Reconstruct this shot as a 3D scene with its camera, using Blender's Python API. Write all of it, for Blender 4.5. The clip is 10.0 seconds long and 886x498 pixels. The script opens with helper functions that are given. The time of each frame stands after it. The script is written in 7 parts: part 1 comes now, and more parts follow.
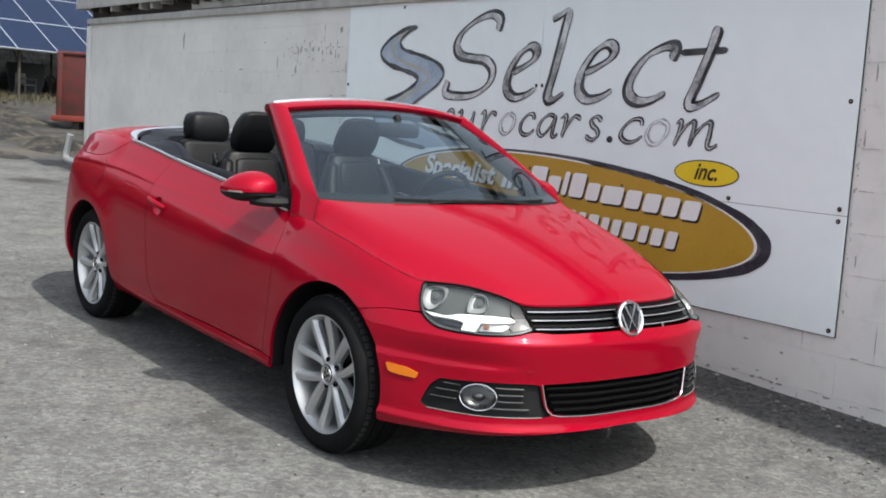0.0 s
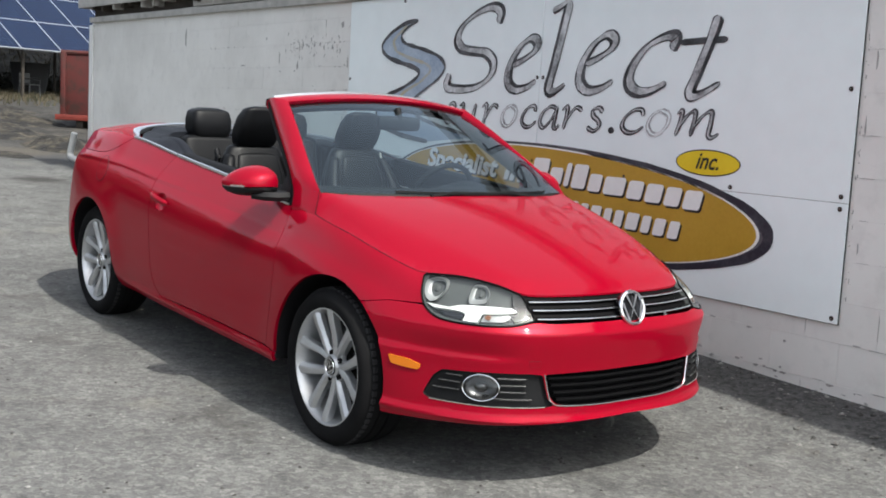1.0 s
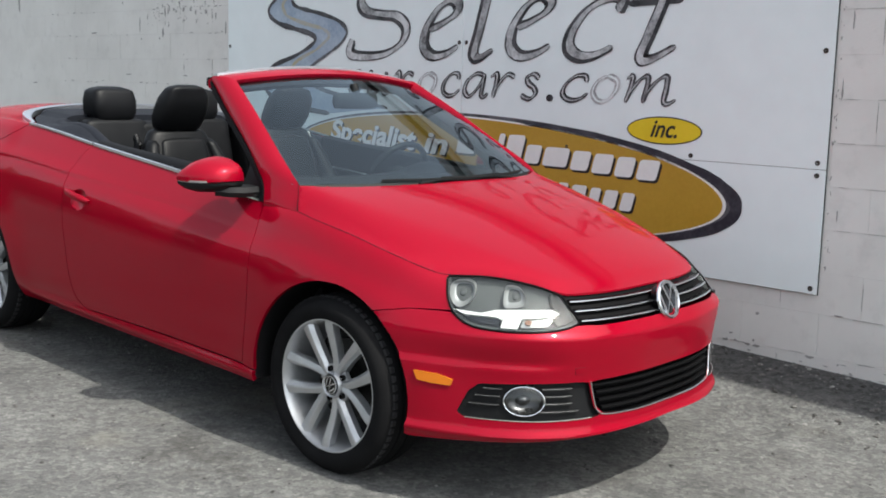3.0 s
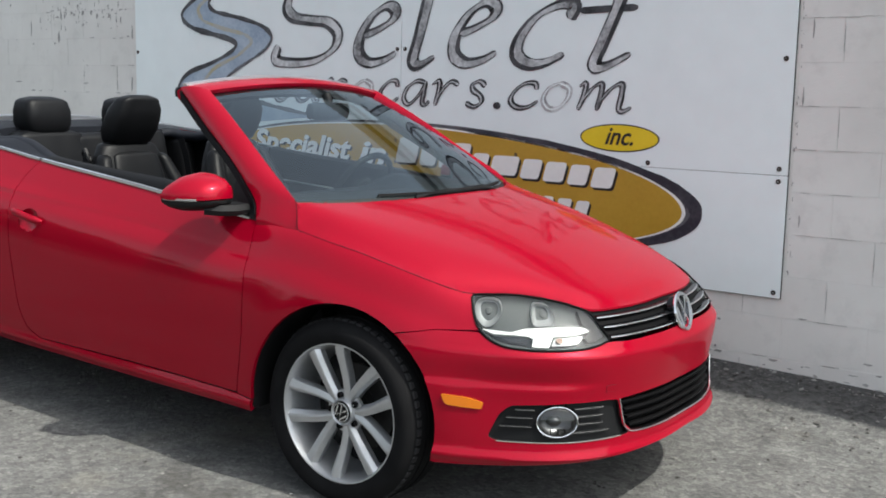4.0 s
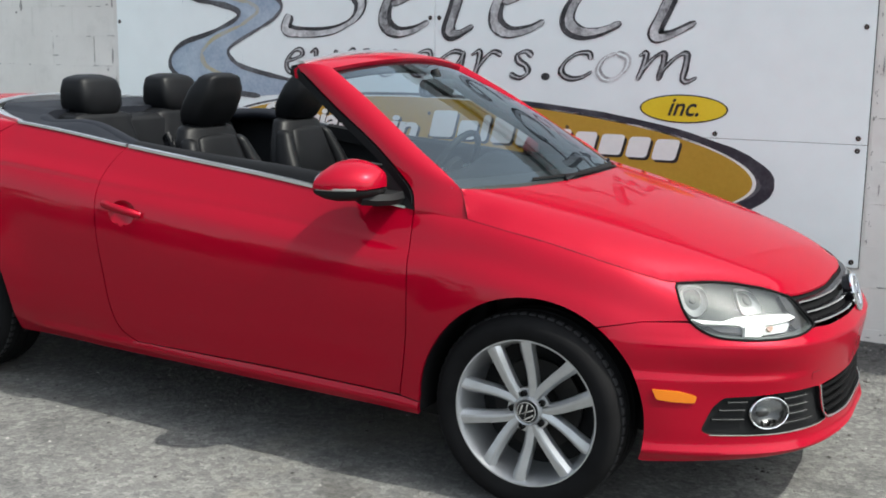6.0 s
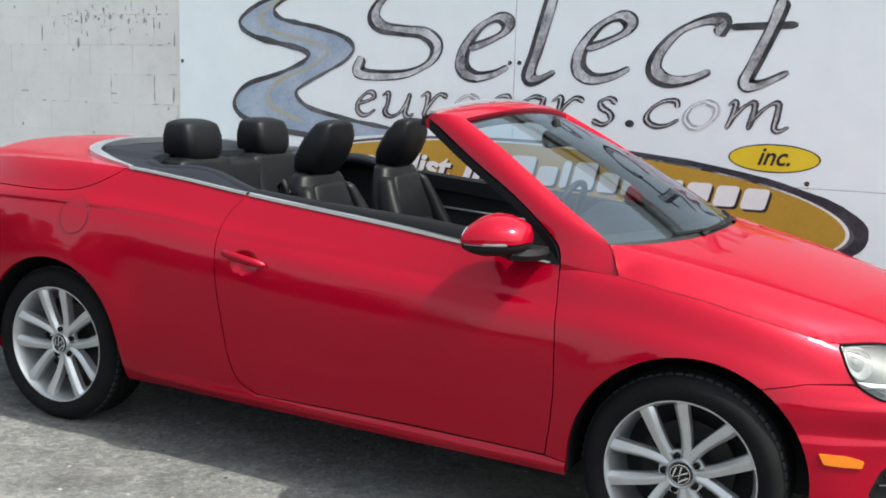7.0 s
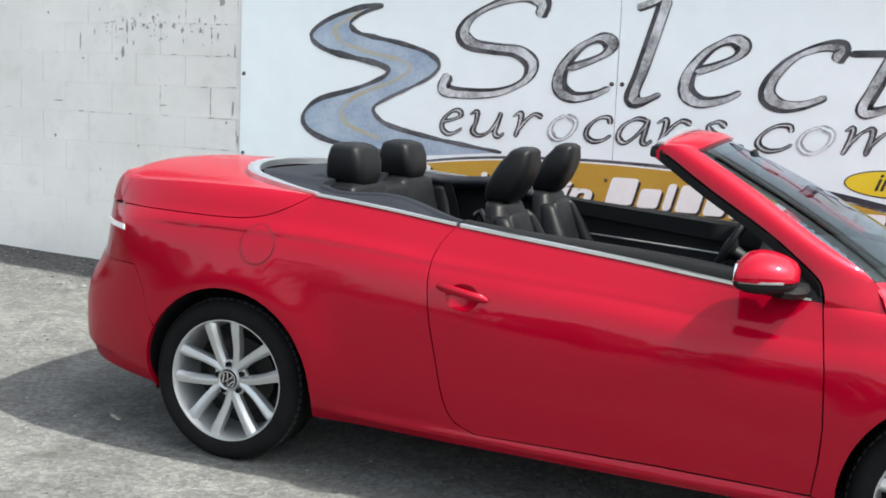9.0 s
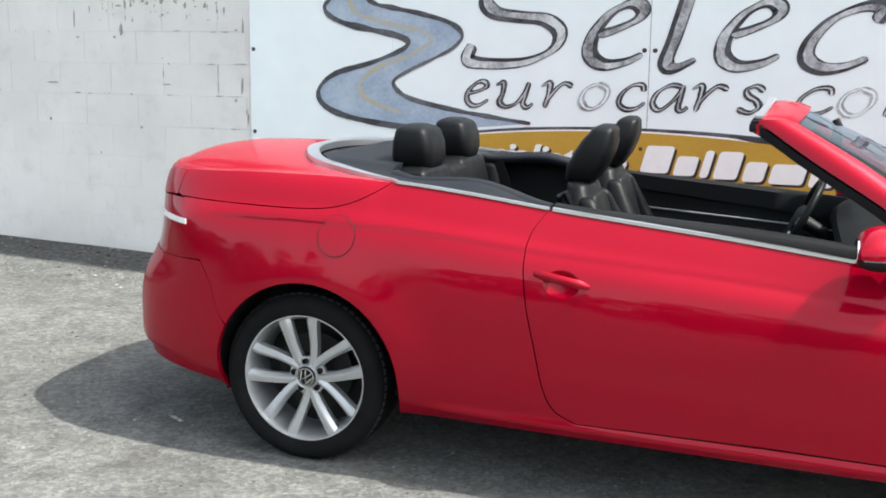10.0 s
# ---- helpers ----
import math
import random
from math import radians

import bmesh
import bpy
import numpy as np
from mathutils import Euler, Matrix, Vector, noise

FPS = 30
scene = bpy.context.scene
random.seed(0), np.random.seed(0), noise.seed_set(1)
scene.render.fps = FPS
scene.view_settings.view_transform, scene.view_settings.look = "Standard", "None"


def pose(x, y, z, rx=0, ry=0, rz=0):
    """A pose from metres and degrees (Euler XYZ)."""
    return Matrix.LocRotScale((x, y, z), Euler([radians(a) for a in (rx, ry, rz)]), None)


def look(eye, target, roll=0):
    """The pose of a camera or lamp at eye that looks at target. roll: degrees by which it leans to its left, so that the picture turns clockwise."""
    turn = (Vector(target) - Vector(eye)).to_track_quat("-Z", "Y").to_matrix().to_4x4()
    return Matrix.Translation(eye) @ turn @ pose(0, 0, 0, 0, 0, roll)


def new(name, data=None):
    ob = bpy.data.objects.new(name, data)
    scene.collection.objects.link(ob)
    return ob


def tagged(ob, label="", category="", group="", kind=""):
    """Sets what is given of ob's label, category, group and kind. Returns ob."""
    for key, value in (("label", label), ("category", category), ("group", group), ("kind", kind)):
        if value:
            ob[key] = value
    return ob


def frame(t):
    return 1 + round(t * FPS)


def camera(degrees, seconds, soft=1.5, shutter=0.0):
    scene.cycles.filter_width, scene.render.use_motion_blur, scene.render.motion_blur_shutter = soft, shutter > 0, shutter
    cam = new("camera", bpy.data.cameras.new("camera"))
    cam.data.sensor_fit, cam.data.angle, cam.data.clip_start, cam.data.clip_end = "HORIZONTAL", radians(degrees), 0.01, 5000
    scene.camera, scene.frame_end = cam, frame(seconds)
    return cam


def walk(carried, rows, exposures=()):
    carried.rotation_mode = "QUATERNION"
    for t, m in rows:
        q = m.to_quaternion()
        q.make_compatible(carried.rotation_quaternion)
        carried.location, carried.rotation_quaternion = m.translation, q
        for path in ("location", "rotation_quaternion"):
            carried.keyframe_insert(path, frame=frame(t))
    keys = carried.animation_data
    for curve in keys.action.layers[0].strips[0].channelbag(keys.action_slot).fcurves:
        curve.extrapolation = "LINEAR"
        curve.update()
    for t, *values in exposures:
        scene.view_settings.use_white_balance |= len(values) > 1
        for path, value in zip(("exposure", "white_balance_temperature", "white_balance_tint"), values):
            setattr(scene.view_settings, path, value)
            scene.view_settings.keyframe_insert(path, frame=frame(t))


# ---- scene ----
cam = camera(43.93, 10.0, soft=1.8)
PATH = [
    (0, (6.262, -3.125, 1.249), (4.697, -1.901, 1.024), 3.75),
    (0.5, (6.318, -3.140, 1.248), (4.736, -1.931, 1.060), 3.84),
    (1, (6.284, -3.119, 1.239), (4.713, -1.903, 1.004), 3.03),
    (1.5, (6.127, -3.211, 1.244), (4.580, -1.966, 1.006), 1.58),
    (2, (5.947, -3.232, 1.213), (4.431, -1.940, 1.028), 3.47),
    (3.3, (5.230, -3.404, 1.301), (3.932, -1.916, 0.986), 1.12),
    (3.5, (5.125, -3.451, 1.298), (3.827, -1.955, 1.023), 1.92),
    (4, (4.865, -3.568, 1.300), (3.753, -1.931, 1.015), 1.25),
    (4.5, (4.590, -3.630, 1.305), (3.518, -1.974, 0.975), 1.23),
    (5, (4.363, -3.785, 1.301), (3.384, -2.071, 0.980), 1.21),
    (5.2, (4.255, -3.846, 1.325), (3.265, -2.150, 0.943), 0.45),
    (6.3, (3.701, -3.933, 1.341), (2.839, -2.160, 1.002), 0.47),
    (6.5, (3.593, -3.990, 1.379), (2.728, -2.224, 1.017), -0.10),
    (7, (3.354, -4.054, 1.384), (2.480, -2.278, 1.096), 1.40),
    (7.5, (3.095, -4.091, 1.368), (2.257, -2.310, 1.016), 2.94),
    (8, (2.801, -4.240, 1.424), (2.031, -2.438, 1.023), 2.63),
    (8.5, (2.523, -4.304, 1.467), (1.772, -2.484, 1.114), 2.26),
    (9, (2.221, -4.390, 1.428), (1.526, -2.535, 1.155), 2.33),
    (9.5, (1.960, -4.437, 1.475), (1.363, -2.555, 1.161), 2.45),
    (10, (1.669, -4.411, 1.489), (1.081, -2.531, 1.146), 0.61),
]
walk(cam, [(t, look(eye, target, roll)) for t, eye, target, roll in PATH],
     exposures=[(0.0, 1.09, 6500, 7), (2.5, 1.07, 6500, 6), (4.5, 1.06, 6500, 5), (6.3, 1.36, 6500, 4), (8.0, 1.66, 6550, 4), (9.0, 1.76, 6550, 4), (10.0, 1.78, 6550, 4)])

# ---- sky and sun ----
SUN_WAY = Vector((0.56, 0.05, 0.83)).normalized()  # towards the sun: ahead of the car, just behind the wall's face
world = bpy.data.worlds.new("sky")
scene.world = world
world.use_nodes = True
_nt = world.node_tree
_sky = _nt.nodes.new("ShaderNodeTexSky")
_sky.sky_type = "NISHITA"
_sky.sun_disc = False
_sky.sun_elevation = math.asin(SUN_WAY.z)
_sky.sun_rotation = math.atan2(SUN_WAY.x, SUN_WAY.y)
_sky.dust_density, _sky.air_density, _sky.ozone_density = 2.6, 0.85, 1.0
_nt.nodes["Background"].inputs[1].default_value = 0.15
_haze = _nt.nodes.new("ShaderNodeHueSaturation")  # thin high cloud takes most of the blue out
_haze.inputs["Saturation"].default_value = 0.42
_nt.links.new(_sky.outputs[0], _haze.inputs["Color"])
_nt.links.new(_haze.outputs[0], _nt.nodes["Background"].inputs[0])
sun = new("sun", bpy.data.lights.new("sun", "SUN"))
sun.data.energy, sun.data.angle, sun.data.color = 2.6, radians(0.8), (1.0, 0.96, 0.9)
sun.rotation_mode = "QUATERNION"
sun.rotation_quaternion = SUN_WAY.to_track_quat("Z", "Y")

# ---- materials ----
def nodes_of(name):
    m = bpy.data.materials.new(name)
    m.use_nodes = True
    nt = m.node_tree
    return m, nt, nt.nodes["Principled BSDF"]


def noise_tex(nt, scale, detail=4.0, rough=0.55, vec=None):
    n = nt.nodes.new("ShaderNodeTexNoise")
    n.inputs["Scale"].default_value, n.inputs["Detail"].default_value, n.inputs["Roughness"].default_value = scale, detail, rough
    if vec:
        nt.links.new(vec, n.inputs["Vector"])
    return n.outputs["Fac"]


def ramp(nt, fac, stops):
    r = nt.nodes.new("ShaderNodeValToRGB")
    e = r.color_ramp.elements
    while len(e) < len(stops):
        e.new(0.5)
    for k, (pos, col) in zip(e, stops):
        k.position, k.color = pos, (*col, 1)
    nt.links.new(fac, r.inputs[0])
    return r.outputs[0]


def mix(nt, a, b, fac, mode="MIX"):
    m = nt.nodes.new("ShaderNodeMix")
    m.data_type, m.blend_type = "RGBA", mode
    for sock, v in ((m.inputs[6], a), (m.inputs[7], b), (m.inputs[0], fac)):
        if hasattr(v, "node"):
            nt.links.new(v, sock)
        else:
            sock.default_value = (*v, 1) if isinstance(v, tuple) else v
    return m.outputs[2]


def coords(nt, kind="Object"):
    return nt.nodes.new("ShaderNodeTexCoord").outputs[kind]


def world_pos(nt):
    return nt.nodes.new("ShaderNodeNewGeometry").outputs["Position"]


def bump(nt, bsdf, height, dist, strength=1.0):
    b = nt.nodes.new("ShaderNodeBump")
    b.inputs["Distance"].default_value, b.inputs["Strength"].default_value = dist, strength
    nt.links.new(height, b.inputs["Height"])
    nt.links.new(b.outputs[0], bsdf.inputs["Normal"])


def plain(name, col, rough=0.5, metal=0.0, var=0.12, scale=30.0, coat=0.0, bump_mm=0.0, bump_scale=200.0, spec=0.5, rough_var=0.0):
    """A surface with a slight two-scale mottling of its colour, and fine relief."""
    m, nt, b = nodes_of(name)
    p = coords(nt)
    big, fine = noise_tex(nt, scale * 0.12, 3, vec=p), noise_tex(nt, scale, 5, vec=p)
    lo = tuple(c * (1 - var) for c in col)
    hi = tuple(min(1, c * (1 + var)) for c in col)
    c = mix(nt, ramp(nt, big, [(0.3, lo), (0.7, hi)]), ramp(nt, fine, [(0.3, lo), (0.7, hi)]), 0.5)
    nt.links.new(c, b.inputs["Base Color"])
    b.inputs["Roughness"].default_value, b.inputs["Metallic"].default_value = rough, metal
    b.inputs["Coat Weight"].default_value, b.inputs["Coat Roughness"].default_value = coat, 0.04
    b.inputs["Specular IOR Level"].default_value = spec
    if rough_var:
        nt.links.new(ramp(nt, fine, [(0.3, (rough - rough_var,) * 3), (0.7, (rough + rough_var,) * 3)]), b.inputs["Roughness"])
    if bump_mm:
        bump(nt, b, noise_tex(nt, bump_scale, 4, vec=p), bump_mm / 1000)
    return m


def paint_red():
    """Red with fine flake under a hard clear coat, with a film of dust and slightly wavy panels."""
    m, nt, b = nodes_of("red_car_paint")
    p = coords(nt)
    dust = noise_tex(nt, 2.2, 6, 0.6, p)
    c = mix(nt, (0.292, 0.0006, 0.0135), (0.300, 0.0018, 0.0160), ramp(nt, dust, [(0.45, (0, 0, 0)), (0.8, (1, 1, 1))]))
    nt.links.new(c, b.inputs["Base Color"])
    b.inputs["Roughness"].default_value, b.inputs["Metallic"].default_value = 0.36, 0.27
    b.inputs["Specular IOR Level"].default_value = 0.0
    b.inputs["Coat Weight"].default_value, b.inputs["Coat IOR"].default_value = 0.50, 1.5
    nt.links.new(ramp(nt, noise_tex(nt, 5.0, 6, 0.65, p), [(0.35, (0.025,) * 3), (0.75, (0.085,) * 3)]), b.inputs["Coat Roughness"])
    wave = nt.nodes.new("ShaderNodeBump")  # slight waviness of the pressed panels
    wave.inputs["Distance"].default_value = 0.0016
    nt.links.new(noise_tex(nt, 4.5, 3, 0.5, p), wave.inputs["Height"])
    nt.links.new(wave.outputs[0], b.inputs["Coat Normal"])
    return m


def thin_clear(name, tint, floor, gain, rough=0.02, cast=(1, 1, 1)):
    """A thin clear sheet: tinted light goes straight through, and it mirrors more at a slant."""
    m, nt, b = nodes_of(name)
    clear, shine, both, slant, power, amount = (nt.nodes.new("ShaderNode" + k) for k in ("BsdfTransparent", "BsdfGlossy", "MixShader", "LayerWeight", "Math", "Math"))
    clear.inputs[0].default_value = (*tint, 1)
    shine.inputs["Roughness"].default_value, shine.inputs["Color"].default_value = rough, (*cast, 1)
    slant.inputs["Blend"].default_value = 0.5
    power.operation, power.inputs[1].default_value = "POWER", 4.5
    amount.operation, amount.inputs[1].default_value, amount.inputs[2].default_value = "MULTIPLY_ADD", gain, floor
    nt.links.new(slant.outputs["Facing"], power.inputs[0])
    nt.links.new(power.outputs[0], amount.inputs[0])
    nt.links.new(amount.outputs[0], both.inputs[0])
    nt.links.new(clear.outputs[0], both.inputs[1])
    nt.links.new(shine.outputs[0], both.inputs[2])
    nt.links.new(both.outputs[0], nt.nodes["Material Output"].inputs[0])
    nt.nodes.remove(b)
    return m


RED = paint_red()
GRILLE_BLACK = plain("deep_black_plastic", (0.0035, 0.0035, 0.004), 0.6, spec=0.07)
BLACK_PLASTIC = plain("black_plastic", (0.007, 0.0073, 0.008), 0.55, bump_mm=0.15, bump_scale=500, spec=0.22)
GLOSS_BLACK = plain("gloss_black_plastic", (0.006, 0.006, 0.007), 0.2, spec=0.25)
RUBBER = plain("tyre_rubber", (0.009, 0.009, 0.0095), 0.85, var=0.3, scale=14, spec=0.08, bump_mm=0.4, bump_scale=160)
TREAD = plain("dusty_tread_rubber", (0.024, 0.024, 0.025), 0.8, var=0.4, scale=20, spec=0.15, bump_mm=0.3, bump_scale=120)
CHROME = plain("chrome", (0.80, 0.81, 0.83), 0.10, 1.0, 0.03, rough_var=0.04)
SATIN = plain("satin_aluminium", (0.78, 0.80, 0.83), 0.30, 1.0, 0.03)
ALLOY = plain("silver_wheel_paint", (0.52, 0.53, 0.54), 0.36, 0.75, 0.08, scale=60, coat=0.15, rough_var=0.06)
DARK_METAL = plain("dark_brake_metal", (0.03, 0.029, 0.028), 0.55, 0.6, 0.3)
LEATHER = plain("black_leather", (0.0052, 0.0055, 0.0064), 0.44, var=0.2, scale=18, bump_mm=0.5, bump_scale=210, rough_var=0.08, spec=0.15)
CLOTH = plain("dark_carpet", (0.008, 0.008, 0.009), 0.9, spec=0.15, bump_mm=1.0, bump_scale=500)
TRIM_BLACK = plain("soft_black_trim", (0.006, 0.0064, 0.0075), 0.65, var=0.2, spec=0.14, bump_mm=0.3, bump_scale=400)
# cast puts the blue of a mirrored sky into the glass's shine
GLASS = thin_clear("windscreen_glass", (0.58, 0.70, 0.72), 0.10, 0.85, cast=(0.80, 0.92, 1.0))


LENS = thin_clear("clear_lamp_lens", (0.90, 0.92, 0.92), 0.05, 0.7)
ORANGE = plain("amber_lamp_plastic", (0.55, 0.15, 0.008), 0.22, var=0.1)
LAMP_RED = plain("red_lamp_plastic", (0.24, 0.002, 0.010), 0.10, spec=0.18)
LAMP_WHITE = plain("white_lamp_plastic", (0.75, 0.75, 0.74), 0.2)
# ---- mesh helpers ----
def finish(bm, name, mat, smooth=True, angle=None):
    me = bpy.data.meshes.new(name)
    bm.to_mesh(me)
    bm.free()
    for k in (mat if isinstance(mat, (list, tuple)) else [mat]):
        me.materials.append(k)
    if smooth:
        me.polygons.foreach_set("use_smooth", [True] * len(me.polygons))
        if angle:
            me.set_sharp_from_angle(angle=radians(angle))
    return me


def part(name, bm, material, parent=None, label="", smooth=True, angle=40):
    """One mesh object, linked under a thing or a part."""
    ob = new(name, finish(bm, name, material, smooth, angle))
    if parent:
        ob.parent = parent
    if label:
        tagged(ob, label)
    return ob


def thing(name, label, category, m=None, group="", kind=""):
    ob = tagged(new(name), label, category, group, kind)
    if m is not None:
        ob.matrix_world = m
    return ob


def sweep(bm, path, profile, closed=False, up=(0, 0, 1), scale=None):
    """A profile of (across, up) pairs drawn along a path of points, with capped ends."""
    pts = [Vector(p) for p in path]
    rings = []
    for i, p in enumerate(pts):
        a, b = pts[max(i - 1, 0)], pts[min(i + 1, len(pts) - 1)]
        if closed:
            a, b = pts[i - 1], pts[(i + 1) % len(pts)]
        d = (b - a).normalized()
        side = d.cross(Vector(up))
        side = side.normalized() if side.length > 1e-5 else Vector((1, 0, 0))
        top = side.cross(d).normalized()
        k = scale[i] if scale else 1.0
        rings.append([bm.verts.new(p + side * (u * k) + top * (v * k)) for u, v in profile])
    n = len(profile)
    for i in range(len(rings) - (0 if closed else 1)):
        r, q = rings[i], rings[(i + 1) % len(rings)]
        for j in range(n):
            bm.faces.new((r[j], r[(j + 1) % n], q[(j + 1) % n], q[j]))
    if not closed:
        bm.faces.new(rings[0][::-1])
        bm.faces.new(rings[-1])
    bmesh.ops.recalc_face_normals(bm, faces=bm.faces[:])
    return bm


def ring_profile(r, n=10, squash=1.0):
    return [(r * math.cos(2 * math.pi * k / n), r * squash * math.sin(2 * math.pi * k / n)) for k in range(n)]


def tube(path, r, n=10, closed=False, up=(0, 0, 1), squash=1.0, scale=None):
    return sweep(bmesh.new(), path, ring_profile(r, n, squash), closed, up, scale)


def box(bm, lo, hi, bevel=0.0, seg=2, m=None):
    res = bmesh.ops.create_cube(bm, size=1.0)
    vs = res["verts"]
    for v in vs:
        v.co = Vector((lo[k] + (v.co[k] + 0.5) * (hi[k] - lo[k]) for k in range(3)))
    if bevel:
        es = list({e for v in vs for e in v.link_edges})
        out = bmesh.ops.bevel(bm, geom=es, offset=bevel, segments=seg, profile=0.5, affect="EDGES")
        vs = list({v for f in out["faces"] for v in f.verts} | {v for v in vs if v.is_valid})
    if m is not None:
        bmesh.ops.transform(bm, matrix=m, verts=vs)
    return bm


def grid(f, nu, nv, close_u=False):
    """A sheet from f(u, v) over 0..1 x 0..1."""
    bm = bmesh.new()
    vs = [[bm.verts.new(f(i / nu, j / nv)) for j in range(nv + 1)] for i in range(nu if close_u else nu + 1)]
    for i in range(nu):
        for j in range(nv):
            a, b = vs[i], vs[(i + 1) % len(vs)]
            bm.faces.new((a[j], b[j], b[j + 1], a[j + 1]))
    return bm


def curve(points, steps=8, closed=False):
    """Catmull-Rom through points of any dimension."""
    p = [np.array(q, float) for q in points]
    n = len(p)
    out = []
    for i in range(n if closed else n - 1):
        g = (lambda k: p[k % n]) if closed else (lambda k: p[min(max(k, 0), n - 1)])
        a, b, c, d = g(i - 1), g(i), g(i + 1), g(i + 2)
        for k in range(steps):
            t = k / steps
            out.append(0.5 * (2 * b + (c - a) * t + (2 * a - 5 * b + 4 * c - d) * t * t + (3 * b - a - 3 * c + d) * t ** 3))
    if not closed:
        out.append(p[-1])
    return out


def knots(*pairs):
    """A smooth function through (x, y) pairs, monotone between them."""
    xs, ys = np.array(sorted(pairs), float).T
    h = np.diff(xs)
    d = np.diff(ys) / h
    m = np.r_[d[0], [0 if a * b <= 0 else 2 * a * b / (a + b) for a, b in zip(d, d[1:])], d[-1]]

    def f(x):
        i = int(np.clip(np.searchsorted(xs, x) - 1, 0, len(h) - 1))
        if x <= xs[0]:
            return float(ys[0] + m[0] * (x - xs[0]))
        if x >= xs[-1]:
            return float(ys[-1] + m[-1] * (x - xs[-1]))
        t = (x - xs[i]) / h[i]
        return float((2 * t**3 - 3 * t**2 + 1) * ys[i] + (t**3 - 2 * t**2 + t) * h[i] * m[i] + (-2 * t**3 + 3 * t**2) * ys[i + 1] + (t**3 - t**2) * h[i] * m[i + 1])

    return f


def clip_cell(poly, x0, x1, y0, y1):
    for axis, lim, sign in ((0, x0, 1), (0, x1, -1), (1, y0, 1), (1, y1, -1)):
        out = []
        for i, q in enumerate(poly):
            p = poly[i - 1]
            a, b = sign * (p[axis] - lim), sign * (q[axis] - lim)
            if (a >= 0) != (b >= 0):
                t = a / (a - b)
                out.append((p[0] + t * (q[0] - p[0]), p[1] + t * (q[1] - p[1])))
            if b >= 0:
                out.append(q)
        poly = out
        if len(poly) < 3:
            return []
    return poly


def inside(poly, x, y):
    c = False
    for i, (bx, by) in enumerate(poly):
        ax, ay = poly[i - 1]
        if (ay > y) != (by > y) and x < (bx - ax) * (y - ay) / (by - ay) + ax:
            c = not c
    return c


def keyhole(outer, hole):
    """One outline of an outer loop and a hole, joined by a slit."""
    area = lambda q: sum(q[i - 1][0] * q[i][1] - q[i][0] * q[i - 1][1] for i in range(len(q)))
    if (area(outer) > 0) == (area(hole) > 0):
        hole = hole[::-1]
    i, j = min(((a, b) for a in range(len(outer)) for b in range(len(hole))), key=lambda ab: (outer[ab[0]][0] - hole[ab[1]][0]) ** 2 + (outer[ab[0]][1] - hole[ab[1]][1]) ** 2)
    return outer[: i + 1] + hole[j:] + hole[: j + 1] + outer[i:]


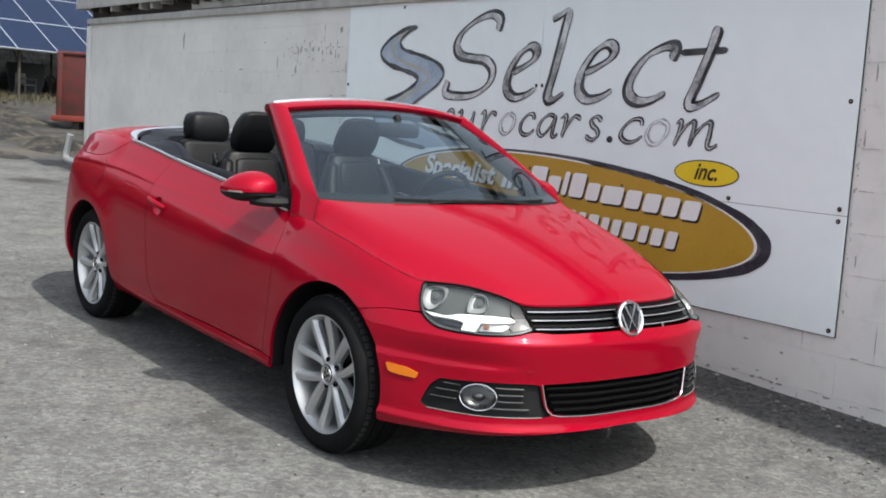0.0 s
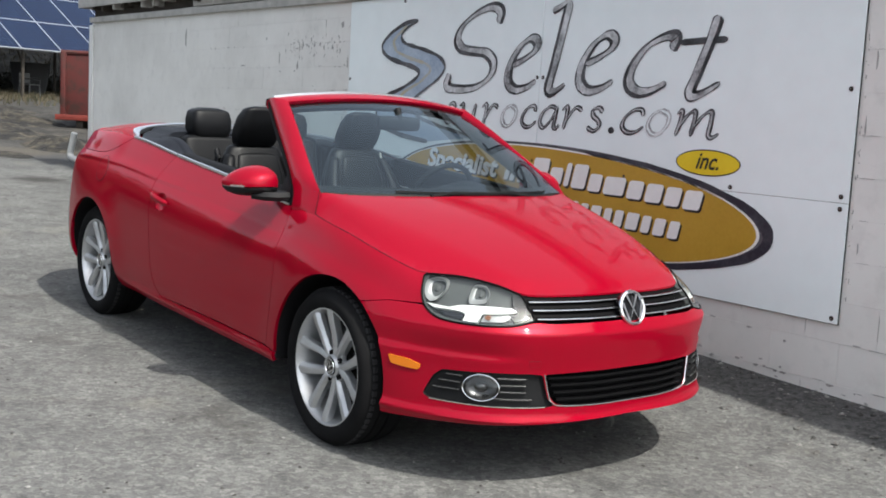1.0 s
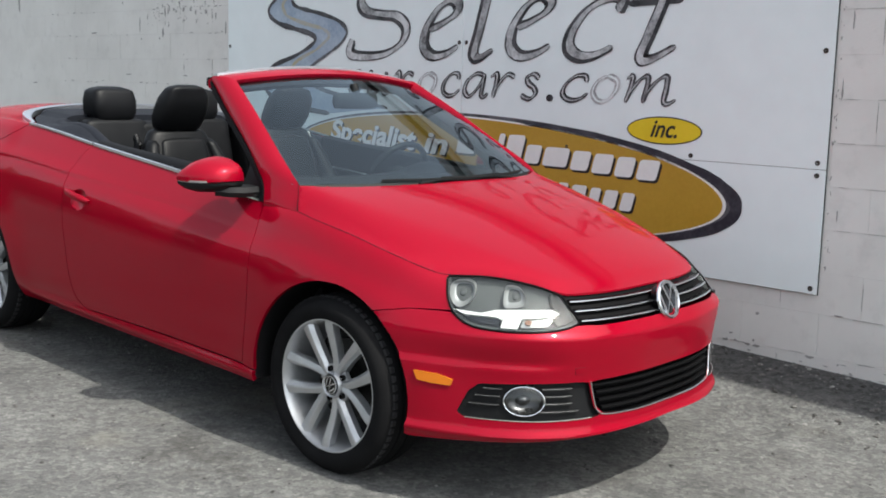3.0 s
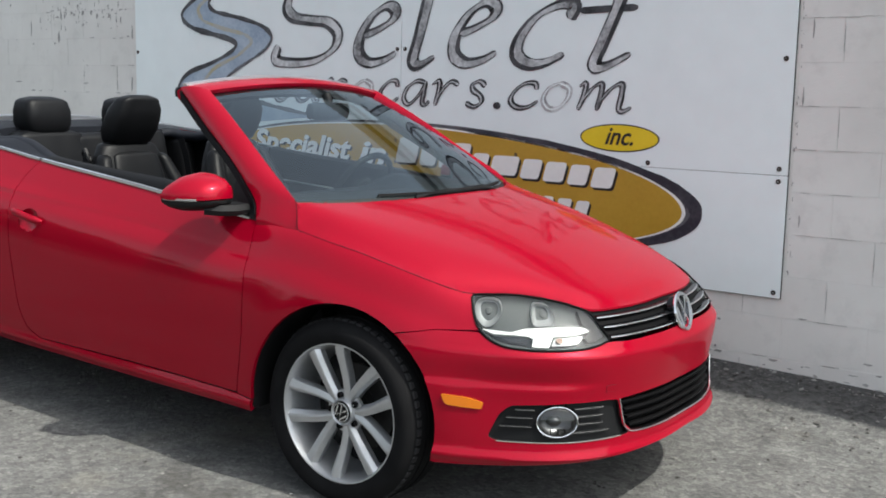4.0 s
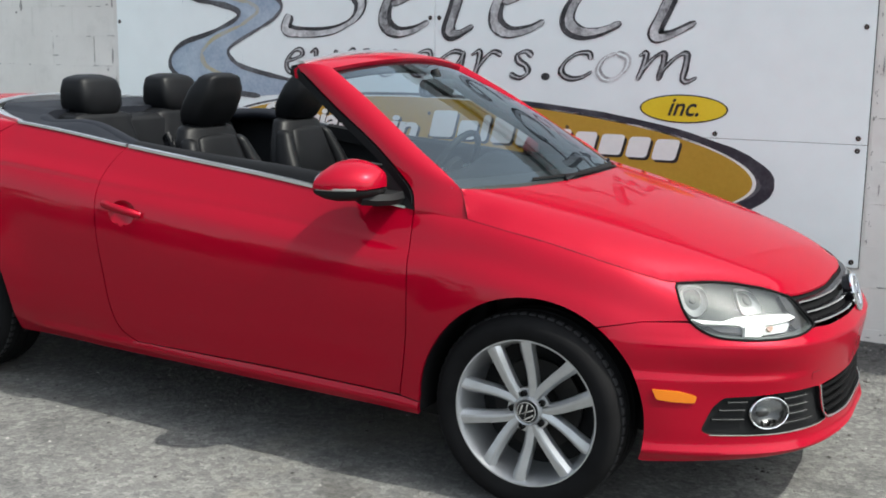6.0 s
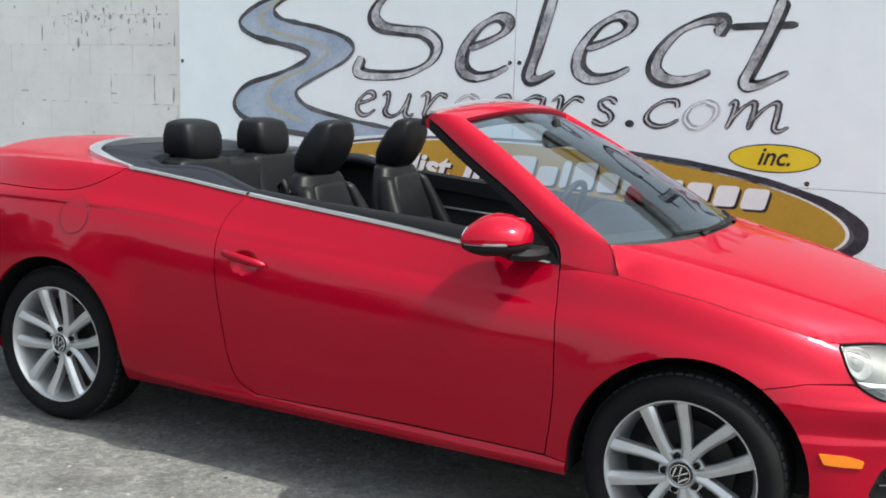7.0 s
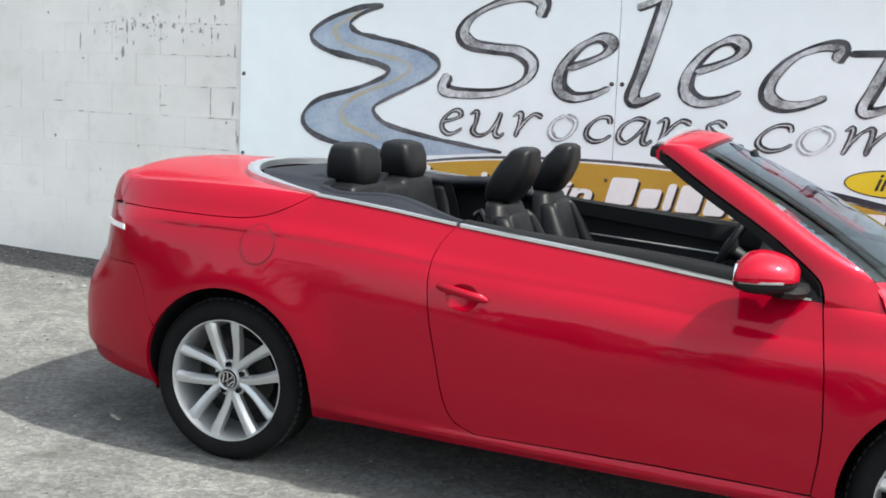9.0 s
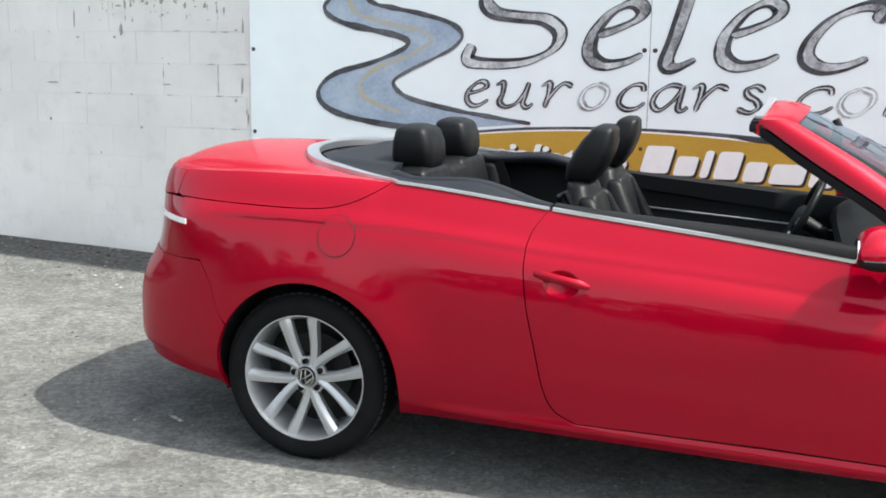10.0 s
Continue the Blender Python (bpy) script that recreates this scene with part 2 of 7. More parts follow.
def panel(poly, place, cell=(0.03, 0.025), thick=0.014, gap=0.0):
    """A sheet over an outline in (a, b), laid on place(a, b) -> (point, outward normal), with its rim turned inward."""
    poly = [(float(a), float(b)) for a, b in poly]
    xs, ys = [p[0] for p in poly], [p[1] for p in poly]
    bm = bmesh.new()
    seen = {}

    def vert(p):
        k = (round(p[0], 5), round(p[1], 5))
        if k not in seen:
            seen[k] = bm.verts.new((p[0], p[1], 0))
        return seen[k]

    nx, ny = max(1, round((max(xs) - min(xs)) / cell[0])), max(1, round((max(ys) - min(ys)) / cell[1]))
    gx, gy = np.linspace(min(xs), max(xs), nx + 1), np.linspace(min(ys), max(ys), ny + 1)
    e = np.array([(*poly[i - 1], *poly[i]) for i in range(len(poly))])
    elo, ehi = np.minimum(e[:, :2], e[:, 2:]), np.maximum(e[:, :2], e[:, 2:])
    for i in range(nx):
        for j in range(ny):
            x0, x1, y0, y1 = gx[i], gx[i + 1], gy[j], gy[j + 1]
            near = ((elo[:, 0] <= x1) & (ehi[:, 0] >= x0) & (elo[:, 1] <= y1) & (ehi[:, 1] >= y0)).any()
            if near:
                q = clip_cell(poly, x0, x1, y0, y1)
            else:
                q = [(x0, y0), (x1, y0), (x1, y1), (x0, y1)] if inside(poly, (x0 + x1) / 2, (y0 + y1) / 2) else []
            vs = []
            for p in q:
                v = vert(p)
                if not vs or v is not vs[-1]:
                    vs.append(v)
            if len(vs) > 2 and vs[0] is vs[-1]:
                vs.pop()
            if len(vs) > 2 and len(set(vs)) == len(vs):
                try:
                    bm.faces.new(vs)
                except ValueError:
                    pass
            elif len(vs) > 3:
                # an outline that folds back on itself: split where it meets
                stack, loops = [], []
                for v in vs + [vs[0]]:
                    if v in stack:
                        k = stack.index(v)
                        loops.append(stack[k:])
                        stack = stack[: k + 1]
                    else:
                        stack.append(v)
                for lp in loops:
                    if len(lp) > 2:
                        try:
                            bm.faces.new(lp)
                        except ValueError:
                            pass
    for f in bm.faces:
        if f.calc_area() < 1e-10:
            f.normal_update()
    bmesh.ops.triangulate(bm, faces=[f for f in bm.faces if len(f.verts) > 4])
    bm.verts.ensure_lookup_table()
    rim = [ed for ed in bm.edges if ed.is_boundary]
    flat = {v: (v.co.x, v.co.y) for v in bm.verts}
    spot = {v: place(*flat[v]) for v in bm.verts}
    if thick:
        out = bmesh.ops.extrude_edge_only(bm, edges=rim)
        back = [v for v in out["geom"] if isinstance(v, bmesh.types.BMVert)]
        home = {}
        for ed in bm.edges:
            a, b = ed.verts
            if a in spot and b not in spot and (a.co - b.co).length < 1e-7:
                home[b] = a
            elif b in spot and a not in spot and (a.co - b.co).length < 1e-7:
                home[a] = b
        for v in back:
            if v in home:
                p, n = spot[home[v]]
                v.co = Vector(p) - Vector(n) * thick
    for v, (p, n) in spot.items():
        v.co = p
    bmesh.ops.recalc_face_normals(bm, faces=bm.faces[:])
    way = sum(f.normal.dot(Vector(spot[f.verts[0]][1])) * f.calc_area() for f in bm.faces if all(v in spot for v in f.verts))
    if way < 0:
        bmesh.ops.reverse_faces(bm, faces=bm.faces[:])
    return bm


def rounded(points, r, n=4):
    """A closed outline with its corners rounded."""
    out = []
    for i, p in enumerate(points):
        a, b, c = np.array(points[i - 1], float), np.array(p, float), np.array(points[(i + 1) % len(points)], float)
        la, lc = np.linalg.norm(a - b), np.linalg.norm(c - b)
        k = min(r, la / 2.2, lc / 2.2)
        s, e = b + (a - b) / la * k, b + (c - b) / lc * k
        for j in range(n + 1):
            t = j / n
            out.append(tuple((1 - t) ** 2 * s + 2 * t * (1 - t) * b + t * t * e))
    return out


def loft(rings, cap=True):
    bm = bmesh.new()
    rows = [[bm.verts.new(p) for p in r] for r in rings]
    n = len(rows[0])
    for a, b in zip(rows, rows[1:]):
        for j in range(n):
            bm.faces.new((a[j], a[(j + 1) % n], b[(j + 1) % n], b[j]))
    if cap:
        bm.faces.new(rows[0][::-1])
        bm.faces.new(rows[-1])
    bmesh.ops.recalc_face_normals(bm, faces=bm.faces[:])
    return bm


# ---- ground, wall, sign board ----
WALL = pose(0, 1.8188, 0, 0, 0, -2.523)  # along the wall: x; the face looks to -y
TILT = 0.03492  # the yard falls towards +x


def ground_z(x, y):
    """The yard: an even fall along the wall, a slight heap of dirt at its foot, flattening out far off."""
    fall = -TILT * (x if abs(x) < 45 else math.copysign(45 + 10 * math.tanh((abs(x) - 45) / 10), x))
    t = min(1.0, max(0.0, (y + 0.0441 * x - 1.15) / 0.65))
    foot = 0.10 * t * t * (3 - 2 * t) if x > -9 else 0.0
    u = min(1.0, max(0.0, (-40 - x) / 14))
    return fall + foot + 4.6 * u * u * (3 - 2 * u)


def ground_material():
    m, nt, b = nodes_of("old_asphalt_gravel")
    p = world_pos(nt)
    grain, coarse, patch = noise_tex(nt, 110, 3, 0.6, p), noise_tex(nt, 34, 5, 0.7, p), noise_tex(nt, 0.9, 6, 0.62, p)
    v = nt.nodes.new("ShaderNodeTexVoronoi")
    v.inputs["Scale"].default_value = 52
    stir, jag = nt.nodes.new("ShaderNodeVectorMath"), nt.nodes.new("ShaderNodeTexNoise")
    jag.inputs["Scale"].default_value, jag.inputs["Detail"].default_value = 60, 4
    stir.operation, stir.inputs[1].default_value = "MULTIPLY_ADD", (0.030, 0.030, 0.030)
    nt.links.new(p, jag.inputs["Vector"])
    nt.links.new(jag.outputs["Color"], stir.inputs[0])
    nt.links.new(p, stir.inputs[2])
    nt.links.new(stir.outputs[0], v.inputs["Vector"])
    base = ramp(nt, patch, [(0.30, (0.079, 0.079, 0.077)), (0.5, (0.104, 0.104, 0.101)), (0.72, (0.131, 0.131, 0.127))])
    stones = ramp(nt, v.outputs["Color"], [(0.14, (0.64, 0.64, 0.64)), (0.55, (0.98, 0.98, 0.975)), (0.89, (1.48, 1.465, 1.42))])
    c = mix(nt, base, stones, 0.8, "MULTIPLY")
    c = mix(nt, c, ramp(nt, grain, [(0.35, (0.62,) * 3), (0.65, (1.32,) * 3)]), 0.6, "MULTIPLY")
    c = mix(nt, c, (0.035, 0.033, 0.030), ramp(nt, noise_tex(nt, 1.7, 8, 0.72, p), [(0.60, (0, 0, 0)), (0.72, (0.75,) * 3)]))
    c = mix(nt, c, (0.155, 0.145, 0.120), ramp(nt, noise_tex(nt, 0.75, 8, 0.72, p), [(0.56, (0, 0, 0)), (0.66, (0.5,) * 3)]))
    c = mix(nt, c, ramp(nt, noise_tex(nt, 5.5, 7, 0.7, p), [(0.36, (0.62,) * 3), (0.5, (1.0,) * 3), (0.66, (1.3,) * 3)]), 0.7, "MULTIPLY")
    # speckled dark band along the foot of the wall
    lane = nt.nodes.new("ShaderNodeSeparateXYZ")
    nt.links.new(p, lane.inputs[0])
    off = nt.nodes.new("ShaderNodeMath")
    off.operation = "MULTIPLY_ADD"
    nt.links.new(lane.outputs[0], off.inputs[0])
    off.inputs[1].default_value = 0.0441
    nt.links.new(lane.outputs[1], off.inputs[2])
    wob_ = nt.nodes.new("ShaderNodeMath")
    wob_.operation = "MULTIPLY_ADD"
    nt.links.new(noise_tex(nt, 3.5, 7, 0.75, p), wob_.inputs[0])
    wob_.inputs[1].default_value = 0.45
    nt.links.new(off.outputs[0], wob_.inputs[2])
    foot = nt.nodes.new("ShaderNodeMapRange")
    foot.inputs[1].default_value, foot.inputs[2].default_value = 1.62, 1.74
    nt.links.new(wob_.outputs[0], foot.inputs[0])
    c = mix(nt, c, ramp(nt, noise_tex(nt, 30, 5, 0.7, p), [(0.35, (0.018, 0.018, 0.018)), (0.62, (0.075, 0.074, 0.072))]), foot.outputs[0])
    # damp and oily spots
    for sx_, sy_, r in ((2.08, -1.03, 0.20), (2.24, -1.07, 0.10), (2.40, -1.03, 0.07), (0.55, -1.28, 0.16), (-0.55, -1.05, 0.20), (3.1, -1.75, 0.22), (-7.0, 1.1, 0.5), (1.2, -2.2, 0.3)):
        dist = nt.nodes.new("ShaderNodeVectorMath")
        dist.operation = "DISTANCE"
        wob = nt.nodes.new("ShaderNodeVectorMath")
        wob.operation = "ADD"
        nt.links.new(p, wob.inputs[0])
        tex = nt.nodes.new("ShaderNodeTexNoise")
        tex.inputs["Scale"].default_value, tex.inputs["Detail"].default_value, tex.inputs["Roughness"].default_value = 4.5, 6, 0.7
        nt.links.new(p, tex.inputs["Vector"])
        spread = nt.nodes.new("ShaderNodeVectorMath")
        spread.operation = "MULTIPLY_ADD"
        nt.links.new(tex.outputs["Color"], spread.inputs[0])
        spread.inputs[1].default_value, spread.inputs[2].default_value = (0.9, 0.9, 0), (-0.45, -0.45, 0)
        nt.links.new(spread.outputs[0], wob.inputs[1])
        nt.links.new(wob.outputs[0], dist.inputs[0])
        dist.inputs[1].default_value = (sx_, sy_, -TILT * sx_)
        c = mix(nt, c, (0.03, 0.027, 0.023), ramp(nt, dist.outputs["Value"], [(0.0, (0.6,) * 3), (r, (0, 0, 0))]))
    sep = nt.nodes.new("ShaderNodeSeparateXYZ")
    nt.links.new(p, sep.inputs[0])
    far = nt.nodes.new("ShaderNodeMapRange")
    far.inputs[1].default_value, far.inputs[2].default_value = -9.0, -15.0
    nt.links.new(sep.outputs[0], far.inputs[0])
    soil = ramp(nt, noise_tex(nt, 0.9, 9, 0.75, p), [(0.36, (0.052, 0.051, 0.050)), (0.46, (0.045, 0.040, 0.031)), (0.52, (0.010, 0.009, 0.008)), (0.62, (0.046, 0.040, 0.030))])
    soil = mix(nt, soil, ramp(nt, noise_tex(nt, 3.0, 7, 0.7, p), [(0.36, (0.5,) * 3), (0.64, (1.35,) * 3)]), 0.8, "MULTIPLY")
    c = mix(nt, c, soil, far.outputs[0])
    # trodden soil, with darker patches, at the building's corner
    for sx_, sy_, r, col in ((-14.9, 2.9, 1.5, (0.078, 0.066, 0.048)), (-11.4, 1.9, 0.9, (0.072, 0.062, 0.047)), (-13.2, 3.3, 0.9, (0.022, 0.019, 0.016)), (-12.0, 3.2, 0.5, (0.025, 0.022, 0.018)), (-19.0, 3.4, 1.6, (0.068, 0.058, 0.045)), (-7.3, 1.1, 0.35, (0.025, 0.023, 0.02)), (-24.0, 4.2, 1.8, (0.04, 0.036, 0.03))):
        gap = nt.nodes.new("ShaderNodeVectorMath")
        gap.operation = "DISTANCE"
        wig = nt.nodes.new("ShaderNodeVectorMath")
        wig.operation = "MULTIPLY_ADD"
        tex = nt.nodes.new("ShaderNodeTexNoise")
        tex.inputs["Scale"].default_value, tex.inputs["Detail"].default_value, tex.inputs["Roughness"].default_value = 1.6, 8, 0.75
        nt.links.new(p, tex.inputs["Vector"])
        nt.links.new(tex.outputs["Color"], wig.inputs[0])
        wig.inputs[1].default_value = (2.6 * r, 2.6 * r, 0)
        nt.links.new(p, wig.inputs[2])
        nt.links.new(wig.outputs[0], gap.inputs[0])
        gap.inputs[1].default_value = (sx_ + 1.3 * r, sy_ + 1.3 * r, -TILT * sx_)
        c = mix(nt, c, col, ramp(nt, gap.outputs["Value"], [(0.55 * r if r < 1.8 else 0.9, (0.85,) * 3), (min(1.0, r), (0, 0, 0))]))
    nt.links.new(c, b.inputs["Base Color"])
    b.inputs["Roughness"].default_value = 0.93
    h = mix(nt, coarse, v.outputs["Distance"], 0.25)
    bump(nt, b, h, 0.010, 0.9)
    return m


def build_ground():
    xs = np.unique(np.r_[np.linspace(-1500, -62, 12), np.linspace(-60, -40, 21), np.linspace(-40, -10, 21), np.linspace(-10, 12, 89), np.linspace(12, 40, 15), np.linspace(40, 1500, 12)])
    ys = np.unique(np.r_[np.linspace(-1500, -12, 12), np.linspace(-12, -5, 8), np.linspace(-5, 3, 41), np.linspace(3, 30, 15), np.linspace(30, 1500, 12)])
    bm = bmesh.new()
    vs = [[bm.verts.new((x, y, ground_z(x, y) + 0.006 * noise.noise(Vector((x * 1.3, y * 1.3, 0))) * (1 if abs(x) < 12 else 0))) for y in ys] for x in xs]
    for i in range(len(xs) - 1):
        for j in range(len(ys) - 1):
            bm.faces.new((vs[i][j], vs[i + 1][j], vs[i + 1][j + 1], vs[i][j + 1]))
    tagged(part("ground", bm, ground_material()), "worn grey asphalt yard with loose gravel and stains", "ground", kind="structure")


build_ground()


def wall_material():
    m, nt, b = nodes_of("white_painted_block")
    p = world_pos(nt)
    big, mid, fine = noise_tex(nt, 1.1, 6, 0.6, p), noise_tex(nt, 7, 6, 0.65, p), noise_tex(nt, 90, 4, 0.6, p)
    c = ramp(nt, big, [(0.25, (0.61, 0.60, 0.57)), (0.55, (0.73, 0.72, 0.69)), (0.8, (0.79, 0.78, 0.755))])
    c = mix(nt, c, (0.46, 0.455, 0.43), ramp(nt, mid, [(0.54, (0, 0, 0)), (0.80, (0.42,) * 3)]))
    oi = nt.nodes.new("ShaderNodeObjectInfo").outputs["Random"]
    c = mix(nt, c, ramp(nt, oi, [(0, (0.975,) * 3), (1, (1.0,) * 3)]), 1.0, "MULTIPLY")
    nt.links.new(c, b.inputs["Base Color"])
    b.inputs["Roughness"].default_value = 0.62
    bump(nt, b, mix(nt, fine, mid, 0.5), 0.003, 0.8)
    return m


WALL_PAINT = wall_material()
SHEET = plain("white_sign_sheet", (0.80, 0.865, 0.87), 0.42, var=0.04, scale=6, rough_var=0.06)
WOOD_GREY = plain("weathered_white_timber", (0.42, 0.41, 0.39), 0.8, var=0.3, scale=9, bump_mm=1.5, bump_scale=40)


def local_box(name, lo, hi, mat, m, parent=None, bevel=0.0, label=""):
    ob = part(name, box(bmesh.new(), lo, hi, bevel), mat, parent, label)
    if parent is None:
        ob.matrix_world = m
    return ob


# the wall's core stands behind the block faces
BLOCK_L, BLOCK_H, WALL_L, WALL_R, WALL_TOP = 0.4064, 0.2032, -8.52, 9.0, 2.30
wall_north = tagged(local_box("wall_north", (WALL_L, 0.0035, -0.8), (WALL_R, 0.22, WALL_TOP), WALL_PAINT, WALL), "white painted concrete block wall with chipped paint", "wall", kind="structure")
wall_end = tagged(local_box("wall_west", (WALL_L, 0.22, -0.8), (WALL_L + 0.2, 7.0, WALL_TOP), WALL_PAINT, WALL), "white painted concrete block end wall", "wall", kind="structure")


COURSE_RISE, BREAK = 0.007, 1.5  # the courses climb a little past the sign's near edge


def course_lift(u):
    return COURSE_RISE * max(0.0, u + 1.5)


def right_joint(row, u):
    """First upright joint past u in the bond that shows beyond the sign."""
    start = WALL_L + 0.035 + (0.0 if row % 2 else BLOCK_L / 2)
    return start + BLOCK_L * math.ceil((u - start) / BLOCK_L)


def blocks():
    """Block faces in running bond, each a piece of its own; those behind the sign board are left out."""
    def block_mesh(w, name):
        bm = bmesh.new()
        box(bm, (0.00025, 0.0, 0.00025), (w - 0.00025, 0.02, BLOCK_H - 0.00025), 0.0009, 1)
        return finish(bm, name, WALL_PAINT, True, 30)
    full, half = block_mesh(BLOCK_L, "block"), block_mesh(BLOCK_L / 2, "half_block")
    rest, count = bmesh.new(), 0
    z0 = 1.027 - 8 * BLOCK_H
    rng = random.Random(5)
    for row in range(20):
        z = z0 + row * BLOCK_H
        if z + BLOCK_H > WALL_TOP + 0.01 or z < -0.45:
            continue
        u = WALL_L + (BLOCK_L / 2 if row % 2 else 0.0)
        cells = [(WALL_L, BLOCK_L / 2)] if row % 2 else []
        while u + BLOCK_L < BREAK:
            cells.append((u, BLOCK_L))
            u += BLOCK_L
        first = right_joint(row, BREAK)
        if first - u > 0.02:  # cut block where the two bonds meet, behind the sign
            cells.append((u, first - u))
        u = first
        while u < 5.6:
            cells.append((u, BLOCK_L))
            u += BLOCK_L
        for u, w in cells:
            if u > -1.5 and u + w < 3.25 and z > 0.36:
                continue
            if z + BLOCK_H < ground_z(u, 1.82 - 0.0441 * u) - 0.02:
                continue
            m = Matrix.Translation((u, rng.uniform(-0.0007, 0.0007), z + course_lift(u))) @ Matrix.Rotation(rng.uniform(-0.0015, 0.0015), 4, "X") @ Matrix.Rotation(-COURSE_RISE if u > -1.5 else 0.0, 4, "Y")
            if u > -7.7 and count < 300 and w in (BLOCK_L, BLOCK_L / 2):
                ob = new("block", full if w == BLOCK_L else half)
                ob.parent = wall_north
                ob.matrix_basis = m
                count += 1
            else:
                k = len(rest.verts)
                box(rest, (0.0007, 0, 0.0007), (w - 0.0007, 0.02, BLOCK_H - 0.0007), 0.0, m=m)
    tagged(part("far_blocks", rest, WALL_PAINT, wall_north), kind="stuff")


def chips():
    """Places where the white paint has flaked to the grey block."""
    rng = random.Random(14)
    grey = plain("bare_block", (0.33, 0.325, 0.31), 0.9, var=0.4, scale=60)
    spots = [(-2.535, 1.655, 0.012, 0.045), (-2.50, 1.815, 0.008, 0.04), (-2.55, 1.80, 0.02, 0.008), (-2.33, 1.815, 0.012, 0.012), (-2.22, 1.83, 0.014, 0.02), (-2.12, 1.825, 0.012, 0.012), (-1.73, 1.985, 0.026, 0.03), (-2.36, 1.83, 0.014, 0.01), (-1.90, 1.80, 0.01, 0.02),
             (-2.9, 1.72, 0.006, 0.05), (-3.1, 1.3, 0.05, 0.005), (-2.4, 1.02, 0.012, 0.010), (-2.2, 1.30, 0.03, 0.005), (-5.2, 1.98, 0.02, 0.09), (-4.9, 1.2, 0.05, 0.008), (-6.1, 0.95, 0.06, 0.007), (-3.7, 1.66, 0.05, 0.006), (2.75, 0.23, 0.018, 0.007), (2.98, 0.2, 0.012, 0.006), (3.35, 0.72, 0.004, 0.03), (3.33, 1.3, 0.004, 0.05), (3.36, 1.62, 0.005, 0.05), (-1.64, 1.3, 0.008, 0.06), (-1.63, 1.66, 0.008, 0.05), (-1.60, 1.1, 0.007, 0.04)]
    for k in range(70):
        spots.append((rng.gauss(-2.25, 0.28), rng.gauss(1.80, 0.07), 0.002 + 0.010 * rng.random() ** 3, 0.003 + 0.022 * rng.random() ** 3))
    for k in range(40):
        row = 1.027 + BLOCK_H * rng.choice((1, 2, 3, 4))
        spots.append((rng.uniform(-4.5, -1.62), row + rng.gauss(0, 0.004), 0.004 + 0.03 * rng.random() ** 2, 0.002 + 0.003 * rng.random()))
    z0 = 1.027 - 8 * BLOCK_H
    for k in range(95):  # open joints: short runs along the courses and up the ends of blocks
        low = rng.random() < 0.55
        u = rng.uniform(2.2, 5.2) if low else rng.gauss(-1.86, 0.22)
        if not low and u > -1.6:
            continue
        row = rng.randrange(1, 5) if low else rng.randrange(5, 13)
        z = z0 + row * BLOCK_H + course_lift(u)
        if rng.random() < 0.6:
            spots.append((u, z + rng.gauss(0, 0.002), rng.uniform(0.012, 0.055), rng.uniform(0.0012, 0.0035)))
        else:
            at = right_joint(row, u) if low else WALL_L + BLOCK_L * round((u - WALL_L) / BLOCK_L) + (BLOCK_L / 2 if row % 2 else 0.0)
            if at < -1.6 or low:
                spots.append((at, z + rng.uniform(0.03, 0.17), rng.uniform(0.0012, 0.003), rng.uniform(0.012, 0.04)))
    for k in range(9):
        spots.append((rng.uniform(-3.2, -1.65), rng.uniform(0.75, 2.0), rng.uniform(0.003, 0.012), rng.uniform(0.003, 0.014)))
    for row in range(4, 12):  # hairline gaps along the courses past the sign, widest near its edge
        for u, a in ((3.36, 0.05), (3.52, 0.09), (3.86, 0.16)):
            if rng.random() < 0.7:
                u += rng.uniform(-0.03, 0.05)
                spots.append((u, z0 + row * BLOCK_H + course_lift(u) + 0.0005, a * rng.uniform(0.5, 1.1), rng.uniform(0.0010, 0.0024)))
        if rng.random() < 0.6:
            spots.append((right_joint(row, 3.35), z0 + (row + 0.5) * BLOCK_H + course_lift(3.6), 0.0014, rng.uniform(0.03, 0.08)))
    for k in range(34):  # flakes beside the sign's edge
        spots.append((3.300 + abs(rng.gauss(0, 0.014)), rng.uniform(0.45, 2.05), rng.uniform(0.0015, 0.004), 0.002 + 0.014 * rng.random() ** 2))
    for k in range(46):  # crumbling paint along the foot
        u = rng.uniform(2.3, 4.6)
        spots.append((u, ground_z(u, 1.7) + abs(rng.gauss(0.03, 0.035)), rng.uniform(0.004, 0.022), rng.uniform(0.002, 0.008)))
    for u, z, a, b in spots:
        ph = [rng.uniform(0.55, 1.25) for _ in range(11)]
        out = [(u + a * f * math.cos(2 * math.pi * k / 11), z + b * f * math.sin(2 * math.pi * k / 11)) for k, f in enumerate(ph)]
        part("paint_chip", panel(out, lambda x, y: ((x, -0.0035, y), (0, -1, 0)), (0.2, 0.2), 0.002), grey, wall_north)


chips()
# ---- sign board on the wall ----
SIGN_L, SIGN_R, SEAM_U, SIGN_B, SEAM_Z, SIGN_T = -1.575, 3.287, 0.915, 0.340, 0.934, 2.160
FACE = -0.016  # front of the sheets, in the wall's frame


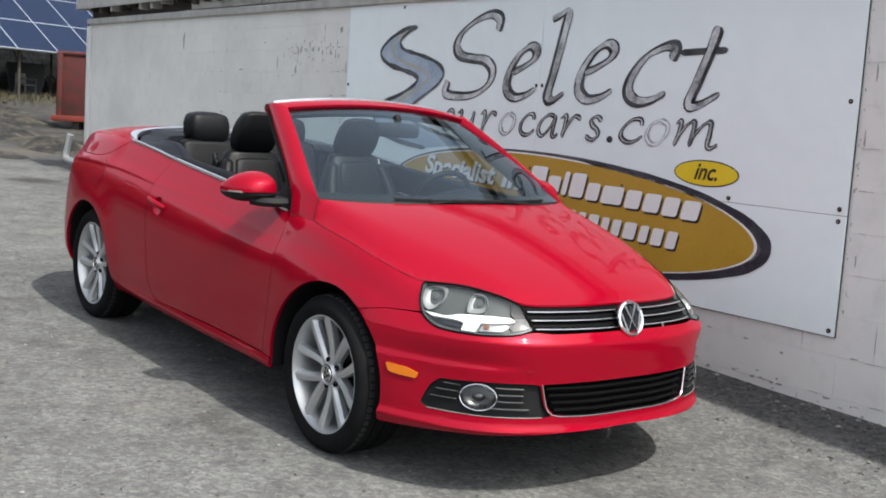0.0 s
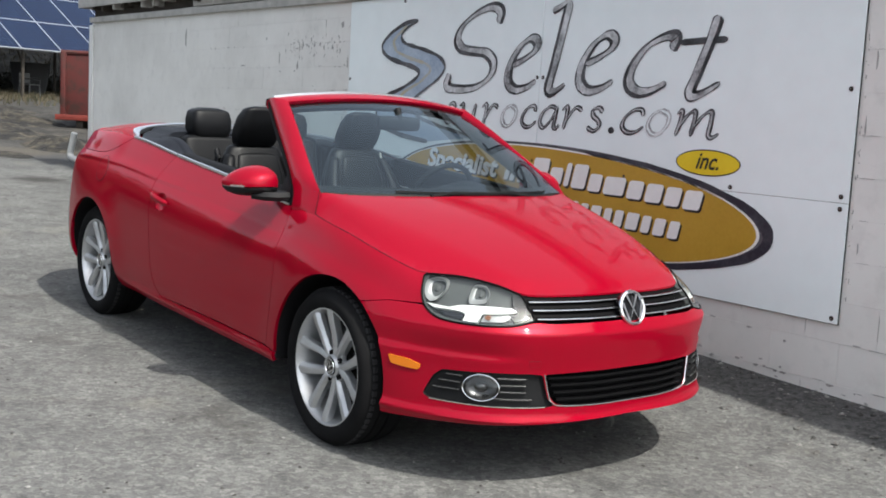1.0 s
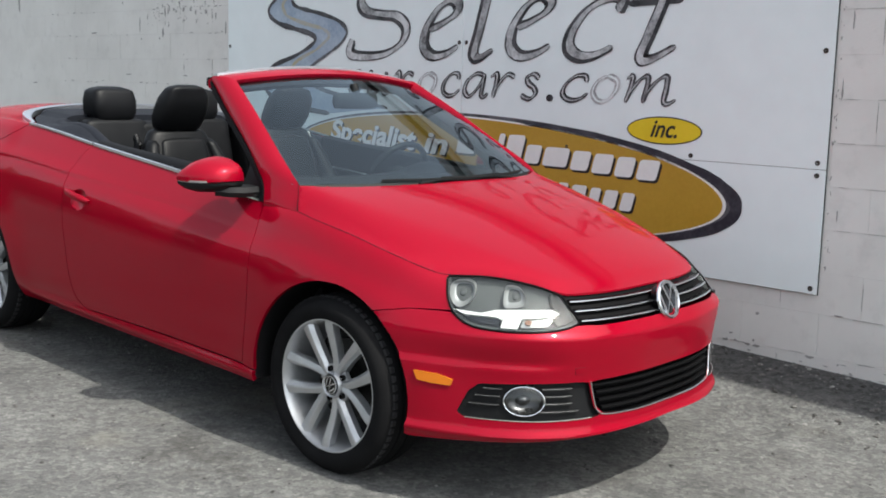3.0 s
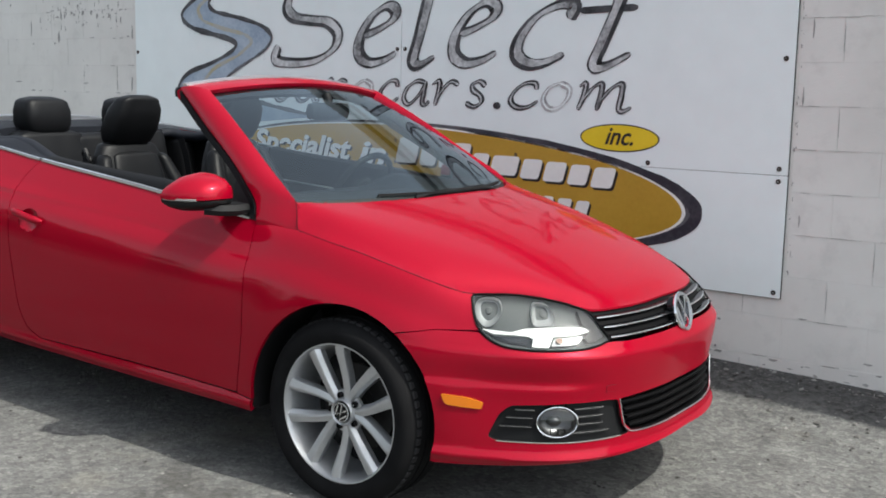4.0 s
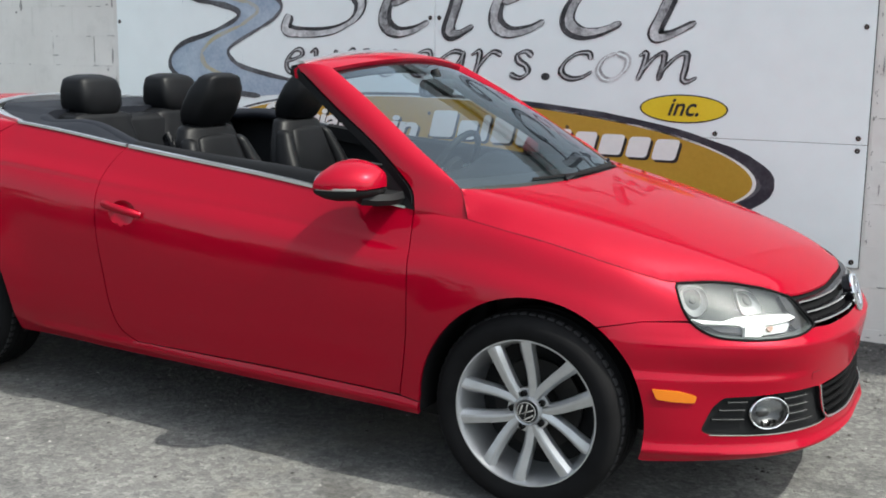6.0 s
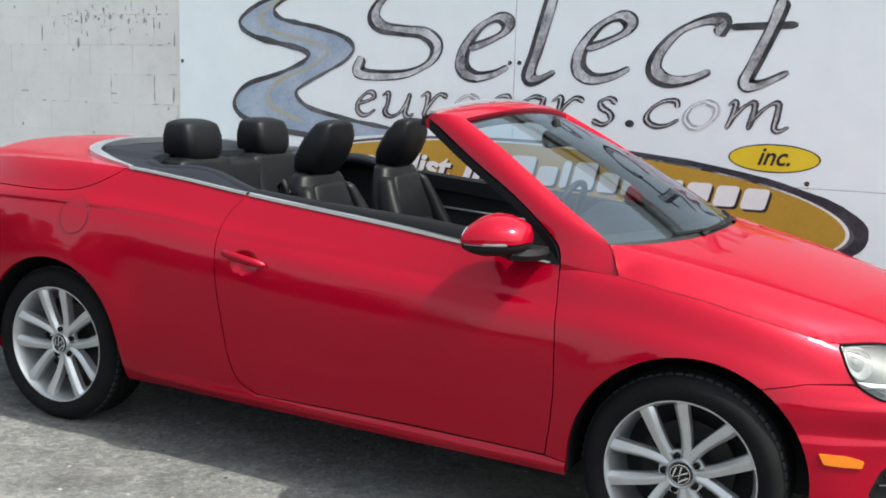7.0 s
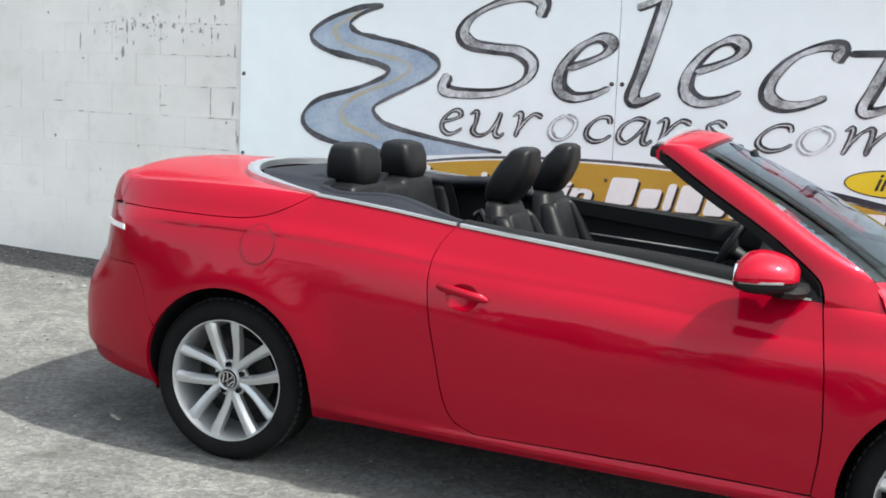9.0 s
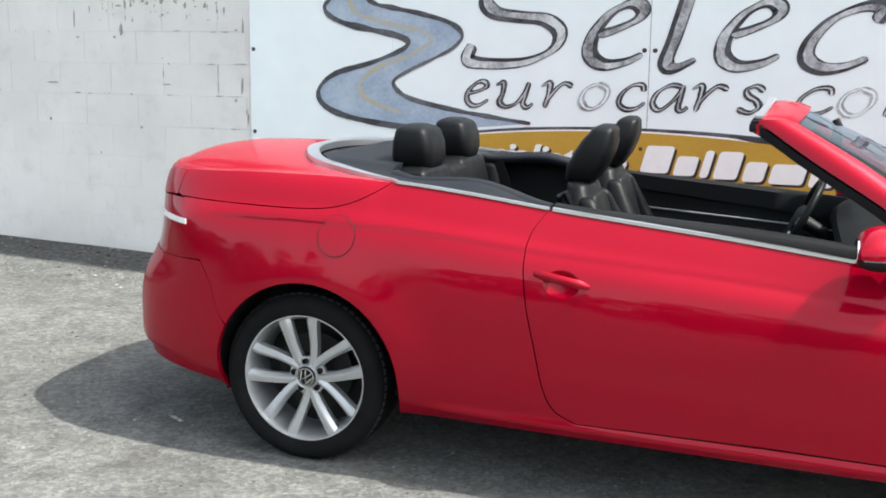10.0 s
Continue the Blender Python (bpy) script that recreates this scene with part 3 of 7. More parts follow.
def brush_paint(name, dark, light, scale=(9, 9), bias=0.5, rough=0.5):
    """Hand-laid paint with streaks between two tones."""
    m, nt, b = nodes_of(name)
    mp = nt.nodes.new("ShaderNodeMapping")
    mp.inputs["Scale"].default_value = (scale[0], 4, scale[1])
    nt.links.new(coords(nt), mp.inputs["Vector"])
    f = mix(nt, noise_tex(nt, 1.0, 5, 0.6, mp.outputs[0]), noise_tex(nt, 45, 4, 0.6, coords(nt)), 0.3)
    nt.links.new(ramp(nt, f, [(bias - 0.12, dark), (bias + 0.12, light)]), b.inputs["Base Color"])
    b.inputs["Roughness"].default_value = rough
    return m


INK = brush_paint("dark_grey_letter_paint", (0.010, 0.011, 0.013), (0.11, 0.11, 0.12), (8, 5), 0.55)
SILVER = brush_paint("light_grey_letter_paint", (0.09, 0.092, 0.096), (0.66, 0.68, 0.69), (6, 4), 0.475)
NAVY = brush_paint("navy_outline_paint", (0.018, 0.019, 0.03), (0.075, 0.078, 0.09), (5, 5), 0.6)
OUTLINE = brush_paint("grey_brush_outline_paint", (0.03, 0.031, 0.036), (0.17, 0.175, 0.19), (3, 3), 0.55)
GOLD = brush_paint("ochre_oval_paint", (0.42, 0.245, 0.022), (0.50, 0.30, 0.035), (2, 2), 0.5, 0.45)
YELLOW = brush_paint("yellow_oval_paint", (0.72, 0.52, 0.01), (0.78, 0.58, 0.02), (3, 3), 0.5, 0.45)
ROAD = brush_paint("blue_grey_road_paint", (0.26, 0.335, 0.44), (0.42, 0.50, 0.58), (4, 5), 0.5)
ROAD_LINE = brush_paint("faded_ochre_line_paint", (0.42, 0.38, 0.24), (0.40, 0.42, 0.42), (9, 9), 0.5)
WHITE = plain("white_letter_paint", (0.80, 0.80, 0.78), 0.45, var=0.05)
BLACK = plain("black_letter_paint", (0.015, 0.014, 0.013), 0.5, var=0.2)
SCREW = plain("rusty_screw", (0.045, 0.035, 0.03), 0.6, 0.4, 0.4)

sign = thing("sign_board", "white sign board of four sheets with hand-painted lettering", "sign", WALL)


def sheet(u0, u1, z0, z1):
    part("sheet", box(bmesh.new(), (u0 + 0.0016, FACE, z0 + 0.0013), (u1 - 0.0016, -0.009, z1 - 0.0013), 0.0012, 1), SHEET, sign)


# dark gaps between and round the sheets
for _lo, _hi in (((SEAM_U - 0.004, SIGN_B), (SEAM_U + 0.004, SIGN_T)), ((SIGN_L, SEAM_Z - 0.004), (SEAM_U, SEAM_Z + 0.004)), ((SEAM_U, SEAM_Z - 0.004), (SIGN_R, SEAM_Z + 0.004)), ((SIGN_R - 0.01, SIGN_B), (SIGN_R + 0.002, SIGN_T)), ((SIGN_L - 0.002, SIGN_B), (SIGN_L + 0.01, SIGN_T)), ((SEAM_U, SIGN_B - 0.002), (SIGN_R, SIGN_B + 0.01))):
    part("joint", box(bmesh.new(), (_lo[0], -0.0085, _lo[1]), (_hi[0], -0.0042, _hi[1])), BLACK, sign)
for _u0, _u1 in ((SIGN_L, SEAM_U), (SEAM_U, SIGN_R)):
    sheet(_u0, _u1, SIGN_B, SEAM_Z)
    sheet(_u0, _u1, SEAM_Z, SIGN_T)
for _u, _z in ((-1.548, 1.530), (-1.548, 1.02), (-1.548, 0.42), (0.886, 1.540), (0.945, 1.540), (0.886, 1.0), (0.945, 1.0), (0.886, 0.87), (0.945, 0.42), (0.886, 0.42), (3.243, 1.485), (3.243, 0.965), (3.243, 0.905), (3.253, 0.368), (2.556, 0.957), (1.75, 0.957), (-0.3, 0.957), (-0.75, 2.12), (2.1, 2.12), (3.243, 2.10), (2.3, 0.905), (1.6, 0.90)):
    _bm = bmesh.new()
    _rows = [[(_u + r * math.cos(2 * math.pi * k / 10), FACE - d, _z + r * math.sin(2 * math.pi * k / 10)) for k in range(10)] for r, d in ((0.0125, 0.0), (0.0125, 0.003), (0.009, 0.006), (0.003, 0.0065))]
    part("screw", grid(lambda u, v: _rows[min(3, int(v * 3 + 0.01))][int(u * 10 + 0.01) % 10], 10, 3, True), SCREW, sign)


def paint(name, outline, layer, mat, parent=sign, label=""):
    y = FACE - 0.0012 * layer - 0.001
    return part(name, panel(outline, lambda u, z: ((u, y, z), (0, -1, 0)), (0.12, 0.08), 0.0010), mat, parent, label)


def ribbon(name, pts, layer, mat, thick, thin, nib=35.0, steps=9, parent=sign, taper=True, share=(0.0, 1.0), rough=0.0, seed=1):
    """A broad-nib brush stroke along points; share: which part of its width it takes."""
    path = np.array(curve(pts, steps))
    d = np.gradient(path, axis=0)
    ang = np.arctan2(d[:, 1], d[:, 0])
    w = thin + (thick - thin) * np.abs(np.sin(ang - radians(nib)))
    w = np.convolve(np.r_[w[:1], w[:1], w, w[-1:], w[-1:]], np.ones(5) / 5, "valid")
    if taper:
        n = len(w)
        w *= np.minimum(1, 0.45 + np.minimum(np.arange(n), np.arange(n)[::-1]) / 3.5)
    rng = np.random.RandomState(seed)
    if rough:
        w *= 1 + rough * np.convolve(rng.randn(len(w) + 4), np.ones(5) / 5, "valid")
    nrm = np.stack([-d[:, 1], d[:, 0]], 1)
    nrm /= np.maximum(np.hypot(*nrm.T), 1e-9)[:, None]
    y = FACE - 0.0012 * layer - 0.001
    bm = bmesh.new()
    rows = []
    for p, q, k in zip(path, nrm, w):
        a, b = p + q * k * (share[0] - 0.5), p + q * k * (share[1] - 0.5)
        rows.append((bm.verts.new((a[0], y, a[1])), bm.verts.new((b[0], y, b[1]))))
    for (a, b), (c, e) in zip(rows, rows[1:]):
        bm.faces.new((a, b, e, c))
    bmesh.ops.recalc_face_normals(bm, faces=bm.faces[:])
    for f in bm.faces:
        if f.normal.y > 0:
            f.normal_flip()
    return part(name, bm, mat, parent)


# road winding up the board
_right = [(-0.555, 1.962), (-0.68, 1.925), (-0.775, 1.863), (-0.73, 1.805), (-0.60, 1.775), (-0.43, 1.742), (-0.25, 1.69), (-0.172, 1.62), (-0.23, 1.545), (-0.36, 1.478), (-0.50, 1.413), (-0.60, 1.35), (-0.565, 1.285), (-0.458, 1.237), (-0.20, 1.185), (0.02, 1.152), (0.249, 1.121)]
_left = [(-0.555, 1.966), (-0.70, 1.956), (-0.90, 1.895), (-1.04, 1.81), (-1.035, 1.745), (-0.93, 1.69), (-0.76, 1.652), (-0.58, 1.615), (-0.51, 1.578), (-0.56, 1.528), (-0.75, 1.455), (-0.98, 1.39), (-1.085, 1.31), (-1.095, 1.235), (-1.03, 1.175), (-0.889, 1.128), (-0.65, 1.09), (-0.35, 1.065)]
_rc, _lc = [tuple(p) for p in curve(_right, 5)], [tuple(p) for p in curve(_left, 5)]
road_sign = paint("road_emblem", _rc + _lc[::-1], 1, ROAD, label="winding blue-grey road with dark edges")
_mid = [(-0.70, 1.93), (-0.88, 1.83), (-0.84, 1.74), (-0.66, 1.69), (-0.43, 1.645), (-0.36, 1.59), (-0.50, 1.50), (-0.72, 1.42), (-0.83, 1.33), (-0.78, 1.24), (-0.55, 1.16), (-0.2, 1.10)]
for _a in (0, 2, 4, 6, 8):
    ribbon("road_line", _mid[_a:_a + 3], 2, ROAD_LINE, 0.028, 0.02, parent=road_sign, seed=_a, rough=0.3)
ribbon("road_edge", _left, 3, OUTLINE, 0.036, 0.020, 60, parent=road_sign, rough=0.25, seed=3)
ribbon("road_edge", _right, 3, OUTLINE, 0.028, 0.012, 60, parent=road_sign, rough=0.35, seed=4)

# large word: each letter a brushed stroke with a lighter streak in it
BIG = {
    "S": [[(0.445, 1.905), (0.462, 1.985), (0.36, 2.02), (0.19, 1.985), (0.03, 1.905), (-0.03, 1.81), (0.03, 1.745), (0.17, 1.722), (0.32, 1.705), (0.405, 1.64), (0.37, 1.545), (0.22, 1.475), (0.03, 1.458), (-0.13, 1.478), (-0.105, 1.565)]],
    "e": [[(0.625, 1.625), (0.72, 1.652), (0.835, 1.705), (0.868, 1.762), (0.80, 1.790), (0.69, 1.735), (0.60, 1.62), (0.585, 1.515), (0.66, 1.462), (0.775, 1.475), (0.875, 1.520)]],
    "l": [[(1.005, 1.958), (1.09, 1.985), (1.165, 2.020)], [(1.165, 2.020), (1.12, 1.86), (1.05, 1.62), (1.005, 1.475), (1.06, 1.447), (1.165, 1.495)]],
    "c": [[(2.065, 1.690), (2.088, 1.760), (2.0, 1.768), (1.86, 1.712), (1.755, 1.60), (1.735, 1.505), (1.81, 1.455), (1.92, 1.462), (2.035, 1.508)]],
    "t": [[(2.390, 1.868), (2.345, 1.74), (2.27, 1.57), (2.222, 1.455), (2.29, 1.447), (2.430, 1.510)], [(2.125, 1.732), (2.29, 1.738), (2.462, 1.742)]],
}
word = None
for _k, (_ch, _dx) in enumerate((("S", 0), ("e", 0), ("l", 0), ("e", 0.722), ("c", 0), ("t", 0))):
    for _n, _st in enumerate(BIG[_ch]):
        _pts = [(x + _dx, z) for x, z in _st]
        _cross = _ch == "t" and _n == 1
        _l = ribbon("letter_" + _ch.lower(), _pts, 2, INK, 0.040 if _cross else 0.100, 0.034, 28, seed=_k + 10)
        if not _cross:
            ribbon("highlight", _pts, 3, SILVER, 0.100, 0.034, 28, share=(0.12, 0.66) if _k % 2 else (0.34, 0.88), parent=_l, seed=_k + 30, rough=0.25)

# web line: small glyphs on a unit box
GLYPH = {
    "e": [[(0.12, 0.52), (0.5, 0.60), (0.86, 0.78), (0.80, 0.98), (0.50, 0.95), (0.16, 0.62), (0.08, 0.25), (0.30, 0.02), (0.62, 0.06), (0.95, 0.28)]],
    "u": [[(0.02, 0.86), (0.22, 0.98), (0.20, 0.55), (0.12, 0.18), (0.30, 0.0), (0.58, 0.18), (0.80, 0.62), (0.90, 1.0)], [(0.90, 1.0), (0.80, 0.50), (0.74, 0.12), (0.86, 0.0), (1.0, 0.16)]],
    "r": [[(0.02, 0.84), (0.28, 1.0), (0.26, 0.6), (0.12, 0.0)], [(0.20, 0.30), (0.45, 0.72), (0.72, 0.98), (0.98, 0.86)]],
    "o": [[(0.60, 0.98), (0.24, 0.78), (0.06, 0.36), (0.24, 0.03), (0.58, 0.06), (0.88, 0.42), (0.92, 0.80), (0.60, 0.98)]],
    "c": [[(0.90, 0.72), (0.86, 0.96), (0.52, 0.94), (0.18, 0.62), (0.08, 0.24), (0.32, 0.02), (0.66, 0.07), (0.96, 0.30)]],
    "a": [[(0.86, 0.92), (0.56, 0.98), (0.20, 0.70), (0.06, 0.26), (0.24, 0.02), (0.52, 0.26), (0.80, 0.70), (0.90, 1.0)], [(0.90, 1.0), (0.80, 0.46), (0.76, 0.10), (0.88, 0.02), (1.02, 0.18)]],
    "s": [[(0.90, 0.82), (0.66, 1.0), (0.36, 0.88), (0.40, 0.64), (0.66, 0.46), (0.72, 0.20), (0.44, 0.0), (0.06, 0.14)]],
    "m": [[(0.04, 0.86), (0.16, 1.0), (0.12, 0.5), (0.02, 0.0)], [(0.08, 0.30), (0.28, 0.82), (0.44, 0.98), (0.44, 0.60), (0.36, 0.0)], [(0.40, 0.30), (0.62, 0.82), (0.80, 0.98), (0.80, 0.55), (0.76, 0.10), (0.84, 0.0), (0.98, 0.16)]],
}
for _k, (_ch, _u, _w) in enumerate((("e", -0.150, 0.15), ("u", 0.035, 0.225), ("r", 0.305, 0.19), ("o", 0.530, 0.17), ("c", 0.742, 0.165), ("a", 0.930, 0.20), ("r", 1.150, 0.20), ("s", 1.385, 0.165), ("c", 1.690, 0.20), ("o", 1.905, 0.185), ("m", 2.125, 0.33))):
    for _st in GLYPH[_ch]:
        _pts = [(_u + x * _w, 1.214 + z * 0.142) for x, z in _st]
        _pale = _ch == "o"
        _l = ribbon("letter_" + _ch, _pts, 2, SILVER if _pale else INK, 0.042, 0.016, 30, 7, seed=_k + 50, rough=0.15)
        ribbon("highlight", _pts, 3, SHEET if _pale else SILVER, 0.042, 0.016, 30, 7, share=(0.34, 0.62), parent=_l, seed=_k + 80, rough=0.5)
paint("letter_dot", [(1.612 + 0.026 * math.cos(a), 1.224 + 0.020 * math.sin(a)) for a in np.linspace(0, 2 * math.pi, 14, endpoint=False)], 2, INK)


def ellipse(cu, cz, a, b, lean=0.0, n=72, wob=0.0, seed=0):
    rng = random.Random(seed)
    ph = rng.uniform(0, 6)
    out = []
    for k in range(n):
        t = 2 * math.pi * k / n
        g = 1 + wob * math.sin(3 * t + ph) + wob * 0.6 * math.sin(7 * t + 2 * ph)
        u = a * g * math.cos(t)
        out.append((cu + u, cz + b * g * math.sin(t) + lean * u))
    return out


# small yellow oval
_o = paint("inc_oval", ellipse(2.385, 1.076, 0.231, 0.073, 0.0), 1, NAVY, label="yellow oval with a dark rim")
paint("oval_fill", ellipse(2.385, 1.076, 0.223, 0.066, 0.0), 2, YELLOW, _o)
# large ochre oval with a dark brushed rim
_big = paint("large_oval", ellipse(1.05, 0.772, 1.795, 0.341, -0.030, 96, 0.004, 2), 1, OUTLINE, label="large ochre oval with a dark brushed rim")
paint("oval_rim", ellipse(1.02, 0.770, 1.752, 0.324, -0.030, 96, 0.003, 3), 2, WHITE, _big)
paint("oval_fill", ellipse(1.015, 0.769, 1.738, 0.316, -0.030, 96, 0.003, 3), 3, GOLD, _big)
ribbon("rim_stroke", ellipse(1.06, 0.765, 1.775, 0.330, -0.030, 96)[-16:] + ellipse(1.06, 0.765, 1.775, 0.330, -0.030, 96)[:22], 2, NAVY, 0.075, 0.03, 0, 2, parent=_big, rough=0.2)


def lettering(name, text, u, z, size, layer, mat, shear=0.0, width=1.0, lean=0.0, parent=sign, bold=0.0):
    """Words in the built-in font, as flat paint."""
    cu = bpy.data.curves.new(name, "FONT")
    cu.body, cu.size, cu.shear, cu.extrude, cu.offset, cu.align_x = text, size, shear, 0.0006, bold, "CENTER"
    ob = bpy.data.objects.new(name, cu)
    scene.collection.objects.link(ob)
    bpy.context.view_layer.update()
    me = bpy.data.meshes.new_from_object(ob.evaluated_get(bpy.context.evaluated_depsgraph_get()))
    bpy.data.objects.remove(ob)
    me.materials.clear()
    me.materials.append(mat)
    y = FACE - 0.0012 * layer - 0.001
    for v in me.vertices:
        x, h, d = v.co
        v.co = (u + x * width, y - d, z + h + lean * x * width)
    out = new(name, me)
    out.parent = parent
    return out


lettering("word_inc", "inc.", 2.385, 1.042, 0.130, 3, BLACK, 0.35, 0.95, 0.0, _o, 0.002)
for _n, _txt, _u, _z, _sz, _w in (("word_specialist", "Specialist", 0.083, 0.880, 0.185, 1.225), ("word_in", "in", 0.694, 0.857, 0.185, 1.58)):
    lettering(_n, _txt, _u + 0.014, _z - 0.010, _sz, 4, BLACK, 0.25, _w, -0.035, _big, 0.006)
    lettering(_n, _txt, _u, _z, _sz, 5, WHITE, 0.25, _w, -0.035, _big, 0.006)
# a maker's name, as plain slanted blocks
_rng = random.Random(8)
_u = 0.885
for _w, _h in ((0.16, 0.165), (0.125, 0.118), (0.06, 0.165), (0.135, 0.165), (0.12, 0.118), (0.18, 0.118), (0.13, 0.118), (0.135, 0.118), (0.125, 0.118), (0.135, 0.118)):
    _w, _h = _w * 1.10, _h * 0.92
    _z = 0.864 - 0.045 * (_u - 1.0)
    for _d, _m, _lay in ((0.013, BLACK, 4), (0.0, WHITE, 5)):
        _q = rounded([(_u + _d, _z - _d), (_u + _w - 0.020 + _d, _z - _d), (_u + _w - 0.020 + 0.26 * _h + _d, _z + _h - _d), (_u + 0.26 * _h + _d, _z + _h - _d)], 0.022, 3)
        _blk = paint("name_block", _q, _lay, _m, _big)
    _u += _w + 0.006
# a second line, not legible
_u = 1.15
while _u < 2.15:
    _w, _z = _rng.uniform(0.06, 0.10), 0.683 - 0.045 * (_u - 1.0)
    for _d, _m, _lay in ((0.012, BLACK, 4), (0.0, WHITE, 5)):
        paint("word_bar", rounded([(_u + _d, _z - _d), (_u + _w + _d, _z - _d), (_u + _w + 0.025 + _d, _z + 0.10 - _d), (_u + 0.025 + _d, _z + 0.10 - _d)], 0.015, 2), _lay, _m, _big)
    _u += _w + 0.03
# ---- eaves, corner boards and the yard behind the building ----
DARK_WOOD = plain("dark_rotten_timber", (0.05, 0.042, 0.035), 0.9, var=0.4, scale=12, bump_mm=3, bump_scale=30)
GALV = plain("galvanised_roof_sheet", (0.55, 0.56, 0.57), 0.45, 0.6, 0.15, 5)
def rusty_paint():
    """Old red paint, faded in patches and eaten by brown rust."""
    m, nt, b = nodes_of("rusty_red_paint")
    p = world_pos(nt)
    c = ramp(nt, noise_tex(nt, 0.9, 5, 0.65, p), [(0.3, (0.055, 0.007, 0.006)), (0.7, (0.090, 0.013, 0.010))])
    c = mix(nt, c, (0.030, 0.013, 0.009), ramp(nt, noise_tex(nt, 3.2, 7, 0.72, p), [(0.48, (0, 0, 0)), (0.60, (0.9,) * 3)]))
    nt.links.new(c, b.inputs["Base Color"])
    b.inputs["Roughness"].default_value = 0.8
    bump(nt, b, noise_tex(nt, 40, 4, 0.6, p), 0.004)
    return m


RUST_RED = rusty_paint()
RACK_H = Vector((0.8 * 0.36 - 0.6 * 0.93, 0.8 * 0.93 + 0.6 * 0.36, 0)).normalized()
RACK_Q = Vector((-0.6 * 0.36 - 0.8 * 0.93, -0.6 * 0.93 + 0.8 * 0.36, 0)).normalized()
RACK_UP = RACK_Q * math.cos(radians(33)) + Vector((0, 0, 1)) * math.sin(radians(33))


def cell_material():
    """Blue cells parted by thin pale wires."""
    m, nt, b = nodes_of("blue_solar_cell")
    p = world_pos(nt)
    c = ramp(nt, noise_tex(nt, 1.2, 4, 0.6, p), [(0.3, (0.004, 0.008, 0.026)), (0.7, (0.006, 0.013, 0.036))])
    for way in (RACK_H, RACK_UP):
        along, cell, edge = (nt.nodes.new("ShaderNode" + k) for k in ("VectorMath", "Math", "Math"))
        along.operation, along.inputs[1].default_value = "DOT_PRODUCT", tuple(way)
        nt.links.new(p, along.inputs[0])
        cell.operation, cell.inputs[1].default_value = "PINGPONG", 0.085
        nt.links.new(along.outputs["Value"], cell.inputs[0])
        edge.operation, edge.inputs[1].default_value = "LESS_THAN", 0.007
        nt.links.new(cell.outputs[0], edge.inputs[0])
        c = mix(nt, c, (0.05, 0.07, 0.12), edge.outputs[0])
    nt.links.new(c, b.inputs["Base Color"])
    b.inputs["Roughness"].default_value, b.inputs["Specular IOR Level"].default_value = 0.35, 0.06
    return m


CELL = cell_material()
FRAME_AL = plain("pale_aluminium_frame", (0.42, 0.44, 0.47), 0.4, 0.6, 0.05)
DULL_BLACK = plain("dull_black_tub", (0.014, 0.014, 0.015), 0.7, var=0.3)
# the chair's white resin, darkened to grey: the panels' shade is in its colour
SHADED_RESIN = plain("shade_greyed_resin", (0.11, 0.11, 0.11), 0.6, var=0.1)
EAVE = WALL @ pose(-8.5, 0, 2.266, 0, 0.825, 0)  # the eaves sink a little towards the road


PEELING = plain("peeling_white_board", (0.34, 0.33, 0.31), 0.85, var=0.5, scale=26, bump_mm=2, bump_scale=30)


def eaves():
    e = thing("roof_eaves", "weathered white fascia over an open dark soffit", "eaves", EAVE, kind="structure")
    n = 16.0
    part("ledge", box(bmesh.new(), (-0.0, -0.045, 0.0), (n, 0.02, 0.070), 0.006), WOOD_GREY, e)
    part("soffit_back", box(bmesh.new(), (0.0, 0.03, 0.070), (n, 0.06, 0.30), 0.0), DARK_WOOD, e)
    part("fascia", box(bmesh.new(), (-0.13, -0.15, 0.185), (n, -0.12, 0.335), 0.006), WOOD_GREY, e)
    part("fascia_end", box(bmesh.new(), (-0.16, -0.15, 0.185), (-0.132, 3.0, 0.335), 0.006), WOOD_GREY, e)
    part("roof_deck", box(bmesh.new(), (-0.13, -0.115, 0.27), (n, 3.0, 0.30), 0.0), DARK_WOOD, e)
    rng = random.Random(3)
    u = 0.3
    while u < 9:
        w = rng.uniform(0.04, 0.10)
        part("rafter_end", box(bmesh.new(), (u, -0.10, 0.12 + rng.uniform(0, 0.05)), (u + w, 0.03, 0.266), 0.004), DARK_WOOD if rng.random() < 0.7 else WOOD_GREY, e)
        u += w + rng.uniform(0.15, 0.4)
    u = 3.6
    while u < 7.4:
        w = rng.uniform(0.25, 0.7)
        part("soffit_board", box(bmesh.new(), (u, -0.055 + rng.uniform(-0.01, 0.01), 0.078), (u + w - 0.008, -0.035, 0.255), 0.004), PEELING, e, "peeling white soffit board")
        u += w
    # corrugated sheet on top
    bm = grid(lambda a, b: (-0.1 + a * n, -0.13 + 3.1 * b, 0.36 + 0.014 * math.sin(a * n * 2 * math.pi / 0.076) + 0.25 * b), 1600, 2)
    part("roof_sheet", bm, GALV, e)
    c = thing("corner_board", "white painted timber corner board", "trim", WALL @ pose(-8.52, 0, 0), kind="structure")
    part("board", box(bmesh.new(), (-0.03, -0.03, -0.2), (0.10, -0.0, 2.24), 0.006), WOOD_WHITE, c)
    part("side_board", box(bmesh.new(), (-0.032, 0.002, -0.2), (-0.004, 0.14, 2.24), 0.006), WOOD_WHITE, c)


WOOD_WHITE = plain("white_painted_timber", (0.66, 0.66, 0.64), 0.6, var=0.1, scale=7, bump_mm=0.6, bump_scale=60)
eaves()


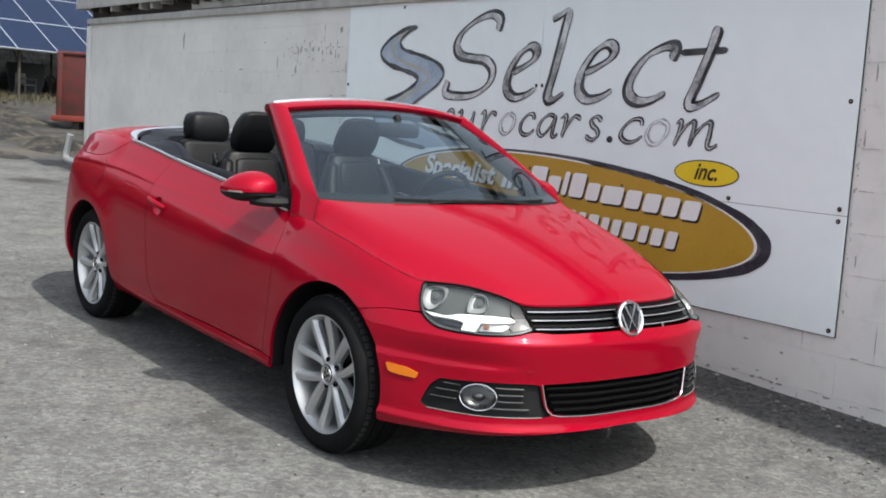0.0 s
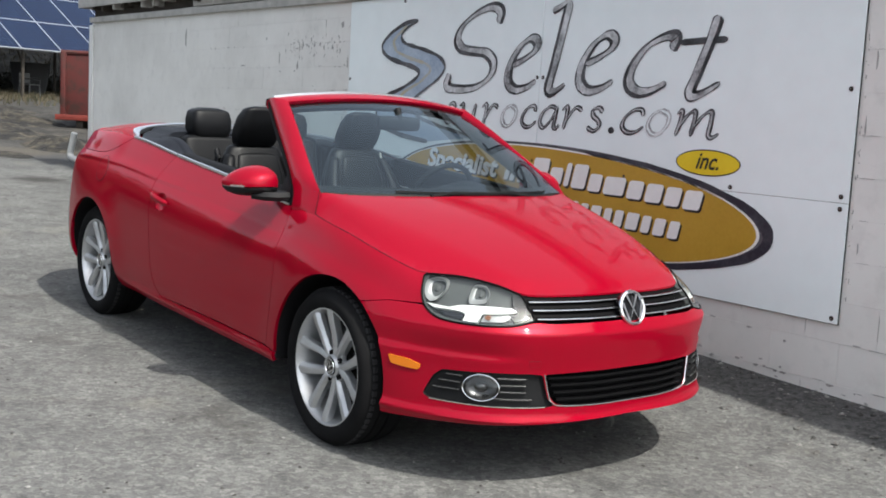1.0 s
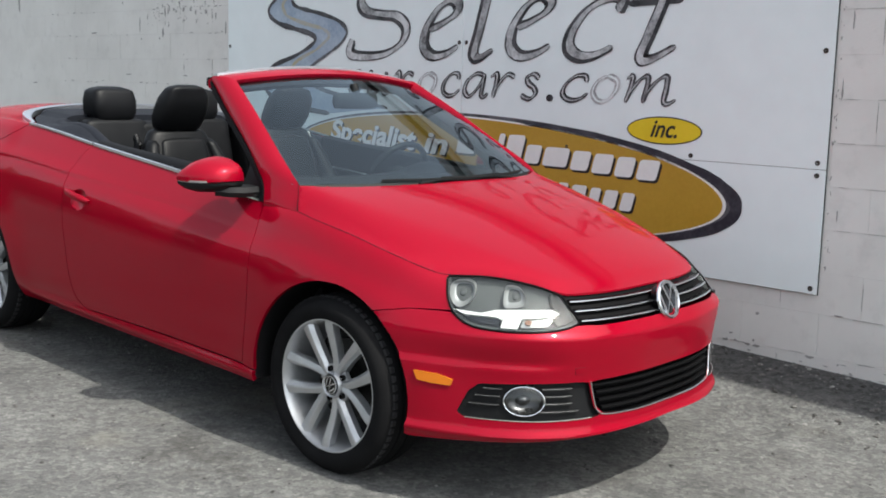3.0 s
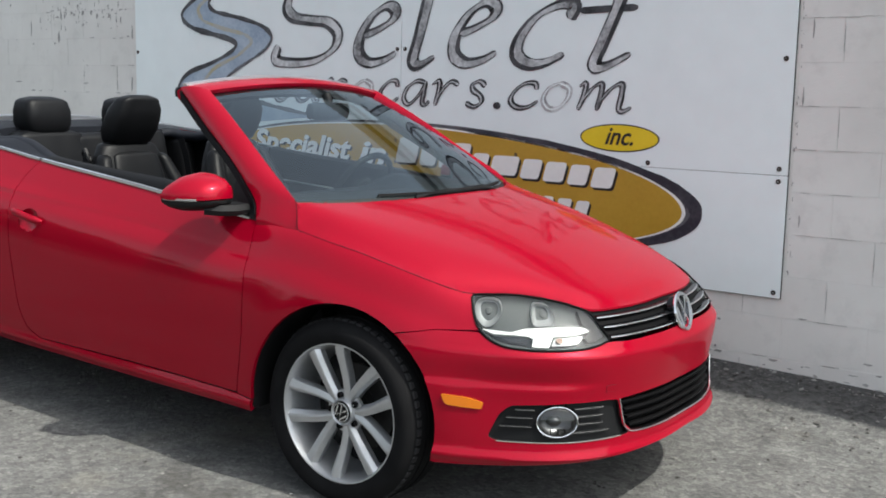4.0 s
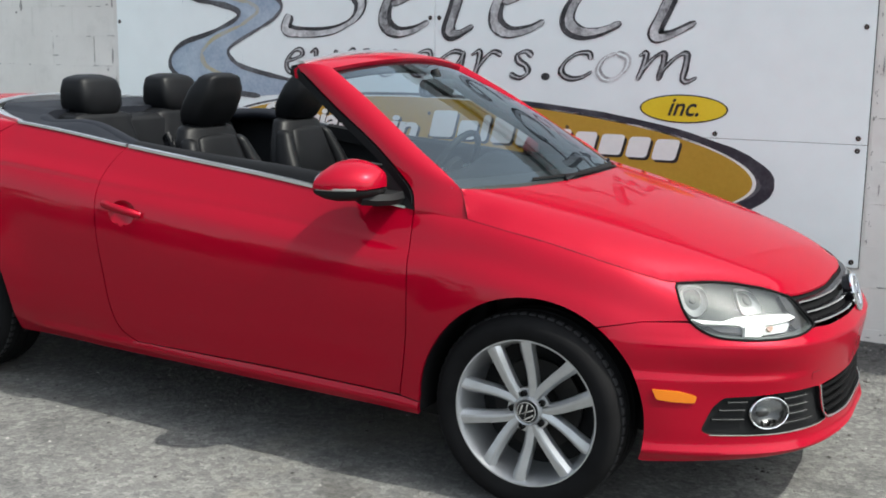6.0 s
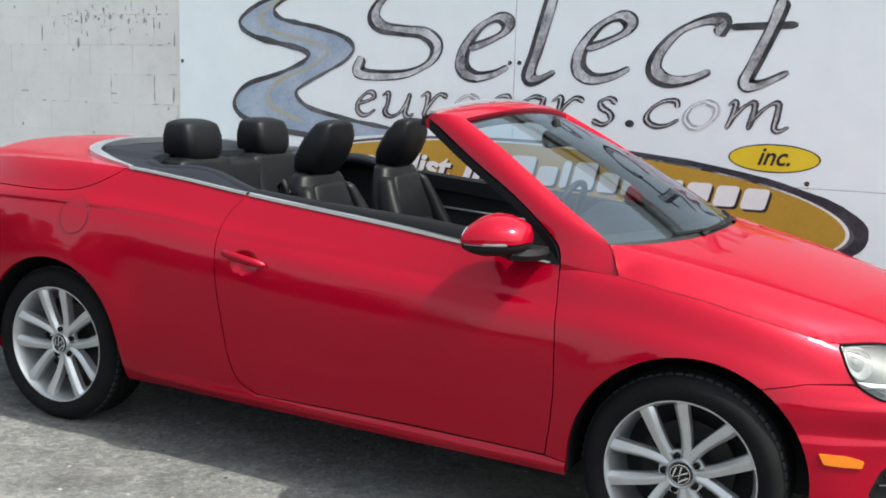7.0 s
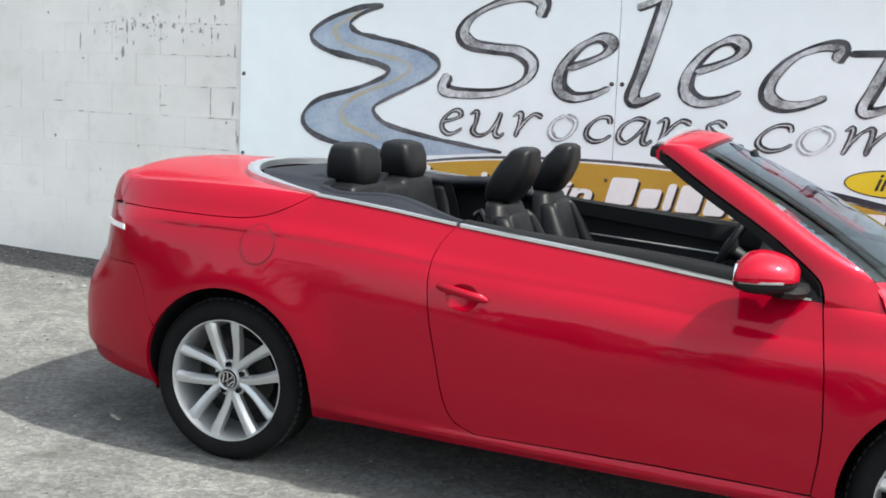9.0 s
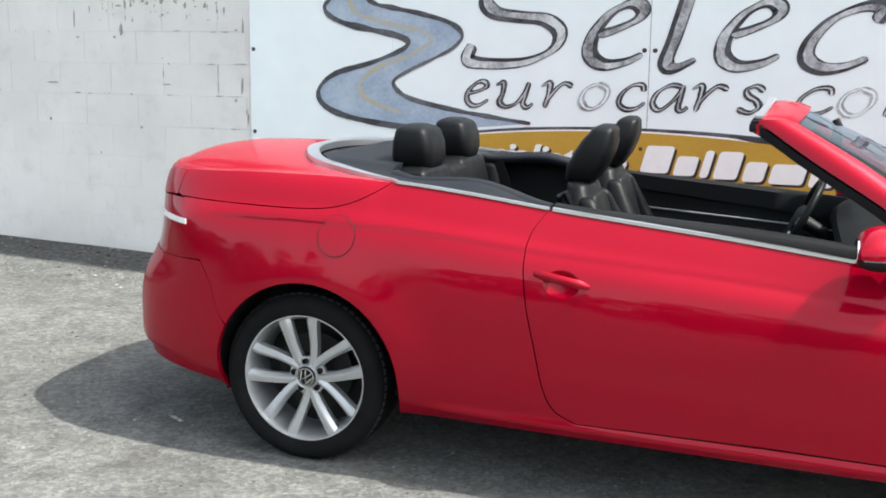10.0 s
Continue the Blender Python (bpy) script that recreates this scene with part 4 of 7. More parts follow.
def down_pipe():
    x0, y0 = -9.6, 2.35
    g = ground_z(x0, y0)
    p = thing("bent_pipe", "bent white plastic pipe lying at the wall's corner", "pipe")
    path = curve([(x0, y0, g + 0.42), (x0 - 0.05, y0 - 0.02, g + 0.25), (x0 - 0.06, y0 - 0.04, g + 0.10), (x0 + 0.06, y0 - 0.02, g + 0.05), (x0 + 0.35, y0 + 0.02, g + 0.045)], 5)
    part("pipe", tube(path, 0.045, 12, up=(0, 1, 0)), plain("white_pipe", (0.5, 0.5, 0.48), 0.5), p)


down_pipe()


def dumpster():
    x0, y0 = -17.9, 4.95
    g = ground_z(x0, y0)
    d = thing("dumpster", "rusty red steel dumpster with ribbed sides", "dumpster", pose(x0, y0, g, 0, 0, -32))
    w, ln, h = 2.2, 4.5, 1.62
    part("end_panel", box(bmesh.new(), (-0.03, 0, 0.22), (0.03, w, h), 0.006), RUST_RED, d)
    part("far_panel", box(bmesh.new(), (-ln - 0.03, 0, 0.22), (-ln + 0.03, w, h), 0.006), RUST_RED, d)
    part("side_panel", box(bmesh.new(), (-ln, -0.03, 0.22), (0, 0.03, h), 0.006), RUST_RED, d)
    part("side_panel", box(bmesh.new(), (-ln, w - 0.03, 0.22), (0, w + 0.03, h), 0.006), RUST_RED, d)
    part("floor", box(bmesh.new(), (-ln, 0, 0.22), (0, w, 0.28), 0.0), RUST_RED, d)
    part("top_rail", tube([(0.02, -0.05, h), (0.02, w + 0.05, h)], 0.05, 8), RUST_RED, d)
    part("side_rail", tube([(0.0, 0, h), (-ln, 0, h)], 0.05, 8), RUST_RED, d)
    for y in (0.02, 0.75, 1.45, w - 0.02):
        part("rib", box(bmesh.new(), (0.03, y - 0.05, 0.22), (0.12, y + 0.05, h), 0.008), RUST_RED, d)
    for k in range(7):
        part("rib", box(bmesh.new(), (-0.3 - 0.62 * k, -0.12, 0.22), (-0.2 - 0.62 * k, -0.03, h), 0.008), RUST_RED, d)
    part("bottom_beam", box(bmesh.new(), (0.0, -0.12, 0.16), (0.22, w + 0.1, 0.28), 0.01), plain("orange_red_paint", (0.14, 0.018, 0.010), 0.6, var=0.3), d)
    part("skid", box(bmesh.new(), (-ln, 0.3, 0.0), (0.1, 0.45, 0.22), 0.01), DARK_WOOD, d)
    part("skid", box(bmesh.new(), (-ln, w - 0.45, 0.0), (0.1, w - 0.3, 0.22), 0.01), DARK_WOOD, d)


dumpster()


def solar_array():
    """Rows of blue panels on a tilted rack with posts."""
    h, up = RACK_H, RACK_UP
    n = h.cross(up).normalized()
    at = Vector((-34.2, 8.4, 2.93)) + h * 0.57
    a = thing("solar_array", "tilted rack of blue solar panels on posts", "solar panels")
    W_, H_ = 1.64, 2.02
    def slab(u0, u1, v0, v1, d0, d1):
        bm = bmesh.new()
        m = Matrix((h, up, n)).transposed().to_4x4()
        m.translation = at
        return box(bm, (u0, v0, d0), (u1, v1, d1), 0.0, m=m)
    for i in range(-5, 5):
        for j in range(5):
            part("panel", slab(i * W_ + 0.02, (i + 1) * W_ - 0.02, j * H_ + 0.02, (j + 1) * H_ - 0.02, -0.015, 0.015), CELL, a)
    for i in range(-5, 6):
        part("rail", slab(i * W_ - 0.024, i * W_ + 0.024, 0, 5 * H_, -0.03, 0.022), FRAME_AL, a)
    for j in range(6):
        part("cross_rail", slab(-5 * W_, 5 * W_, j * H_ - 0.024, j * H_ + 0.024, -0.028, 0.024), FRAME_AL, a)
    for i in (-4.2, -2.0, 0.2, 2.4, 4.4):
        for v in (0.5, 4.6):
            p = at + h * (i * W_) + up * v - n * 0.05
            part("post", tube([(p.x, p.y, ground_z(p.x, p.y) - 0.2), p], 0.06, 8, up=(1, 0, 0)), DARK_WOOD, a)
        p0 = at + h * (i * W_) + up * 1.7 - n * 0.05
        f = at + h * (i * W_) + up * 0.5
        part("brace", tube([(f.x, f.y, f.z - 0.8), p0], 0.04, 8, up=(1, 0, 0)), DARK_WOOD, a)


solar_array()


def tub_and_chair():
    x, y = -38.0, 10.35
    g = ground_z(x, y)
    t = thing("black_tub", "open black plastic tub under the solar panels", "tub", pose(x, y, g, 0, 0, 20))
    rings = [[(r * a * math.copysign(abs(math.cos(k)) ** 0.6, math.cos(k)), r * math.copysign(abs(math.sin(k)) ** 0.6, math.sin(k)), z) for k in np.linspace(0, 2 * math.pi, 28, endpoint=False)] for r, z, a in ((0.85, 0.0, 0.8), (1.05, 0.8, 0.8), (1.12, 1.32, 0.8), (1.16, 1.36, 0.8), (1.08, 1.32, 0.8), (1.0, 0.4, 0.8))]
    rings = [[(0.62 * a, 0.62 * b, 0.9 * c) for a, b, c in q] for q in rings]
    part("shell", loft(rings, False), DULL_BLACK, t)
    x, y = -36.9, 10.0
    g = ground_z(x, y)
    c = thing("plastic_chair", "white resin garden chair in the grass, coloured grey for the panels' shade", "chair", pose(x, y, g, 0, 0, 115))
    part("seat", box(bmesh.new(), (-0.26, -0.28, 0.40), (0.26, 0.28, 0.44), 0.02), SHADED_RESIN, c)
    for sx_ in (-0.24, 0.24):
        for sy_ in (-0.26, 0.26):
            part("leg", tube([(sx_ * 1.1, sy_ * 1.12, 0), (sx_, sy_, 0.42)], 0.028, 8, up=(1, 0, 0)), SHADED_RESIN, c)
        part("arm", tube([(sx_, -0.28, 0.44), (sx_ * 1.05, -0.30, 0.64), (sx_ * 1.05, 0.28, 0.66)], 0.025, 8), SHADED_RESIN, c)
    part("back", box(bmesh.new(), (-0.25, 0.26, 0.46), (0.25, 0.30, 0.85), 0.015), SHADED_RESIN, c)


tub_and_chair()


def soil_material():
    m, nt, b = nodes_of("heaped_soil")
    p = world_pos(nt)
    c = ramp(nt, noise_tex(nt, 1.8, 8, 0.78, p), [(0.42, (0.008, 0.0075, 0.007)), (0.50, (0.026, 0.023, 0.018)), (0.60, (0.075, 0.064, 0.047))])
    c = mix(nt, c, ramp(nt, noise_tex(nt, 9, 8, 0.8, p), [(0.38, (0.25,) * 3), (0.62, (1.6,) * 3)]), 1.0, "MULTIPLY")
    nt.links.new(c, b.inputs["Base Color"])
    b.inputs["Roughness"].default_value = 0.95
    bump(nt, b, noise_tex(nt, 18, 6, 0.7, p), 0.04)
    return m


def dirt_heaps():
    """Low heaps of turned soil on the yard past the building's corner."""
    mat = soil_material()
    for x0, y0, rx, ry_, tall in ((-12.1, 3.15, 1.5, 0.8, 0.15), (-15.6, 2.9, 2.4, 1.0, 0.14), (-19.5, 4.3, 2.2, 1.2, 0.13), (-10.6, 1.75, 0.7, 0.35, 0.04), (-24.5, 5.2, 2.4, 1.2, 0.12)):
        def rise(u, v):
            a, r = 2 * math.pi * u, v
            x, y = x0 + rx * r * math.cos(a), y0 + ry_ * r * math.sin(a)
            n = noise.noise(Vector((x * 1.6, y * 1.6, 4.0))) + 0.8 * noise.noise(Vector((x * 5.1, y * 5.1, 9.0)))
            return (x, y, ground_z(x, y) - 0.02 + (tall * (1 - r * r) * (1 + 0.7 * n) + 0.015) * (1 - r ** 6))
        heap = part("dirt_heap", grid(rise, 80, 26, True), mat, angle=None)
        tagged(heap, "low heap of brown soil with dark damp patches", "soil", "heaps behind the building")


dirt_heaps()


def dry_grass():
    """Tufts of dry and green blades on the far bank."""
    rng = random.Random(11)
    verts, faces = [], []
    for k in range(5200):
        x, y = rng.uniform(-48, -27.5), rng.uniform(4.5, 17)
        if rng.random() > 0.35 + 0.65 * (x < -31):
            continue
        z = ground_z(x, y)
        for b in range(4):
            a, hh, ln = rng.uniform(0, 6.28), rng.uniform(0.06, 0.26), rng.uniform(0.02, 0.14)
            dx, dy = math.cos(a), math.sin(a)
            i = len(verts)
            verts += [(x - dy * 0.014, y + dx * 0.014, z - 0.01), (x + dy * 0.014, y - dx * 0.014, z - 0.01), (x + dx * ln, y + dy * ln, z + hh)]
            faces.append((i, i + 1, i + 2))
    me = bpy.data.meshes.new("dry_grass")
    me.from_pydata(verts, [], faces)
    m, nt, b = nodes_of("dry_grass")
    r = nt.nodes.new("ShaderNodeNewGeometry").outputs["Random Per Island"]
    nt.links.new(ramp(nt, r, [(0.1, (0.025, 0.03, 0.012)), (0.45, (0.06, 0.05, 0.025)), (0.9, (0.10, 0.078, 0.045))]), b.inputs["Base Color"])
    b.inputs["Roughness"].default_value = 0.8
    me.materials.append(m)
    tagged(new("dry_grass", me), "patchy dry grass on the far bank", "grass", kind="stuff")


dry_grass()


def dark_hedge():
    """Low scrub behind the rack, also a dark backing for the shade there: many small leaves."""
    rng = random.Random(31)
    verts, faces = [], []
    for k in range(9000):
        x, y = rng.gauss(-40.4, 0.45), rng.uniform(5.5, 15.5)
        top = 0.75 + 0.30 * noise.noise(Vector((y * 0.9, 3.0, 0.0)))
        z = ground_z(x, y) + rng.uniform(0, max(0.3, top * (1 - min(1, abs(x + 40.4) / 1.3) ** 2)))
        a, b, ln = rng.uniform(0, 6.28), rng.uniform(-0.8, 0.9), rng.uniform(0.08, 0.16)
        d = Vector((math.cos(a) * math.cos(b), math.sin(a) * math.cos(b), math.sin(b)))
        s = d.cross(Vector((rng.uniform(-1, 1), rng.uniform(-1, 1), 1))).normalized() * ln * 0.4
        p = Vector((x, y, z))
        i = len(verts)
        verts += [p, p + d * ln * 0.5 + s, p + d * ln, p + d * ln * 0.5 - s]
        faces.append((i, i + 1, i + 2, i + 3))
    me = bpy.data.meshes.new("scrub")
    me.from_pydata([tuple(v) for v in verts], [], faces)
    m, nt, b = nodes_of("shade_toned_scrub")
    r = nt.nodes.new("ShaderNodeNewGeometry").outputs["Random Per Island"]
    # leaf colours hold the shade under the panels as well as dark green
    nt.links.new(ramp(nt, r, [(0.1, (0.012, 0.014, 0.008)), (0.9, (0.035, 0.034, 0.02))]), b.inputs["Base Color"])
    b.inputs["Roughness"].default_value = 0.8
    me.materials.append(m)
    tagged(new("scrub", me), "low scrub, coloured dark to stand in for the shade under the panels too", "scrub", kind="stuff")


dark_hedge()


def far_and_dimming_woods():
    """A belt of trees across the road, seen mirrored in the car's flank, and unseen ones added westward: trunks and
    many small leaf clumps.
    """
    rng = random.Random(41)
    verts, faces = [], []
    for k in range(110):
        # from k = 75: unseen trees added westward to darken the flank's slanting reflections
        x, y = (rng.uniform(-50, 75), rng.uniform(-50, -36)) if k < 75 else (rng.uniform(-52, -38), rng.uniform(-38, -2))
        g, tall, wide = ground_z(x, y), rng.uniform(5.0, 10.5), rng.uniform(1.8, 3.4)
        i = len(verts)
        for z, r in ((g - 0.3, 0.28), (g + tall * 0.75, 0.08)):
            verts += [(x + r * math.cos(a), y + r * math.sin(a), z) for a in (0, 1.57, 3.14, 4.71)]
        faces += [(i + j, i + (j + 1) % 4, i + 4 + (j + 1) % 4, i + 4 + j) for j in range(4)]
        for b in range(260):
            t = rng.random()
            rad = wide * (0.25 + math.sin(math.pi * min(1, t * 0.9 + 0.1))) * rng.uniform(0.3, 1.0)
            a, ln = rng.uniform(0, 6.28), rng.uniform(0.25, 0.55)
            p = Vector((x + rad * math.cos(a), y + rad * math.sin(a), g + tall * (0.08 + 0.92 * t)))
            d = Vector((rng.gauss(0, 1), rng.gauss(0, 1), rng.gauss(0, 0.7))).normalized() * ln
            q = d.cross(Vector((rng.gauss(0, 1), rng.gauss(0, 1), rng.gauss(0, 1)))).normalized() * ln * 0.7
            i = len(verts)
            verts += [tuple(p - d), tuple(p + q), tuple(p + d), tuple(p - q)]
            faces.append((i, i + 1, i + 2, i + 3))
    me = bpy.data.meshes.new("far_and_dimming_woods")
    me.from_pydata(verts, [], faces)
    m, nt, b = nodes_of("spring_foliage")
    r = nt.nodes.new("ShaderNodeNewGeometry").outputs["Random Per Island"]
    nt.links.new(ramp(nt, r, [(0.1, (0.035, 0.042, 0.02)), (0.9, (0.085, 0.085, 0.045))]), b.inputs["Base Color"])
    b.inputs["Roughness"].default_value = 0.8
    me.materials.append(m)
    tagged(new("far_and_dimming_woods", me), "belt of bare and budding trees across the road, with unseen ones added to darken the car's flank", "trees", kind="stuff")


far_and_dimming_woods()


def gravel():
    """Loose stones: scattered over the yard, thicker along the foot of the wall."""
    rng = random.Random(21)
    verts, faces = [], []
    shape = [(0.5, 0, 0), (0, 0.5, 0), (-0.5, 0, 0), (0, -0.5, 0), (0, 0, 0.42), (0, 0, -0.3)]
    tris = [(0, 1, 4), (1, 2, 4), (2, 3, 4), (3, 0, 4), (1, 0, 5), (2, 1, 5), (3, 2, 5), (0, 3, 5)]

    def stone(x, y, s):
        z = ground_z(x, y)
        a = rng.uniform(0, 6.28)
        c, sn = math.cos(a), math.sin(a)
        i = len(verts)
        k = [rng.uniform(0.7, 1.3) for _ in shape]
        for (p, q, r), f in zip(shape, k):
            verts.append((x + s * f * (p * c - q * sn), y + s * f * (p * sn + q * c), z + s * f * r * 0.6 + 0.1 * s))
        faces.extend(tuple(i + t for t in tri) for tri in tris)

    for _ in range(9000):
        x, y = rng.uniform(-6, 6.5), rng.uniform(-2.6, 1.7)
        stone(x, y, 0.005 + 0.016 * rng.random() ** 3)
    for _ in range(8000):
        x = rng.uniform(-7.5, 6.5)
        stone(x, 1.79 - 0.0441 * x - 0.62 * rng.random() ** 1.6, 0.006 + 0.032 * rng.random() ** 5)
    me = bpy.data.meshes.new("gravel")
    me.from_pydata(verts, [], faces)
    m, nt, b = nodes_of("loose_gravel")
    r = nt.nodes.new("ShaderNodeNewGeometry").outputs["Random Per Island"]
    nt.links.new(ramp(nt, r, [(0.1, (0.035, 0.033, 0.031)), (0.5, (0.10, 0.096, 0.09)), (0.88, (0.17, 0.165, 0.155)), (1.0, (0.30, 0.295, 0.28))]), b.inputs["Base Color"])
    b.inputs["Roughness"].default_value = 0.9
    me.materials.append(m)
    tagged(new("gravel", me), "loose gravel strewn over the yard", "gravel", kind="stuff")


gravel()
# ---- the car's outer surface ----
# Car frame: x ahead from the rear axle, y to its left, z up from the ground.
WB, HUB_Z, HUB_Y, TYRE_R = 2.578, 0.315, 0.80, 0.322
_plan = np.array(curve([(3.465, 0.0), (3.458, 0.2), (3.405, 0.42), (3.32, 0.575), (3.19, 0.69), (3.02, 0.775), (2.82, 0.826), (2.578, 0.852), (2.3, 0.858), (1.8, 0.862), (1.2, 0.866),
                        (0.6, 0.872), (0.1, 0.876), (-0.2, 0.866), (-0.42, 0.84), (-0.60, 0.782), (-0.74, 0.695), (-0.845, 0.56), (-0.90, 0.4), (-0.928, 0.2), (-0.935, 0.0)], 10))
_arc = np.r_[0, np.cumsum(np.hypot(*np.diff(_plan, axis=0).T))]
S_END = float(_arc[-1])
_tan = np.gradient(_plan, _arc, axis=0)
_tan /= np.hypot(*_tan.T)[:, None]


def sx(x):
    """The length along the outline, from the nose round to the tail, where it passes x."""
    return float(np.interp(-x, -_plan[:, 0], _arc))


def sy(y):
    """The same for a place on the front, by its distance from the middle."""
    n = 60
    return float(np.interp(y, _plan[:n, 1], _arc[:n]))


def ry(y):
    """The same on the tail."""
    n = 70
    return float(np.interp(y, _plan[-n:, 1][::-1], _arc[-n:][::-1]))


z_top = knots((3.46, 0.715), (3.35, 0.722), (3.2, 0.738), (3.0, 0.768), (2.7, 0.835), (2.32, 0.897), (2.12, 0.905), (1.5, 0.957), (0.86, 1.009), (0.55, 1.040), (0.29, 1.058), (0.05, 1.063), (-0.2, 1.058), (-0.5, 1.042), (-0.75, 1.030), (-0.97, 1.03))
_side = knots((-0.05, -0.185), (0.0, -0.134), (0.05, -0.104), (0.10, -0.077), (0.145, -0.045), (0.18, -0.029), (0.25, -0.016), (0.34, -0.007), (0.44, -0.002), (0.54, 0.0), (0.62, -0.003), (0.68, -0.010), (0.74, -0.026), (0.80, -0.06), (0.88, -0.13))
_front = knots((0.10, -0.22), (0.16, -0.13), (0.19, -0.075), (0.235, -0.02), (0.28, 0.0), (0.33, -0.003), (0.37, -0.009), (0.45, -0.015), (0.51, -0.009), (0.57, -0.002), (0.598, -0.001), (0.613, -0.010), (0.65, -0.034), (0.69, -0.068), (0.73, -0.115), (0.78, -0.19))
_rear = knots((0.15, -0.16), (0.22, -0.09), (0.28, -0.045), (0.325, -0.026), (0.345, -0.006), (0.40, 0.0), (0.5, 0.002), (0.56, -0.004), (0.62, -0.022), (0.68, -0.052), (0.75, -0.076), (0.82, -0.084), (0.9, -0.088), (0.97, -0.098), (1.01, -0.111), (1.05, -0.140))
ARCHES = ((0.022, 0.322, 0.366), (2.592, 0.328, 0.366))


def smooth01(t):
    t = min(1.0, max(0.0, t))
    return t * t * (3 - 2 * t)


def inset(s, z):
    x, y = np.interp(s, _arc, _plan[:, 0]), np.interp(s, _arc, _plan[:, 1])
    wf = smooth01((x - 2.86) / 0.5) if x > 1 else 0.0
    wr = smooth01((-0.45 - x) / 0.42) if x < 1 else 0.0
    d = 0.0
    if wf < 1 and wr < 1:
        h = z_top(x) - z
        k = 0.80 if x > 2.3 else 0.80 + 0.28 * smooth01((2.3 - x) / 0.9)
        g = _side(h)
        # a soft crease below the belt, with a shallow hollow under it
        c = h - (0.100 + 0.048 * smooth01((2.1 - x) / 2.2))
        if c > 0:
            g -= 0.0070 * smooth01(c / 0.018) * math.exp(-((c / 0.065) ** 2)) * smooth01((2.35 - x) / 0.45) * smooth01((x + 0.55) / 0.3)
        # the fender's and the lid's shoulders roll over to meet the hood and the deck
        roll = smooth01((x - 2.10) / 0.15) + 0.8 * smooth01((0.30 - x) / 0.12) * smooth01((x + 0.45) / 0.35)
        if roll > 0 and h > 0:
            g += 0.013 * roll * (h / 0.05) * math.exp(1 - h / 0.05)
        d += (g * (k if h < 0.35 else 1.0 if h > 0.5 else k + (1 - k) * (h - 0.35) / 0.15)) * (1 - wf - wr)
    if wf > 0:
        d += _front(z) * wf
    if wr > 0:
        d += _rear(z) * wr
    # swage under the headlight, ledge above the fog lamp, lip at the bumper's foot
    if s < 1.35:
        near = 1 - smooth01((s - 1.02) / 0.25)
        if z > 0.488:
            d -= 0.009 * smooth01((z - 0.488) / 0.026) * math.exp(-((max(0.0, z - 0.51) / 0.055) ** 2)) * smooth01((s - 0.45) / 0.2) * near
        d -= 0.0035 * smooth01((z - 0.600) / 0.016) * smooth01((s - 0.35) / 0.12) * near
        d += 0.013 * math.exp(-(((z - 0.272) / 0.017) ** 2)) * near
    # rounded sill below the door
    d += 0.013 * math.exp(-(((z - 0.280) / 0.020) ** 2)) * smooth01((x - 0.42) / 0.15) * smooth01((2.30 - x) / 0.10)
    for cx, cz, r in ARCHES:
        q = math.hypot(x - cx, z - cz) - r
        if z > 0.1 and abs(x - cx) < 0.6:
            d += 0.013 * math.exp(-((q / 0.11) ** 2)) * (0.4 + 0.6 * smooth01((z - 0.15) / 0.3))
    return d


def skin(s, z, off=0.0):
    """Point on the body at the length s (negative: the car's left) and the height z, off metres proud of it."""
    left = s < 0
    a = min(abs(s), S_END)
    x, y = np.interp(a, _arc, _plan[:, 0]), np.interp(a, _arc, _plan[:, 1])
    tx, ty = np.interp(a, _arc, _tan[:, 0]), np.interp(a, _arc, _tan[:, 1])
    n = math.hypot(tx, ty)
    nx, ny = ty / n, -tx / n
    d = inset(a, z) + off
    y = y + ny * d
    return (x + nx * d, y if left else -y, z), (nx, ny if left else -ny, 0.0)


def on_skin(off=0.0):
    def place(s, z):
        p, n = skin(s, z, off)
        q = skin(s, z + 0.004, off)[0]
        r = skin(s, z - 0.004, off)[0]
        up = Vector(q) - Vector(r)
        n = Vector(n)
        n = (n - up * (n.dot(up) / up.length_squared)).normalized()
        return p, n

    return place


_hc = knots((2.30, 1.02), (2.45, 1.000), (2.7, 0.956), (3.0, 0.878), (3.2, 0.806), (3.30, 0.758), (3.36, 0.722), (3.45, 0.65))
_hr = knots((2.26, 0.988), (2.32, 0.975), (2.5, 0.945), (2.75, 0.898), (3.0, 0.838), (3.2, 0.775), (3.32, 0.722))


def hood_z(x, y):
    """Flat-crowned between two ridges that run from the windscreen's corners to the grille; the rim is bent down apart."""
    a, yr = abs(y), 0.672 - 0.26 * (x - 2.28)
    if a < yr:
        return _hr(x) + (_hc(x) - _hr(x)) * (1 - (a / yr) ** 2)
    return _hr(x) - 0.75 * (a - yr) - 1.2 * (a - yr) ** 2


_deck = knots((0.40, 1.07), (0.2, 1.085), (-0.1, 1.098), (-0.4, 1.102), (-0.60, 1.098), (-0.70, 1.094), (-0.78, 1.08), (-0.86, 1.05), (-0.97, 1.0))


def deck_z(x, y):
    """The trunk lid's top."""
    p = skin(sx(x), z_top(x))[0]
    yt = max(0.05, abs(p[1]))
    return _deck(x) - (_deck(x) - z_top(x)) * min(1.15, abs(y) / yt) ** 2.6


def on_deck(off=0.0):
    def place(x, y):
        z, e = deck_z(x, y), 0.006
        n = Vector((deck_z(x - e, y) - deck_z(x + e, y), deck_z(x, y - e) - deck_z(x, y + e), 2 * e)).normalized()
        return Vector((x, y, z)) + n * off, n

    return place


